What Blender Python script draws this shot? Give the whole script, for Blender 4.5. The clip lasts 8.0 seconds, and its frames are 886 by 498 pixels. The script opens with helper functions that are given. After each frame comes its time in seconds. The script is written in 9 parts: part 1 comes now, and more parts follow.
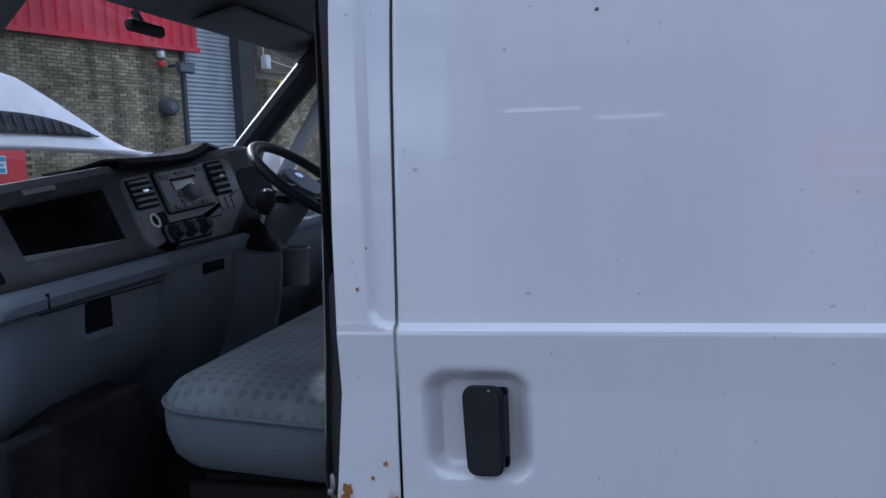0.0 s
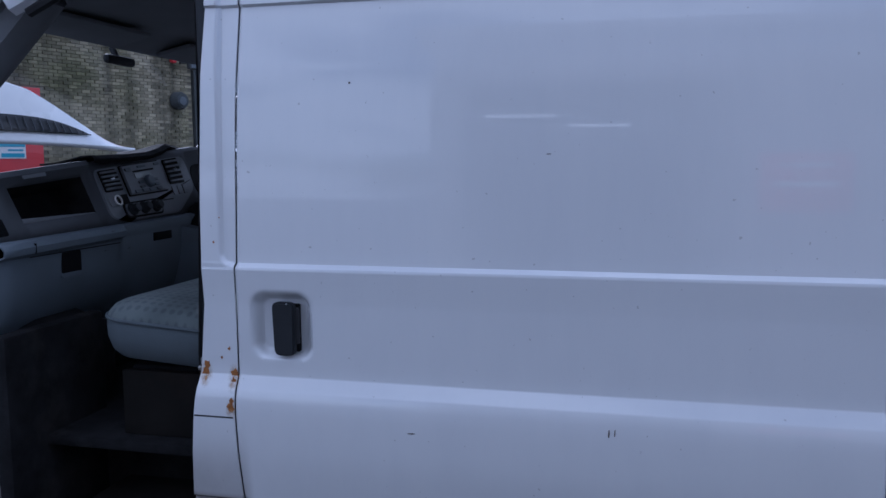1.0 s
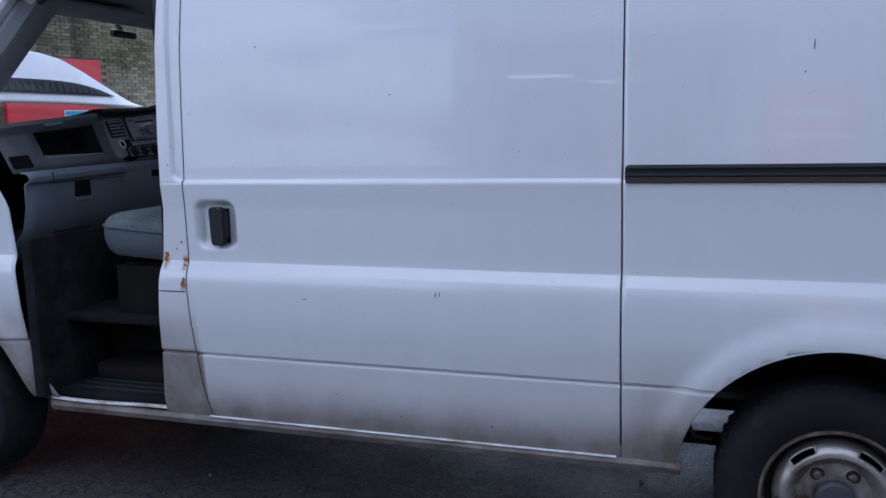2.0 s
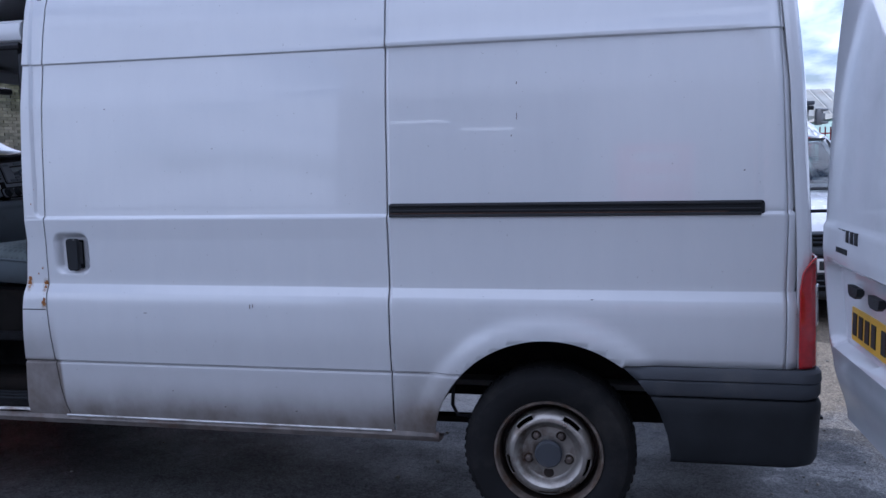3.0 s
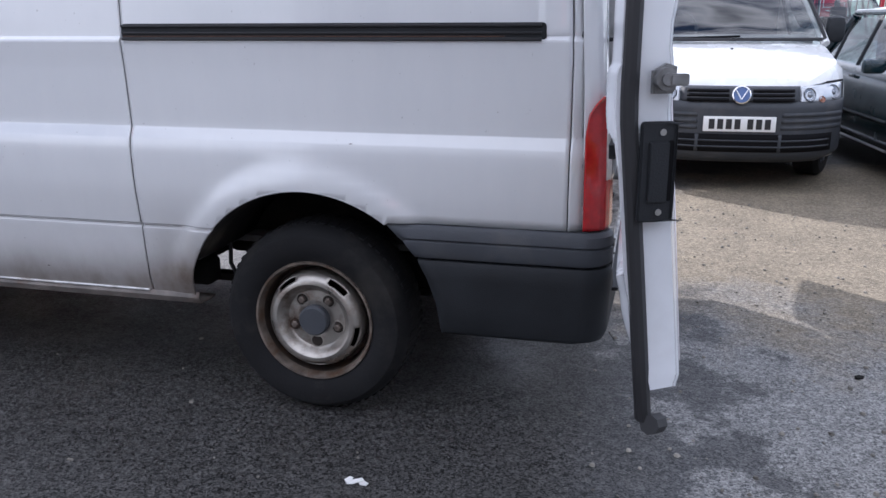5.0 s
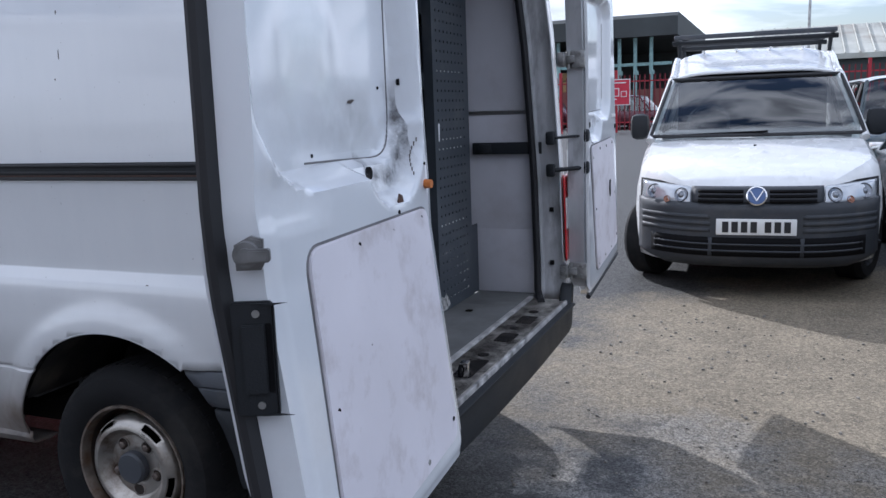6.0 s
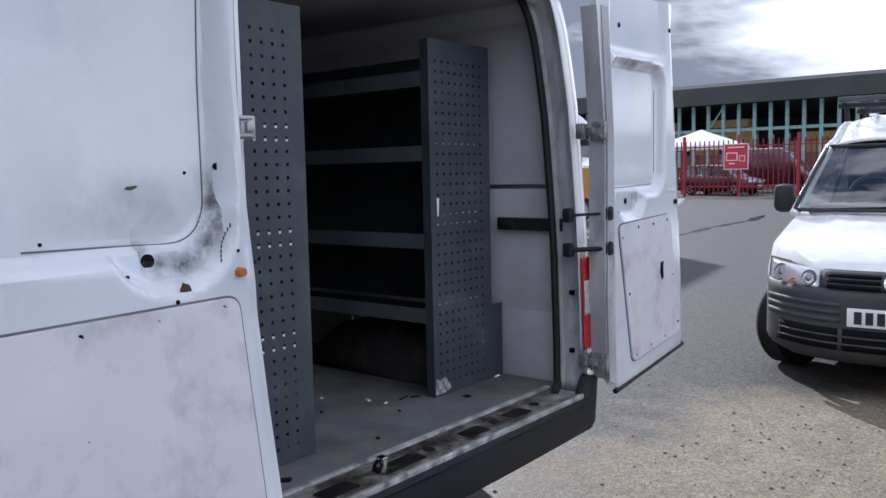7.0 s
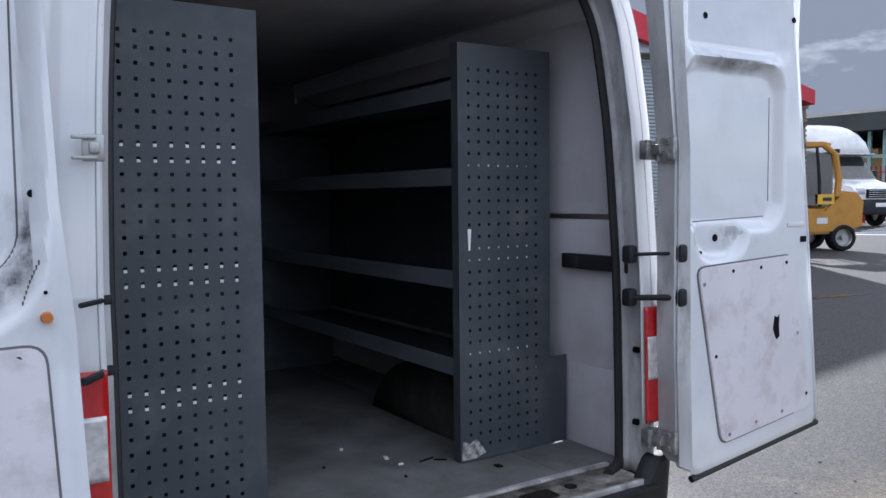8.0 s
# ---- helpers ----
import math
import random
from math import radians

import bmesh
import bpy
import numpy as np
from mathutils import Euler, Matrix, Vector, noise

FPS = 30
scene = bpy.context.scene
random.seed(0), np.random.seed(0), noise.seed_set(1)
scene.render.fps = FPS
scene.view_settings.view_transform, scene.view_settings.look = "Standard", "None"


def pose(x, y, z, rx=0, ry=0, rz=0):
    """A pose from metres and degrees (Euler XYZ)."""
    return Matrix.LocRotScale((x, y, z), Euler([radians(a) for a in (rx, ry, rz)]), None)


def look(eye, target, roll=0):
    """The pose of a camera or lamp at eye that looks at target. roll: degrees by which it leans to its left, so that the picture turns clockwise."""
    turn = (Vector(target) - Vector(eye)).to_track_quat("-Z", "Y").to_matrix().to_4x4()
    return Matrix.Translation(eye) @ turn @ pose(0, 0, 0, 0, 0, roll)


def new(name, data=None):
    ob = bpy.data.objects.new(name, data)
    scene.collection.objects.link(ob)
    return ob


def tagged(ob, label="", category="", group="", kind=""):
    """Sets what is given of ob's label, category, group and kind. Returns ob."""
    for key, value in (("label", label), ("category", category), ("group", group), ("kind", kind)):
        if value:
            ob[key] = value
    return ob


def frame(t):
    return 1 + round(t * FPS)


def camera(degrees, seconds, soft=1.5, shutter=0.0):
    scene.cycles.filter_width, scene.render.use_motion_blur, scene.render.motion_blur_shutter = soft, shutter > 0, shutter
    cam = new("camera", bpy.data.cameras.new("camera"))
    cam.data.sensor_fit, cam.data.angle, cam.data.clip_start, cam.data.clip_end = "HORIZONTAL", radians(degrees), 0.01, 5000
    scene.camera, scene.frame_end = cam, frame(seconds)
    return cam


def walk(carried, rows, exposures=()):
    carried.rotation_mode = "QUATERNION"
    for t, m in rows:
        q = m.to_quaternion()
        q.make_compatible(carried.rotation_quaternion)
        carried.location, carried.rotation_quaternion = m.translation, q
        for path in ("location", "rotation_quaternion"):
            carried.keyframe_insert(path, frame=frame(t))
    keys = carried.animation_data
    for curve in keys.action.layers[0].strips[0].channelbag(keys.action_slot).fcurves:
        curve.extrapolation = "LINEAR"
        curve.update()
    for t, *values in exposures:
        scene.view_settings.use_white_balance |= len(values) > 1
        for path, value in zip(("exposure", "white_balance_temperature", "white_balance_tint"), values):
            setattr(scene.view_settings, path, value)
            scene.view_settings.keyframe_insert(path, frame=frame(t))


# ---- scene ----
cam = camera(57.0, 8.0)
PATH = [
    (0, (-0.023, 0.017, 1.484), (-0.45, 1.959, 1.268), -2.4),
    (0.5, (0.201, -0.359, 1.513), (-0.18, 1.595, 1.324), -0.9),
    (1, (0.617, -0.669, 1.501), (0.153, 1.264, 1.281), -0.4),
    (1.2, (0.779, -0.767, 1.513), (0.263, 1.147, 1.251), -0.8),
    (2.3, (1.605, -1.415, 1.388), (0.98, 0.461, 1.088), -1.4),
    (2.5, (1.755, -1.529, 1.433), (1.154, 0.364, 1.192), -1.5),
    (3, (1.984, -1.825, 1.436), (1.57, 0.12, 1.226), -1.2),
    (3.5, (2.188, -1.892, 1.403), (1.932, 0.051, 1.005), -0.1),
    (4, (2.425, -1.803, 1.333), (2.139, 0.114, 0.838), 0.8),
    (4.2, (2.481, -1.697, 1.29), (2.151, 0.205, 0.766), 0.9),
    (5.3, (3.02, -1.04, 1.298), (2.491, 0.813, 0.764), -1.3),
    (5.5, (3.226, -0.958, 1.368), (2.641, 0.895, 0.893), -1.9),
    (6, (3.591, -0.659, 1.403), (2.83, 1.16, 1.067), -2.0),
    (6.5, (3.995, -0.353, 1.416), (3.008, 1.367, 1.158), -2.3),
    (7, (4.351, -0.002, 1.446), (3.097, 1.545, 1.261), -1.2),
    (7.5, (4.5, 0.466, 1.453), (3.045, 1.832, 1.319), -0.2),
    (8, (4.565, 0.956, 1.456), (2.891, 2.044, 1.33), -0.6),
]
EXPOSURES = [(0.0, -0.11, 4970, 16), (0.5, -0.27, 4820, 18), (1.0, -0.38, 4720, 20), (1.2, -0.27, 4740, 20), (2.3, 0.32, 5110, 16), (2.5, 0.46, 5160, 16), (3.0, -0.06, 4920, 20), (3.5, -0.08, 5240, 18), (4.0, 0.46, 5620, 19), (4.2, 0.50, 5620, 19), (5.3, 0.56, 5570, 16), (5.5, 0.57, 5540, 15), (6.0, 0.06, 5410, 14), (6.5, -0.01, 5500, 15), (7.0, 0.11, 5570, 15), (7.5, 0.17, 5570, 14), (8.0, 0.24, 5570, 14)]
walk(cam, [(t, look(eye, target, roll)) for t, eye, target, roll in PATH], EXPOSURES)

# ---- world and sun ----
SUN_AZ, SUN_EL = radians(140.3), radians(27.2)
world = bpy.data.worlds.new("sky")
scene.world = world
world.use_nodes = True
wn, wl = world.node_tree.nodes, world.node_tree.links
wn.clear()
sky = wn.new("ShaderNodeTexSky")
sky.sky_type, sky.sun_disc = "NISHITA", False
sky.sun_elevation, sky.sun_rotation = SUN_EL, radians(90) - SUN_AZ
sky.dust_density, sky.ozone_density = 2.0, 1.5
wcoord = wn.new("ShaderNodeTexCoord")
wmap = wn.new("ShaderNodeMapping")
wmap.inputs["Scale"].default_value = (1.0, 1.0, 3.4)
wl.new(wcoord.outputs["Generated"], wmap.inputs["Vector"])
cloud = wn.new("ShaderNodeTexNoise")
cloud.inputs["Scale"].default_value, cloud.inputs["Detail"].default_value = 2.6, 9.0
cloud.inputs["Roughness"].default_value, cloud.inputs["Distortion"].default_value = 0.55, 0.4
wl.new(wmap.outputs["Vector"], cloud.inputs["Vector"])
cover = wn.new("ShaderNodeValToRGB")
cover.color_ramp.elements[0].position, cover.color_ramp.elements[1].position = 0.34, 0.52
thick = wn.new("ShaderNodeValToRGB")
te = thick.color_ramp.elements
te[0].position, te[0].color = 0.46, (14.0, 13.8, 13.4, 1)
te[1].position, te[1].color = 0.74, (2.0, 2.12, 2.36, 1)
# heavier grey bank of cloud low in the west
bank = wn.new("ShaderNodeVectorMath")
bank.operation = "DOT_PRODUCT"
bank.inputs[1].default_value = (math.cos(radians(150)), math.sin(radians(150)), 0.0)
wl.new(wcoord.outputs["Generated"], bank.inputs[0])
bank_r = wn.new("ShaderNodeMapRange")
bank_r.inputs["From Min"].default_value, bank_r.inputs["From Max"].default_value = 0.62, 0.86
bank_r.inputs["To Min"].default_value, bank_r.inputs["To Max"].default_value = -0.05, 0.34
wl.new(bank.outputs["Value"], bank_r.inputs["Value"])
cl_add = wn.new("ShaderNodeMath")
wl.new(cloud.outputs["Fac"], cl_add.inputs[0])
wl.new(bank_r.outputs["Result"], cl_add.inputs[1])
wl.new(cl_add.outputs[0], thick.inputs["Fac"])
wl.new(cl_add.outputs[0], cover.inputs["Fac"])
wmix = wn.new("ShaderNodeMixRGB")
wl.new(cover.outputs["Color"], wmix.inputs["Fac"])
wl.new(sky.outputs["Color"], wmix.inputs["Color1"])
wl.new(thick.outputs["Color"], wmix.inputs["Color2"])
back = wn.new("ShaderNodeBackground")
back.inputs["Strength"].default_value = 0.13
wl.new(wmix.outputs["Color"], back.inputs["Color"])
wout = wn.new("ShaderNodeOutputWorld")
wl.new(back.outputs["Background"], wout.inputs["Surface"])

sun_dir = Vector((math.cos(SUN_AZ) * math.cos(SUN_EL), math.sin(SUN_AZ) * math.cos(SUN_EL), math.sin(SUN_EL)))
sun = new("sun", bpy.data.lights.new("sun", "SUN"))
sun.data.energy, sun.data.angle, sun.data.color = 5.0, radians(1.0), (1.0, 0.93, 0.83)
sun.matrix_world = look(tuple(sun_dir * 60), (0, 0, 0))

# ---- materials ----
def nodes_of(name):
    m = bpy.data.materials.new(name)
    m.use_nodes = True
    t = m.node_tree
    return m, t.nodes, t.links, t.nodes["Principled BSDF"]


def ramp(n, lo, hi, a, b):
    r = n.new("ShaderNodeValToRGB")
    r.color_ramp.elements[0].position, r.color_ramp.elements[0].color = lo, a
    r.color_ramp.elements[1].position, r.color_ramp.elements[1].color = hi, b
    return r


def rgba(c):
    return (c[0], c[1], c[2], 1.0)


def mat(name, col, rough=0.5, metal=0.0, var=0.12, scale=6.0, bump=0.06, grain=90.0, dirt=None, dirt_amount=0.5, dirt_scale=5.0, coat=0.0, stretch=(1, 1, 1), spec=0.5):
    """Painted, plastic, cloth or metal surface: broad tone shift, fine grain relief and optional dirt patches."""
    m, n, l, b = nodes_of(name)
    co = n.new("ShaderNodeTexCoord")
    mp = n.new("ShaderNodeMapping")
    mp.inputs["Scale"].default_value = stretch
    l.new(co.outputs["Object"], mp.inputs["Vector"])
    big = n.new("ShaderNodeTexNoise")
    big.inputs["Scale"].default_value, big.inputs["Detail"].default_value = scale, 6
    l.new(mp.outputs["Vector"], big.inputs["Vector"])
    lo, hi = [max(0, v * (1 - var)) for v in col], [min(1, v * (1 + var)) for v in col]
    r = ramp(n, 0.3, 0.7, rgba(lo), rgba(hi))
    l.new(big.outputs["Fac"], r.inputs["Fac"])
    out = r.outputs["Color"]
    fine = n.new("ShaderNodeTexNoise")
    fine.inputs["Scale"].default_value, fine.inputs["Detail"].default_value = grain, 4
    l.new(co.outputs["Object"], fine.inputs["Vector"])
    if dirt:
        dn = n.new("ShaderNodeTexNoise")
        dn.inputs["Scale"].default_value, dn.inputs["Detail"].default_value, dn.inputs["Roughness"].default_value = dirt_scale, 8, 0.65
        l.new(mp.outputs["Vector"], dn.inputs["Vector"])
        dr = ramp(n, 0.50, 0.72, (0, 0, 0, 1), (dirt_amount, dirt_amount, dirt_amount, 1))
        l.new(dn.outputs["Fac"], dr.inputs["Fac"])
        mx = n.new("ShaderNodeMixRGB")
        l.new(dr.outputs["Color"], mx.inputs["Fac"])
        l.new(out, mx.inputs["Color1"])
        mx.inputs["Color2"].default_value = rgba(dirt)
        out = mx.outputs["Color"]
    l.new(out, b.inputs["Base Color"])
    rr = ramp(n, 0.3, 0.7, (max(0.02, rough - 0.07),) * 3 + (1,), (min(1, rough + 0.09),) * 3 + (1,))
    l.new(big.outputs["Fac"], rr.inputs["Fac"])
    l.new(rr.outputs["Color"], b.inputs["Roughness"])
    b.inputs["Metallic"].default_value = metal
    b.inputs["Specular IOR Level"].default_value = spec
    b.inputs["Coat Weight"].default_value = coat
    b.inputs["Coat Roughness"].default_value = 0.08
    if bump:
        bp = n.new("ShaderNodeBump")
        bp.inputs["Strength"].default_value, bp.inputs["Distance"].default_value = bump, 0.004
        l.new(fine.outputs["Fac"], bp.inputs["Height"])
        l.new(bp.outputs["Normal"], b.inputs["Normal"])
    return m


def glass(name, tint=(0.80, 0.86, 0.86), rough=0.02, gloss=0.05):
    """Thin window glass: a gloss coat over clear, tinted transparency."""
    m, n, l, b = nodes_of(name)
    n.remove(b)
    tr, gl, mx, fr = n.new("ShaderNodeBsdfTransparent"), n.new("ShaderNodeBsdfGlossy"), n.new("ShaderNodeMixShader"), n.new("ShaderNodeMath")
    lw, pw = n.new("ShaderNodeLayerWeight"), n.new("ShaderNodeMath")
    lw.inputs["Blend"].default_value = 0.5
    pw.operation, pw.inputs[1].default_value = "POWER", 4.0
    l.new(lw.outputs["Facing"], pw.inputs[0])
    fr.operation, fr.inputs[1].default_value, fr.inputs[2].default_value = "MULTIPLY_ADD", 0.8, gloss
    l.new(pw.outputs[0], fr.inputs[0])
    tr.inputs["Color"].default_value = rgba(tint)
    gl.inputs["Roughness"].default_value = rough
    l.new(fr.outputs[0], mx.inputs["Fac"])
    l.new(tr.outputs["BSDF"], mx.inputs[1])
    l.new(gl.outputs["BSDF"], mx.inputs[2])
    l.new(mx.outputs["Shader"], n["Material Output"].inputs["Surface"])
    return m


def van_paint():
    """White van paint with road grime splashed along the sills and faint streaks."""
    m, n, l, b = nodes_of("van_paint")
    co = n.new("ShaderNodeTexCoord")
    sep = n.new("ShaderNodeSeparateXYZ")
    l.new(co.outputs["Object"], sep.inputs["Vector"])
    mp = n.new("ShaderNodeMapping")
    mp.inputs["Scale"].default_value = (6.0, 6.0, 1.3)
    l.new(co.outputs["Object"], mp.inputs["Vector"])
    streak = n.new("ShaderNodeTexNoise")
    streak.inputs["Scale"].default_value, streak.inputs["Detail"].default_value, streak.inputs["Roughness"].default_value = 2.2, 9, 0.62
    l.new(mp.outputs["Vector"], streak.inputs["Vector"])
    base = ramp(n, 0.32, 0.68, (0.690, 0.698, 0.712, 1), (0.715, 0.721, 0.731, 1))
    l.new(streak.outputs["Fac"], base.inputs["Fac"])
    # splash line: dense on the lowest hand's width, thinning out above; heavier ahead of the rear wheel and on the pillar foot
    def ramp_of(axis, a, b, lo, hi):
        r_ = n.new("ShaderNodeMapRange")
        r_.interpolation_type = "SMOOTHSTEP"
        r_.inputs["From Min"].default_value, r_.inputs["From Max"].default_value = a, b
        r_.inputs["To Min"].default_value, r_.inputs["To Max"].default_value = lo, hi
        l.new(sep.outputs[axis], r_.inputs["Value"])
        return r_.outputs["Result"]

    def join(op, a, b):
        q = n.new("ShaderNodeMath")
        q.operation = op
        for k, v in enumerate((a, b)):
            if isinstance(v, float):
                q.inputs[k].default_value = v
            else:
                l.new(v, q.inputs[k])
        return q.outputs[0]
    low = join("ADD", ramp_of("Z", 0.395, 0.58, 0.66, 0.0), join("ADD", ramp_of("Z", 0.60, 0.645, 0.14, 0.0), ramp_of("Z", 0.62, 1.0, 0.12, 0.0)))
    foot = join("MULTIPLY", ramp_of("X", -0.345, -0.315, 1.0, 0.0), join("ADD", ramp_of("Z", 0.61, 0.655, 1.25, 0.0), ramp_of("Z", 0.66, 0.87, 0.42, 0.0)))
    wheel_end = join("MULTIPLY", join("MULTIPLY", ramp_of("X", 1.08, 1.24, 0.0, 0.4), ramp_of("X", 1.5, 1.3, 0.0, 1.0)), ramp_of("Z", 0.45, 0.80, 1.0, 0.0))
    total = join("ADD", join("ADD", low, foot), wheel_end)
    blotch_map = n.new("ShaderNodeMapping")
    blotch_map.inputs["Scale"].default_value = (1.5, 1.5, 1.1)
    l.new(co.outputs["Object"], blotch_map.inputs["Vector"])
    blotch = n.new("ShaderNodeTexNoise")
    blotch.inputs["Scale"].default_value, blotch.inputs["Detail"].default_value, blotch.inputs["Roughness"].default_value = 4.5, 10, 0.62
    l.new(blotch_map.outputs["Vector"], blotch.inputs["Vector"])
    h = n.new("ShaderNodeMath")
    h.operation, h.use_clamp = "MULTIPLY", True
    h.inputs[1].default_value = 1.0
    l.new(total, h.inputs[0])
    mu = n.new("ShaderNodeMath")
    mu.operation = "MULTIPLY"
    sr = ramp(n, 0.28, 0.72, (0.70, 0.70, 0.70, 1), (1.0, 1.0, 1.0, 1))
    l.new(blotch.outputs["Fac"], sr.inputs["Fac"])
    l.new(h.outputs[0], mu.inputs[0])
    l.new(sr.outputs["Color"], mu.inputs[1])
    mx = n.new("ShaderNodeMixRGB")
    l.new(mu.outputs[0], mx.inputs["Fac"])
    l.new(base.outputs["Color"], mx.inputs["Color1"])
    mx.inputs["Color2"].default_value = (0.135, 0.103, 0.078, 1)
    # specks and faint black streaks higher up
    sp = n.new("ShaderNodeTexNoise")
    sp.inputs["Scale"].default_value, sp.inputs["Detail"].default_value = 75, 2
    l.new(co.outputs["Object"], sp.inputs["Vector"])
    spr = ramp(n, 0.735, 0.78, (0, 0, 0, 1), (0.5, 0.5, 0.5, 1))
    l.new(sp.outputs["Fac"], spr.inputs["Fac"])
    mx2 = n.new("ShaderNodeMixRGB")
    l.new(spr.outputs["Color"], mx2.inputs["Fac"])
    l.new(mx.outputs["Color"], mx2.inputs["Color1"])
    mx2.inputs["Color2"].default_value = (0.3, 0.29, 0.28, 1)
    l.new(mx2.outputs["Color"], b.inputs["Base Color"])
    rr = ramp(n, 0.3, 0.7, (0.18, 0.18, 0.18, 1), (0.27, 0.27, 0.27, 1))
    l.new(streak.outputs["Fac"], rr.inputs["Fac"])
    l.new(rr.outputs["Color"], b.inputs["Roughness"])
    b.inputs["Coat Roughness"].default_value = 0.025
    l.new(join("SUBTRACT", 1.0, mu.outputs[0]), b.inputs["Coat Weight"])  # dried mud has no gloss
    return m


def ground_mat():
    """Wet dark asphalt beside the van, sunlit-tan worn hardcore and dust over the yard."""
    m, n, l, b = nodes_of("yard_ground")
    co = n.new("ShaderNodeTexCoord")
    big = n.new("ShaderNodeTexNoise")
    big.inputs["Scale"].default_value, big.inputs["Detail"].default_value, big.inputs["Roughness"].default_value = 0.55, 9, 0.6
    l.new(co.outputs["Object"], big.inputs["Vector"])
    mid = n.new("ShaderNodeTexNoise")
    mid.inputs["Scale"].default_value, mid.inputs["Detail"].default_value, mid.inputs["Roughness"].default_value = 3.1, 8, 0.65
    l.new(co.outputs["Object"], mid.inputs["Vector"])
    fine = n.new("ShaderNodeTexVoronoi")
    fine.inputs["Scale"].default_value = 170
    l.new(co.outputs["Object"], fine.inputs["Vector"])
    peb2 = n.new("ShaderNodeTexVoronoi")
    peb2.inputs["Scale"].default_value = 62
    l.new(co.outputs["Object"], peb2.inputs["Vector"])
    grit = n.new("ShaderNodeTexNoise")
    grit.inputs["Scale"].default_value, grit.inputs["Detail"].default_value = 160, 5
    l.new(co.outputs["Object"], grit.inputs["Vector"])
    # broad sandy oval behind the van, sunlit warmth painted in, rim broken by noise
    mp = n.new("ShaderNodeMapping")
    mp.inputs["Location"].default_value = (-1.30, -1.30, 0)
    mp.inputs["Scale"].default_value = (0.27, 0.31, 1)
    l.new(co.outputs["Object"], mp.inputs["Vector"])
    ln = n.new("ShaderNodeVectorMath")
    ln.operation = "LENGTH"
    l.new(mp.outputs["Vector"], ln.inputs[0])
    ad = n.new("ShaderNodeMath")
    ad.operation = "MULTIPLY_ADD"
    ad.inputs[1].default_value = 0.9
    l.new(big.outputs["Fac"], ad.inputs[0])
    l.new(ln.outputs["Value"], ad.inputs[2])
    ad2 = n.new("ShaderNodeMath")
    ad2.operation = "MULTIPLY_ADD"
    ad2.inputs[1].default_value = 0.5
    l.new(mid.outputs["Fac"], ad2.inputs[0])
    l.new(ad.outputs[0], ad2.inputs[2])
    sunlit_sand = ramp(n, 0.95, 1.0, (1, 1, 1, 1), (0, 0, 0, 1))
    sc = n.new("ShaderNodeMath")
    sc.operation = "MULTIPLY"
    sc.inputs[1].default_value = 0.62
    l.new(ad2.outputs[0], sc.inputs[0])
    sunlit_sand.color_ramp.elements[0].position, sunlit_sand.color_ramp.elements[1].position = 0.80, 0.93
    l.new(sc.outputs[0], sunlit_sand.inputs["Fac"])
    peb = n.new("ShaderNodeSeparateColor")
    l.new(fine.outputs["Color"], peb.inputs["Color"])
    tone = n.new("ShaderNodeMixRGB")
    tone.inputs["Fac"].default_value = 0.32
    sp2 = n.new("ShaderNodeSeparateColor")
    l.new(peb2.outputs["Color"], sp2.inputs["Color"])
    two = n.new("ShaderNodeMixRGB")
    two.inputs["Fac"].default_value = 0.28
    l.new(peb.outputs["Red"], two.inputs["Color1"])
    l.new(sp2.outputs["Red"], two.inputs["Color2"])
    l.new(two.outputs["Color"], tone.inputs["Color1"])
    l.new(grit.outputs["Fac"], tone.inputs["Color2"])
    asph = ramp(n, 0.28, 0.74, (0.004, 0.0042, 0.0046, 1), (0.108, 0.105, 0.101, 1))
    l.new(tone.outputs["Color"], asph.inputs["Fac"])
    tan = ramp(n, 0.25, 0.78, (0.075, 0.063, 0.046, 1), (0.355, 0.297, 0.210, 1))
    mxn = n.new("ShaderNodeMixRGB")
    mxn.inputs["Fac"].default_value = 0.36
    l.new(tone.outputs["Color"], mxn.inputs["Color1"])
    l.new(mid.outputs["Fac"], mxn.inputs["Color2"])
    l.new(mxn.outputs["Color"], tan.inputs["Fac"])
    chips = n.new("ShaderNodeTexVoronoi")
    chips.inputs["Scale"].default_value = 64
    l.new(co.outputs["Object"], chips.inputs["Vector"])
    chip_c = n.new("ShaderNodeSeparateColor")
    l.new(chips.outputs["Color"], chip_c.inputs["Color"])
    chip_r = ramp(n, 0.0, 1.0, (0.80, 0.80, 0.80, 1), (1.22, 1.22, 1.22, 1))
    l.new(chip_c.outputs["Blue"], chip_r.inputs["Fac"])
    wide = n.new("ShaderNodeMapping")
    wide.inputs["Location"].default_value, wide.inputs["Scale"].default_value = (-1.28, -0.36, 0), (0.22, 0.15, 1)
    l.new(co.outputs["Object"], wide.inputs["Vector"])
    wide_len = n.new("ShaderNodeVectorMath")
    wide_len.operation = "LENGTH"
    l.new(wide.outputs["Vector"], wide_len.inputs[0])
    wide_sum = n.new("ShaderNodeMath")
    wide_sum.operation = "MULTIPLY_ADD"
    wide_sum.inputs[1].default_value = 0.7
    l.new(mid.outputs["Fac"], wide_sum.inputs[0])
    l.new(wide_len.outputs["Value"], wide_sum.inputs[2])
    dust = ramp(n, 0.96, 1.40, (0.8, 0.8, 0.8, 1), (0, 0, 0, 1))
    l.new(wide_sum.outputs[0], dust.inputs["Fac"])
    grey = ramp(n, 0.25, 0.78, (0.020, 0.020, 0.020, 1), (0.34, 0.33, 0.31, 1))
    l.new(tone.outputs["Color"], grey.inputs["Fac"])
    dusty = n.new("ShaderNodeMixRGB")
    l.new(dust.outputs["Color"], dusty.inputs["Fac"])
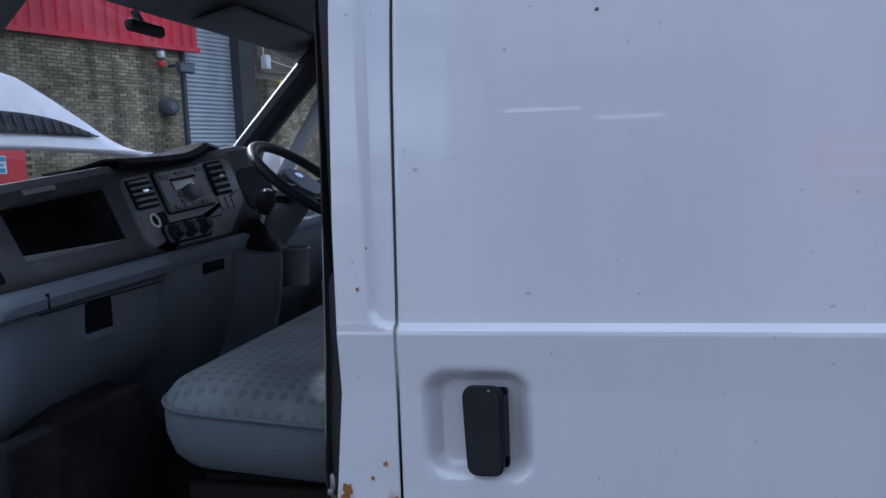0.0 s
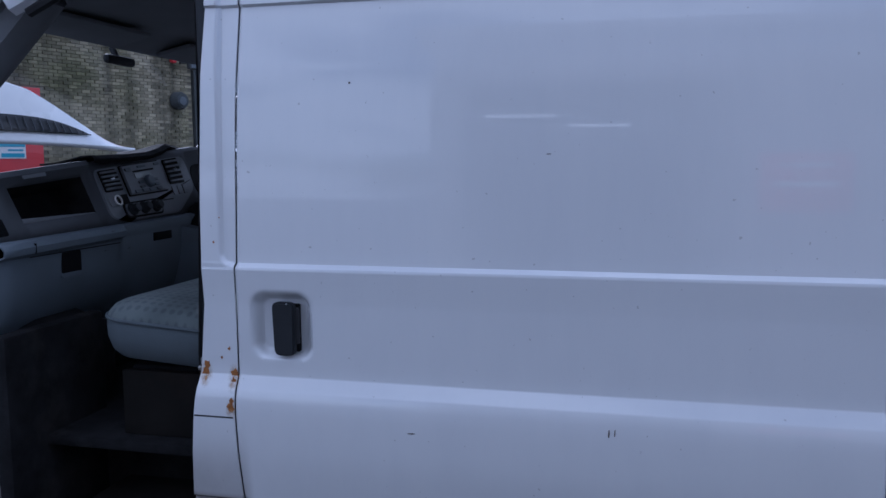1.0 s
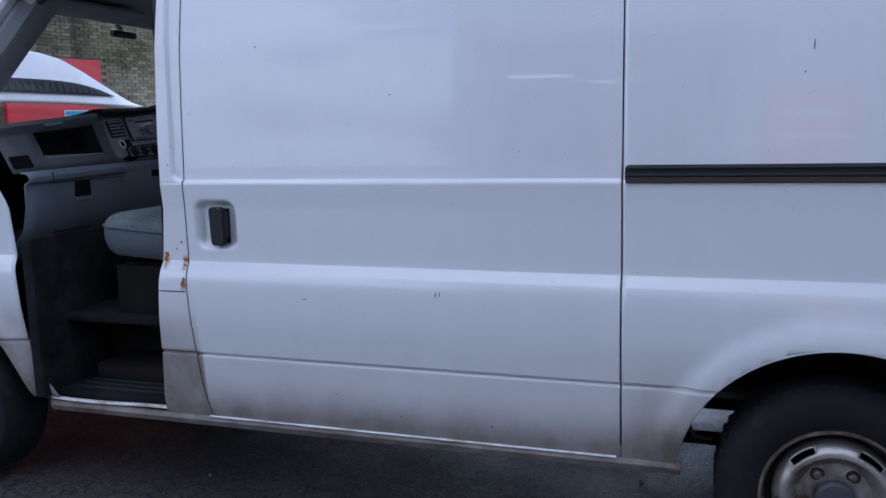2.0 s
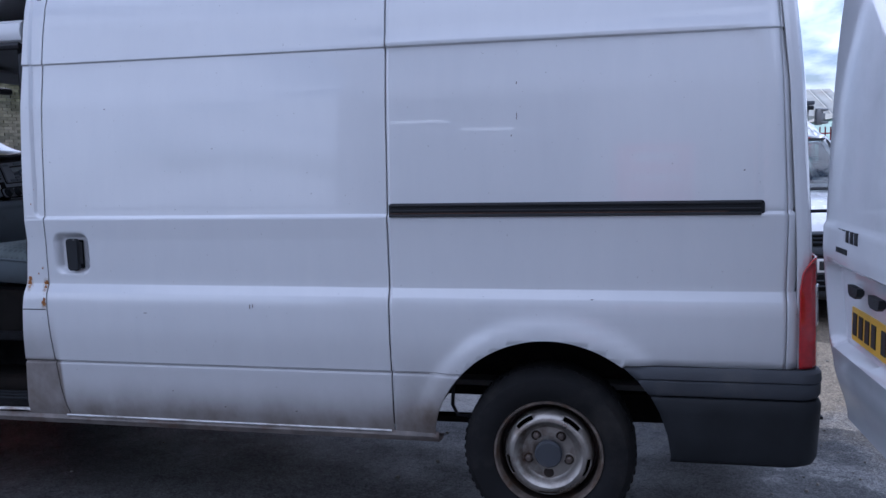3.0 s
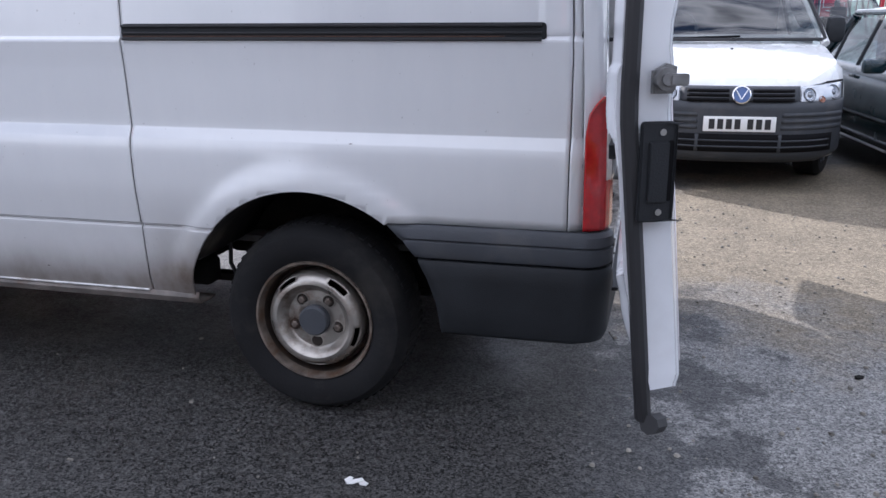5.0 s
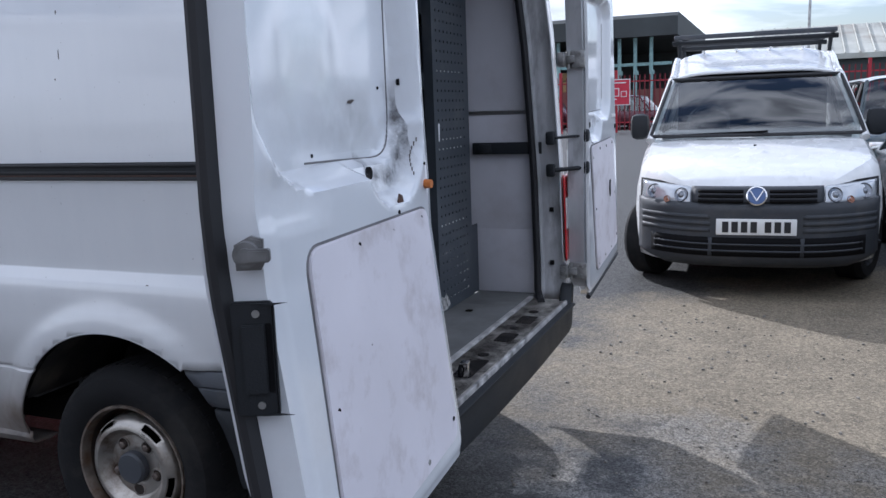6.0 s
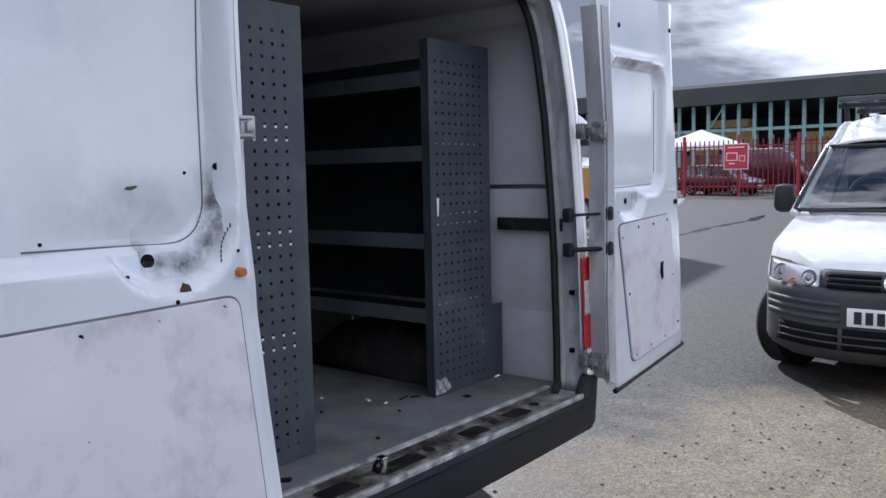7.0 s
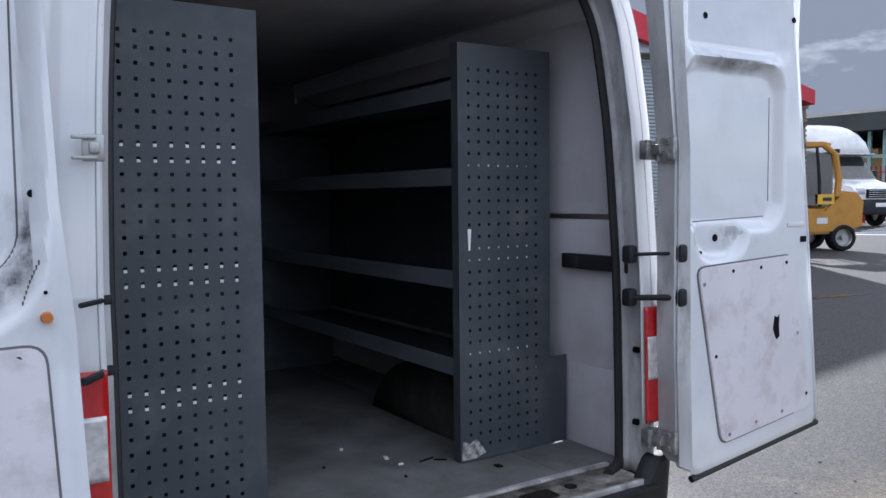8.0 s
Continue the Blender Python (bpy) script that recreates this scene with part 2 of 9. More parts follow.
    l.new(asph.outputs["Color"], dusty.inputs["Color1"])
    l.new(grey.outputs["Color"], dusty.inputs["Color2"])
    mx = n.new("ShaderNodeMixRGB")
    l.new(sunlit_sand.outputs["Color"], mx.inputs["Fac"])
    l.new(dusty.outputs["Color"], mx.inputs["Color1"])
    l.new(tan.outputs["Color"], mx.inputs["Color2"])
    chipped = n.new("ShaderNodeMixRGB")
    chipped.blend_type, chipped.inputs["Fac"].default_value = "MULTIPLY", 1.0
    l.new(mx.outputs["Color"], chipped.inputs["Color1"])
    l.new(chip_r.outputs["Color"], chipped.inputs["Color2"])
    l.new(chipped.outputs["Color"], b.inputs["Base Color"])
    # gloss of damp ground up to y 3.0; boundary set to fit the camera's view
    wet = ramp(n, 0.38, 0.62, (0.30, 0.30, 0.30, 1), (0.52, 0.52, 0.52, 1))
    l.new(mid.outputs["Fac"], wet.inputs["Fac"])
    across = n.new("ShaderNodeSeparateXYZ")
    l.new(co.outputs["Object"], across.inputs["Vector"])
    drier = n.new("ShaderNodeMapRange")
    drier.inputs["From Min"].default_value, drier.inputs["From Max"].default_value = 3.0, 4.2
    l.new(across.outputs["Y"], drier.inputs["Value"])
    damp = n.new("ShaderNodeMixRGB")
    l.new(drier.outputs["Result"], damp.inputs["Fac"])
    l.new(wet.outputs["Color"], damp.inputs["Color1"])
    damp.inputs["Color2"].default_value = (0.72, 0.72, 0.72, 1)
    mr = n.new("ShaderNodeMixRGB")
    l.new(sunlit_sand.outputs["Color"], mr.inputs["Fac"])
    l.new(damp.outputs["Color"], mr.inputs["Color1"])
    mr.inputs["Color2"].default_value = (0.82, 0.82, 0.82, 1)
    l.new(mr.outputs["Color"], b.inputs["Roughness"])
    b.inputs["Specular IOR Level"].default_value = 0.36
    hb = n.new("ShaderNodeBump")
    hb.inputs["Strength"].default_value, hb.inputs["Distance"].default_value = 0.85, 0.007
    chip = n.new("ShaderNodeMixRGB")
    chip.inputs["Fac"].default_value = 0.5
    l.new(peb.outputs["Green"], chip.inputs["Color1"])
    l.new(grit.outputs["Fac"], chip.inputs["Color2"])
    chip2 = n.new("ShaderNodeMixRGB")
    chip2.inputs["Fac"].default_value = 0.4
    l.new(chip.outputs["Color"], chip2.inputs["Color1"])
    l.new(sp2.outputs["Green"], chip2.inputs["Color2"])
    l.new(chip2.outputs["Color"], hb.inputs["Height"])
    hb2 = n.new("ShaderNodeBump")
    hb2.inputs["Strength"].default_value, hb2.inputs["Distance"].default_value = 0.25, 0.012
    l.new(mid.outputs["Fac"], hb2.inputs["Height"])
    l.new(hb.outputs["Normal"], hb2.inputs["Normal"])
    l.new(hb2.outputs["Normal"], b.inputs["Normal"])
    return m


def brick_mat():
    """Old stained brick: each piece its own tone, moss and soot over it."""
    m, n, l, b = nodes_of("old_brick")
    co = n.new("ShaderNodeTexCoord")
    ob = n.new("ShaderNodeObjectInfo")
    geo = n.new("ShaderNodeNewGeometry")
    ad = n.new("ShaderNodeMath")
    l.new(ob.outputs["Random"], ad.inputs[0])
    l.new(geo.outputs["Random Per Island"], ad.inputs[1])
    fr = n.new("ShaderNodeMath")
    fr.operation = "FRACT"
    l.new(ad.outputs[0], fr.inputs[0])
    r = ramp(n, 0.0, 1.0, (0.22, 0.195, 0.125, 1), (0.47, 0.41, 0.275, 1))
    l.new(fr.outputs[0], r.inputs["Fac"])
    no = n.new("ShaderNodeTexNoise")
    no.inputs["Scale"].default_value, no.inputs["Detail"].default_value, no.inputs["Roughness"].default_value = 0.9, 9, 0.7
    l.new(geo.outputs["Position"], no.inputs["Vector"])
    soot = ramp(n, 0.42, 0.66, (1, 1, 1, 1), (0.42, 0.46, 0.34, 1))
    l.new(no.outputs["Fac"], soot.inputs["Fac"])
    mx = n.new("ShaderNodeMixRGB")
    mx.blend_type = "MULTIPLY"
    mx.inputs["Fac"].default_value = 1.0
    l.new(r.outputs["Color"], mx.inputs["Color1"])
    l.new(soot.outputs["Color"], mx.inputs["Color2"])
    # sooty runs down the wall
    sm = n.new("ShaderNodeMapping")
    sm.inputs["Scale"].default_value = (1.6, 1.6, 0.10)
    l.new(geo.outputs["Position"], sm.inputs["Vector"])
    sn_ = n.new("ShaderNodeTexNoise")
    sn_.inputs["Scale"].default_value, sn_.inputs["Detail"].default_value = 1.3, 6
    l.new(sm.outputs["Vector"], sn_.inputs["Vector"])
    run = ramp(n, 0.44, 0.62, (1, 1, 1, 1), (0.27, 0.27, 0.26, 1))
    l.new(sn_.outputs["Fac"], run.inputs["Fac"])
    mx3 = n.new("ShaderNodeMixRGB")
    mx3.blend_type = "MULTIPLY"
    mx3.inputs["Fac"].default_value = 1.0
    l.new(mx.outputs["Color"], mx3.inputs["Color1"])
    l.new(run.outputs["Color"], mx3.inputs["Color2"])
    l.new(mx3.outputs["Color"], b.inputs["Base Color"])
    b.inputs["Roughness"].default_value = 0.92
    fi = n.new("ShaderNodeTexNoise")
    fi.inputs["Scale"].default_value = 40
    l.new(geo.outputs["Position"], fi.inputs["Vector"])
    bp = n.new("ShaderNodeBump")
    bp.inputs["Strength"].default_value, bp.inputs["Distance"].default_value = 0.6, 0.01
    l.new(fi.outputs["Fac"], bp.inputs["Height"])
    l.new(bp.outputs["Normal"], b.inputs["Normal"])
    return m


def cloth_mat():
    """Grey seat cloth with a fine weave and soft dark dots."""
    m, n, l, b = nodes_of("seat_cloth")
    co = n.new("ShaderNodeTexCoord")
    mp = n.new("ShaderNodeMapping")
    mp.inputs["Scale"].default_value = (38, 32, 1)
    l.new(co.outputs["Object"], mp.inputs["Vector"])
    vo = n.new("ShaderNodeTexVoronoi")
    vo.inputs["Scale"].default_value, vo.inputs["Randomness"].default_value = 1.0, 0.12
    l.new(mp.outputs["Vector"], vo.inputs["Vector"])
    r = ramp(n, 0.22, 0.36, (0.105, 0.122, 0.130, 1), (0.145, 0.166, 0.170, 1))
    l.new(vo.outputs["Distance"], r.inputs["Fac"])
    no = n.new("ShaderNodeTexNoise")
    no.inputs["Scale"].default_value, no.inputs["Detail"].default_value = 5, 8
    l.new(co.outputs["Object"], no.inputs["Vector"])
    st = ramp(n, 0.38, 0.68, (0.66, 0.68, 0.66, 1), (1.1, 1.1, 1.05, 1))
    l.new(no.outputs["Fac"], st.inputs["Fac"])
    mx = n.new("ShaderNodeMixRGB")
    mx.blend_type = "MULTIPLY"
    mx.inputs["Fac"].default_value = 1
    l.new(r.outputs["Color"], mx.inputs["Color1"])
    l.new(st.outputs["Color"], mx.inputs["Color2"])
    l.new(mx.outputs["Color"], b.inputs["Base Color"])
    b.inputs["Roughness"].default_value = 0.95
    wv = n.new("ShaderNodeTexWave")
    wv.inputs["Scale"].default_value = 160
    l.new(co.outputs["Object"], wv.inputs["Vector"])
    bp = n.new("ShaderNodeBump")
    bp.inputs["Strength"].default_value, bp.inputs["Distance"].default_value = 0.4, 0.002
    l.new(wv.outputs["Fac"], bp.inputs["Height"])
    l.new(bp.outputs["Normal"], b.inputs["Normal"])
    return m


def smear_mat(name, centre, radii, colour, strength=0.9, scale=14.0, hollow=0.0):
    """Rubbed-in grease: see-through film whose density fades from a middle, broken up by noise."""
    m, n, l, b = nodes_of(name)
    co = n.new("ShaderNodeTexCoord")
    mp = n.new("ShaderNodeMapping")
    mp.vector_type = "TEXTURE"
    mp.inputs["Location"].default_value = centre
    mp.inputs["Scale"].default_value = radii
    l.new(co.outputs["Object"], mp.inputs["Vector"])
    ln = n.new("ShaderNodeVectorMath")
    ln.operation = "LENGTH"
    l.new(mp.outputs["Vector"], ln.inputs[0])
    fade = ramp(n, 0.25, 1.0, (strength,) * 3 + (1,), (0, 0, 0, 1))
    if hollow:
        fade.color_ramp.elements[0].position, fade.color_ramp.elements[0].color = hollow, (0, 0, 0, 1)
        fade.color_ramp.elements.new(lerp(hollow, 1.0, 0.5)).color = (strength,) * 3 + (1,)
    l.new(ln.outputs["Value"], fade.inputs["Fac"])
    no = n.new("ShaderNodeTexNoise")
    no.inputs["Scale"].default_value, no.inputs["Detail"].default_value, no.inputs["Roughness"].default_value = scale, 10, 0.7
    l.new(co.outputs["Object"], no.inputs["Vector"])
    nr = ramp(n, 0.36, 0.66, (0, 0, 0, 1), (1, 1, 1, 1))
    l.new(no.outputs["Fac"], nr.inputs["Fac"])
    mu = n.new("ShaderNodeMath")
    mu.operation = "MULTIPLY"
    l.new(fade.outputs["Color"], mu.inputs[0])
    l.new(nr.outputs["Color"], mu.inputs[1])
    out = mu
    if hollow:
        sp = n.new("ShaderNodeSeparateXYZ")
        l.new(mp.outputs["Vector"], sp.inputs[0])
        low = ramp(n, 0.0, 0.45, (1, 1, 1, 1), (0, 0, 0, 1))
        l.new(sp.outputs["Z"], low.inputs["Fac"])
        out = n.new("ShaderNodeMath")
        out.operation = "MULTIPLY"
        l.new(mu.outputs[0], out.inputs[0])
        l.new(low.outputs["Color"], out.inputs[1])
    l.new(out.outputs[0], b.inputs["Alpha"])
    b.inputs["Base Color"].default_value = rgba(colour)
    b.inputs["Roughness"].default_value = 0.6
    return m


PAINT = van_paint()
GROUND = ground_mat()
BRICK = brick_mat()
CLOTH = cloth_mat()
INNER_WHITE = mat("inner_white_paint", (0.76, 0.78, 0.81), 0.14, var=0.04, scale=3, bump=0.02, dirt=(0.42, 0.40, 0.39), dirt_amount=0.2, dirt_scale=4, coat=0.9)
PLY_WHITE = mat("white_lining_board", (0.72, 0.69, 0.73), 0.5, var=0.05, scale=4, bump=0.08, grain=50, dirt=(0.33, 0.27, 0.25), dirt_amount=0.45, dirt_scale=9)
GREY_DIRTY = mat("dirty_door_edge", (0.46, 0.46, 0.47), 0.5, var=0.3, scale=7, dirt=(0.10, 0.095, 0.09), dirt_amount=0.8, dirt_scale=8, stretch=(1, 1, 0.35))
WALL_LINING = mat("cargo_lining", (0.52, 0.51, 0.54), 0.75, var=0.08, scale=3, dirt=(0.33, 0.3, 0.3), dirt_amount=0.4, dirt_scale=4)
FLOOR_BOARD = mat("cargo_floor_board", (0.135, 0.136, 0.134), 0.75, var=0.35, scale=5, dirt=(0.06, 0.058, 0.05), dirt_amount=0.7, dirt_scale=3.5)
BLACK_PLASTIC = mat("black_plastic", (0.019, 0.021, 0.024), 0.55, var=0.2, bump=0.25, grain=260, spec=0.28)
TRIM_GREY = mat("grey_bumper_plastic", (0.055, 0.060, 0.070), 0.6, var=0.15, bump=0.25, grain=220, dirt=(0.16, 0.15, 0.13), dirt_amount=0.3)
RUBBER = mat("black_rubber", (0.018, 0.018, 0.02), 0.6, var=0.2, bump=0.1)
TYRE = mat("tyre_rubber", (0.014, 0.014, 0.015), 0.85, var=0.25, bump=0.3, grain=120, dirt=(0.05, 0.046, 0.04), dirt_amount=0.5, spec=0.2)
STEEL_RIM = mat("worn_steel_rim", (0.44, 0.41, 0.37), 0.34, metal=0.75, var=0.25, scale=9, bump=0.15, dirt=(0.085, 0.045, 0.024), dirt_amount=1.0, dirt_scale=8)
DARK_RUST = mat("dark_rust", (0.085, 0.045, 0.032), 0.85, var=0.4, scale=60, bump=0.4, grain=120)
RUST = mat("rust", (0.30, 0.12, 0.03), 0.9, var=0.45, scale=40, bump=0.6, grain=120)
STEEL = mat("dull_steel", (0.42, 0.42, 0.41), 0.42, metal=0.8, var=0.2, dirt=(0.12, 0.09, 0.06), dirt_amount=0.6)
CHROME = mat("bright_metal", (0.75, 0.75, 0.75), 0.18, metal=1.0, var=0.05, bump=0)
DARK_STEEL = mat("dark_underbody", (0.013, 0.012, 0.011), 0.85, var=0.3, bump=0.3, dirt=(0.03, 0.022, 0.018), dirt_amount=0.5, spec=0.06)
ARCH_LINER = mat("dusty_arch_liner", (0.030, 0.029, 0.028), 0.85, var=0.35, scale=9, bump=0.3, grain=60, dirt=(0.085, 0.072, 0.058), dirt_amount=0.8, dirt_scale=6, spec=0.15)
DASH_DARK = mat("dark_dash_plastic", (0.20, 0.208, 0.218), 0.5, var=0.12, bump=0.2, grain=300)
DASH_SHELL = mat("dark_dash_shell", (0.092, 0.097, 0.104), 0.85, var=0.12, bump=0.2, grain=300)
DASH_GREY = mat("blue_grey_dash_plastic", (0.125, 0.150, 0.172), 0.6, var=0.12, bump=0.2, grain=300, dirt=(0.12, 0.12, 0.12), dirt_amount=0.25)
# near-black; on flat tiles and blocks it stands in for a hollow's shade
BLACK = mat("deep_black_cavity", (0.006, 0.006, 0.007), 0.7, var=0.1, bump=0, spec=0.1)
VINYL = mat("blue_grey_seat_side", (0.08, 0.096, 0.106), 0.8, var=0.1, bump=0.3, grain=350, dirt=(0.05, 0.05, 0.05), dirt_amount=0.4)
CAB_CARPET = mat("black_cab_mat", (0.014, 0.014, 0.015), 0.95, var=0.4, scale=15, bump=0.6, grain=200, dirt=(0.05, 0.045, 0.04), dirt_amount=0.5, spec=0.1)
HEADLINER = mat("dark_grey_headlining", (0.20, 0.208, 0.216), 0.9, var=0.1, bump=0.2)
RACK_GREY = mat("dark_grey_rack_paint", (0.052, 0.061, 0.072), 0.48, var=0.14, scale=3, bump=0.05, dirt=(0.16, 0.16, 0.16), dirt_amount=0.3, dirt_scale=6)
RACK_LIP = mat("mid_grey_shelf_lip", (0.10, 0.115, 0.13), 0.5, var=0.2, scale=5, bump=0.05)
RED_LENS = mat("red_lens", (0.46, 0.012, 0.014), 0.16, var=0.15, scale=40, bump=0.1, coat=0.6)
CLEAR_LENS = mat("clear_lens", (0.66, 0.64, 0.63), 0.12, metal=0.25, var=0.25, scale=45, bump=0.25, grain=60, coat=0.6)
PLATE_YELLOW = mat("yellow_plate", (0.78, 0.46, 0.03), 0.4, var=0.05, dirt=(0.3, 0.2, 0.06), dirt_amount=0.3)
PLATE_WHITE = mat("white_plate", (0.78, 0.78, 0.76), 0.4, var=0.04)
PLATE_INK = mat("plate_ink", (0.02, 0.02, 0.022), 0.5, var=0.05, bump=0)
WINDOW = glass("window_glass", (0.985, 0.99, 0.99), gloss=0.03)
CAB_WINDOW = glass("dark_windscreen_glass", (0.60, 0.65, 0.65), gloss=0.14)
HEADLAMP = mat("headlamp_lens", (0.52, 0.54, 0.57), 0.12, metal=0.3, var=0.10, scale=20, bump=0.0, coat=0.8)
DARK_WINDOW = glass("tinted_window_glass", (0.55, 0.62, 0.62), gloss=0.10)
CAR_WHITE = mat("white_car_paint", (0.80, 0.80, 0.79), 0.25, var=0.03, bump=0.0, coat=0.5, dirt=(0.5, 0.48, 0.44), dirt_amount=0.25)
CAR_GREEN = mat("dark_green_blue_car_paint", (0.004, 0.018, 0.024), 0.2, metal=0.0, var=0.15, bump=0.0, coat=0.45)
CAR_GREY = mat("grey_car_paint", (0.10, 0.09, 0.10), 0.25, metal=0.4, var=0.1, bump=0, coat=0.6)
CAR_MAROON = mat("maroon_car_paint", (0.07, 0.012, 0.022), 0.25, metal=0.3, var=0.1, bump=0, coat=0.6)
CAR_SILVER = mat("silver_car_paint", (0.45, 0.46, 0.48), 0.3, metal=0.5, var=0.1, bump=0, coat=0.6)
ALLOY = mat("alloy_wheel", (0.42, 0.42, 0.43), 0.35, metal=0.8, var=0.1, bump=0)
RED_CLADDING = mat("red_sheet_cladding", (0.56, 0.03, 0.05), 0.55, var=0.2, scale=1.2, bump=0.05, dirt=(0.3, 0.02, 0.03), dirt_amount=0.5, dirt_scale=1.5)
RED_DOOR = mat("red_painted_door", (0.55, 0.03, 0.035), 0.5, var=0.12, scale=2)
SHUTTER = mat("blue_grey_shutter_steel", (0.44, 0.48, 0.51), 0.5, metal=0.3, var=0.18, scale=1.5, dirt=(0.25, 0.28, 0.3), dirt_amount=0.5, dirt_scale=2, stretch=(1, 1, 0.4))
# the end wall's shade is put into this darker brick colour
SHADED_BRICKWORK = mat("shaded_dark_brickwork", (0.085, 0.07, 0.06), 0.95, var=0.35, scale=5, bump=0.3, grain=30)
MORTAR = mat("dark_mortar", (0.19, 0.172, 0.125), 0.95, var=0.3, scale=4)
RED_FENCE = mat("red_fence_paint", (0.36, 0.016, 0.028), 0.5, var=0.15)
# darker copy of the fence red; the pales' backlit shade is painted in
SHADED_FENCE = mat("shaded_red_pale", (0.15, 0.014, 0.02), 0.7, var=0.25)
SIGN_RED = mat("red_sign", (0.50, 0.025, 0.05), 0.5, var=0.05)
SIGN_WHITE = mat("white_sign", (0.72, 0.72, 0.72), 0.5, var=0.05)
SIGN_BLUE = mat("blue_sign", (0.05, 0.32, 0.45), 0.5, var=0.05)
GREEN_STEEL = mat("pale_green_steel", (0.23, 0.36, 0.35), 0.6, var=0.2, dirt=(0.12, 0.1, 0.08), dirt_amount=0.4)
SHED_DARK = mat("dark_shed_sheet", (0.05, 0.055, 0.055), 0.8, var=0.3, scale=0.4)
SHED_GREEN = mat("pale_green_sheet", (0.36, 0.50, 0.44), 0.7, var=0.12, scale=0.4)
SHED_ROOF = mat("weathered_roof_sheet", (0.38, 0.38, 0.34), 0.8, var=0.3, scale=0.25, dirt=(0.2, 0.13, 0.09), dirt_amount=0.6, dirt_scale=0.3)
TIMBER = mat("stacked_timber", (0.42, 0.27, 0.12), 0.8, var=0.25, scale=3, stretch=(1, 1, 6))
LIFT_YELLOW = mat("yellow_machine_paint", (0.50, 0.24, 0.03), 0.45, var=0.1, dirt=(0.2, 0.12, 0.02), dirt_amount=0.3)
BARK = mat("tree_bark", (0.12, 0.095, 0.075), 0.95, var=0.3, bump=0.5)
TENT_WHITE = mat("white_tent_cloth", (0.75, 0.75, 0.76), 0.8, var=0.04)
ORANGE = mat("orange_plastic", (0.55, 0.17, 0.03), 0.5, var=0.1)


# ---- mesh helpers ----
def mesh_of(bm, name, smooth=True, angle=35):
    bmesh.ops.recalc_face_normals(bm, faces=bm.faces)
    for f in bm.faces:
        f.smooth = smooth
    if smooth:
        for e in bm.edges:
            if len(e.link_faces) == 2 and e.calc_face_angle(0) > radians(angle):
                e.smooth = False
    me = bpy.data.meshes.new(name)
    bm.to_mesh(me)
    bm.free()
    return me


def box(bm, c, s, bevel=0.0, m=None, seg=2):
    made = bmesh.ops.create_cube(bm, size=1.0)
    vs = made["verts"]
    for v in vs:
        v.co = Vector((v.co.x * s[0], v.co.y * s[1], v.co.z * s[2]))
    if bevel:
        es = list({e for v in vs for e in v.link_edges})
        r = bmesh.ops.bevel(bm, geom=es, offset=bevel, segments=seg, affect="EDGES", profile=0.5)
        vs = list({v for f in r["faces"] for v in f.verts} | {v for v in vs if v.is_valid})
        seen, stack = set(vs), list(vs)
        while stack:
            v = stack.pop()
            for e in v.link_edges:
                o = e.other_vert(v)
                if o not in seen:
                    seen.add(o)
                    stack.append(o)
        vs = list(seen)
    t = Matrix.Translation(c) @ (m if m is not None else Matrix.Identity(4))
    for v in vs:
        v.co = t @ v.co
    return bm


def boxes(*specs):
    bm = bmesh.new()
    for c, s, *rest in specs:
        box(bm, c, s, rest[0] if rest else 0.0)
    return bm


def bbox(c, s, bevel=0.0, m=None):
    return box(bmesh.new(), c, s, bevel, m)


def cyl(bm, a, b, r1, r2=None, seg=24, caps=True):
    a, b = Vector(a), Vector(b)
    d = b - a
    q = d.to_track_quat("Z", "Y").to_matrix().to_4x4()
    bmesh.ops.create_cone(bm, cap_ends=caps, segments=seg, radius1=r1, radius2=r1 if r2 is None else r2, depth=d.length,
                          matrix=Matrix.Translation((a + b) / 2) @ q)
    return bm


def lathe(bm, prof, m=None, seg=48):
    """Turns (radius, height) pairs about the local z axis."""
    m = m if m is not None else Matrix.Identity(4)
    rings = []
    for r, h in prof:
        if r < 1e-5:
            rings.append([bm.verts.new(m @ Vector((0, 0, h)))])
        else:
            rings.append([bm.verts.new(m @ Vector((r * math.cos(2 * math.pi * i / seg), r * math.sin(2 * math.pi * i / seg), h))) for i in range(seg)])
    for a, b in zip(rings, rings[1:]):
        for i in range(seg):
            j = (i + 1) % seg
            q = [a[i % len(a)], a[j % len(a)], b[j % len(b)], b[i % len(b)]]
            q = list(dict.fromkeys(q))
            if len(q) > 2:
                bm.faces.new(q)
    return bm


def tube(bm, pts, r, seg=10, caps=True, flat=1.0):
    """A bent round bar through the points."""
    pts = [Vector(p) for p in pts]
    rings, up = [], None
    for i, p in enumerate(pts):
        d = (pts[min(i + 1, len(pts) - 1)] - pts[max(i - 1, 0)]).normalized()
        if up is None:
            up = Vector((0, 0, 1)) if abs(d.z) < 0.9 else Vector((1, 0, 0))
        s = d.cross(up).normalized()
        up = s.cross(d).normalized()
        rr = r[i] if isinstance(r, (list, tuple)) else r
        rings.append([bm.verts.new(p + rr * (math.cos(2 * math.pi * k / seg) * s + flat * math.sin(2 * math.pi * k / seg) * up)) for k in range(seg)])
    for a, b in zip(rings, rings[1:]):
        for k in range(seg):
            bm.faces.new((a[k], a[(k + 1) % seg], b[(k + 1) % seg], b[k]))
    if caps:
        bm.faces.new(rings[0][::-1])
        bm.faces.new(rings[-1])
    return bm


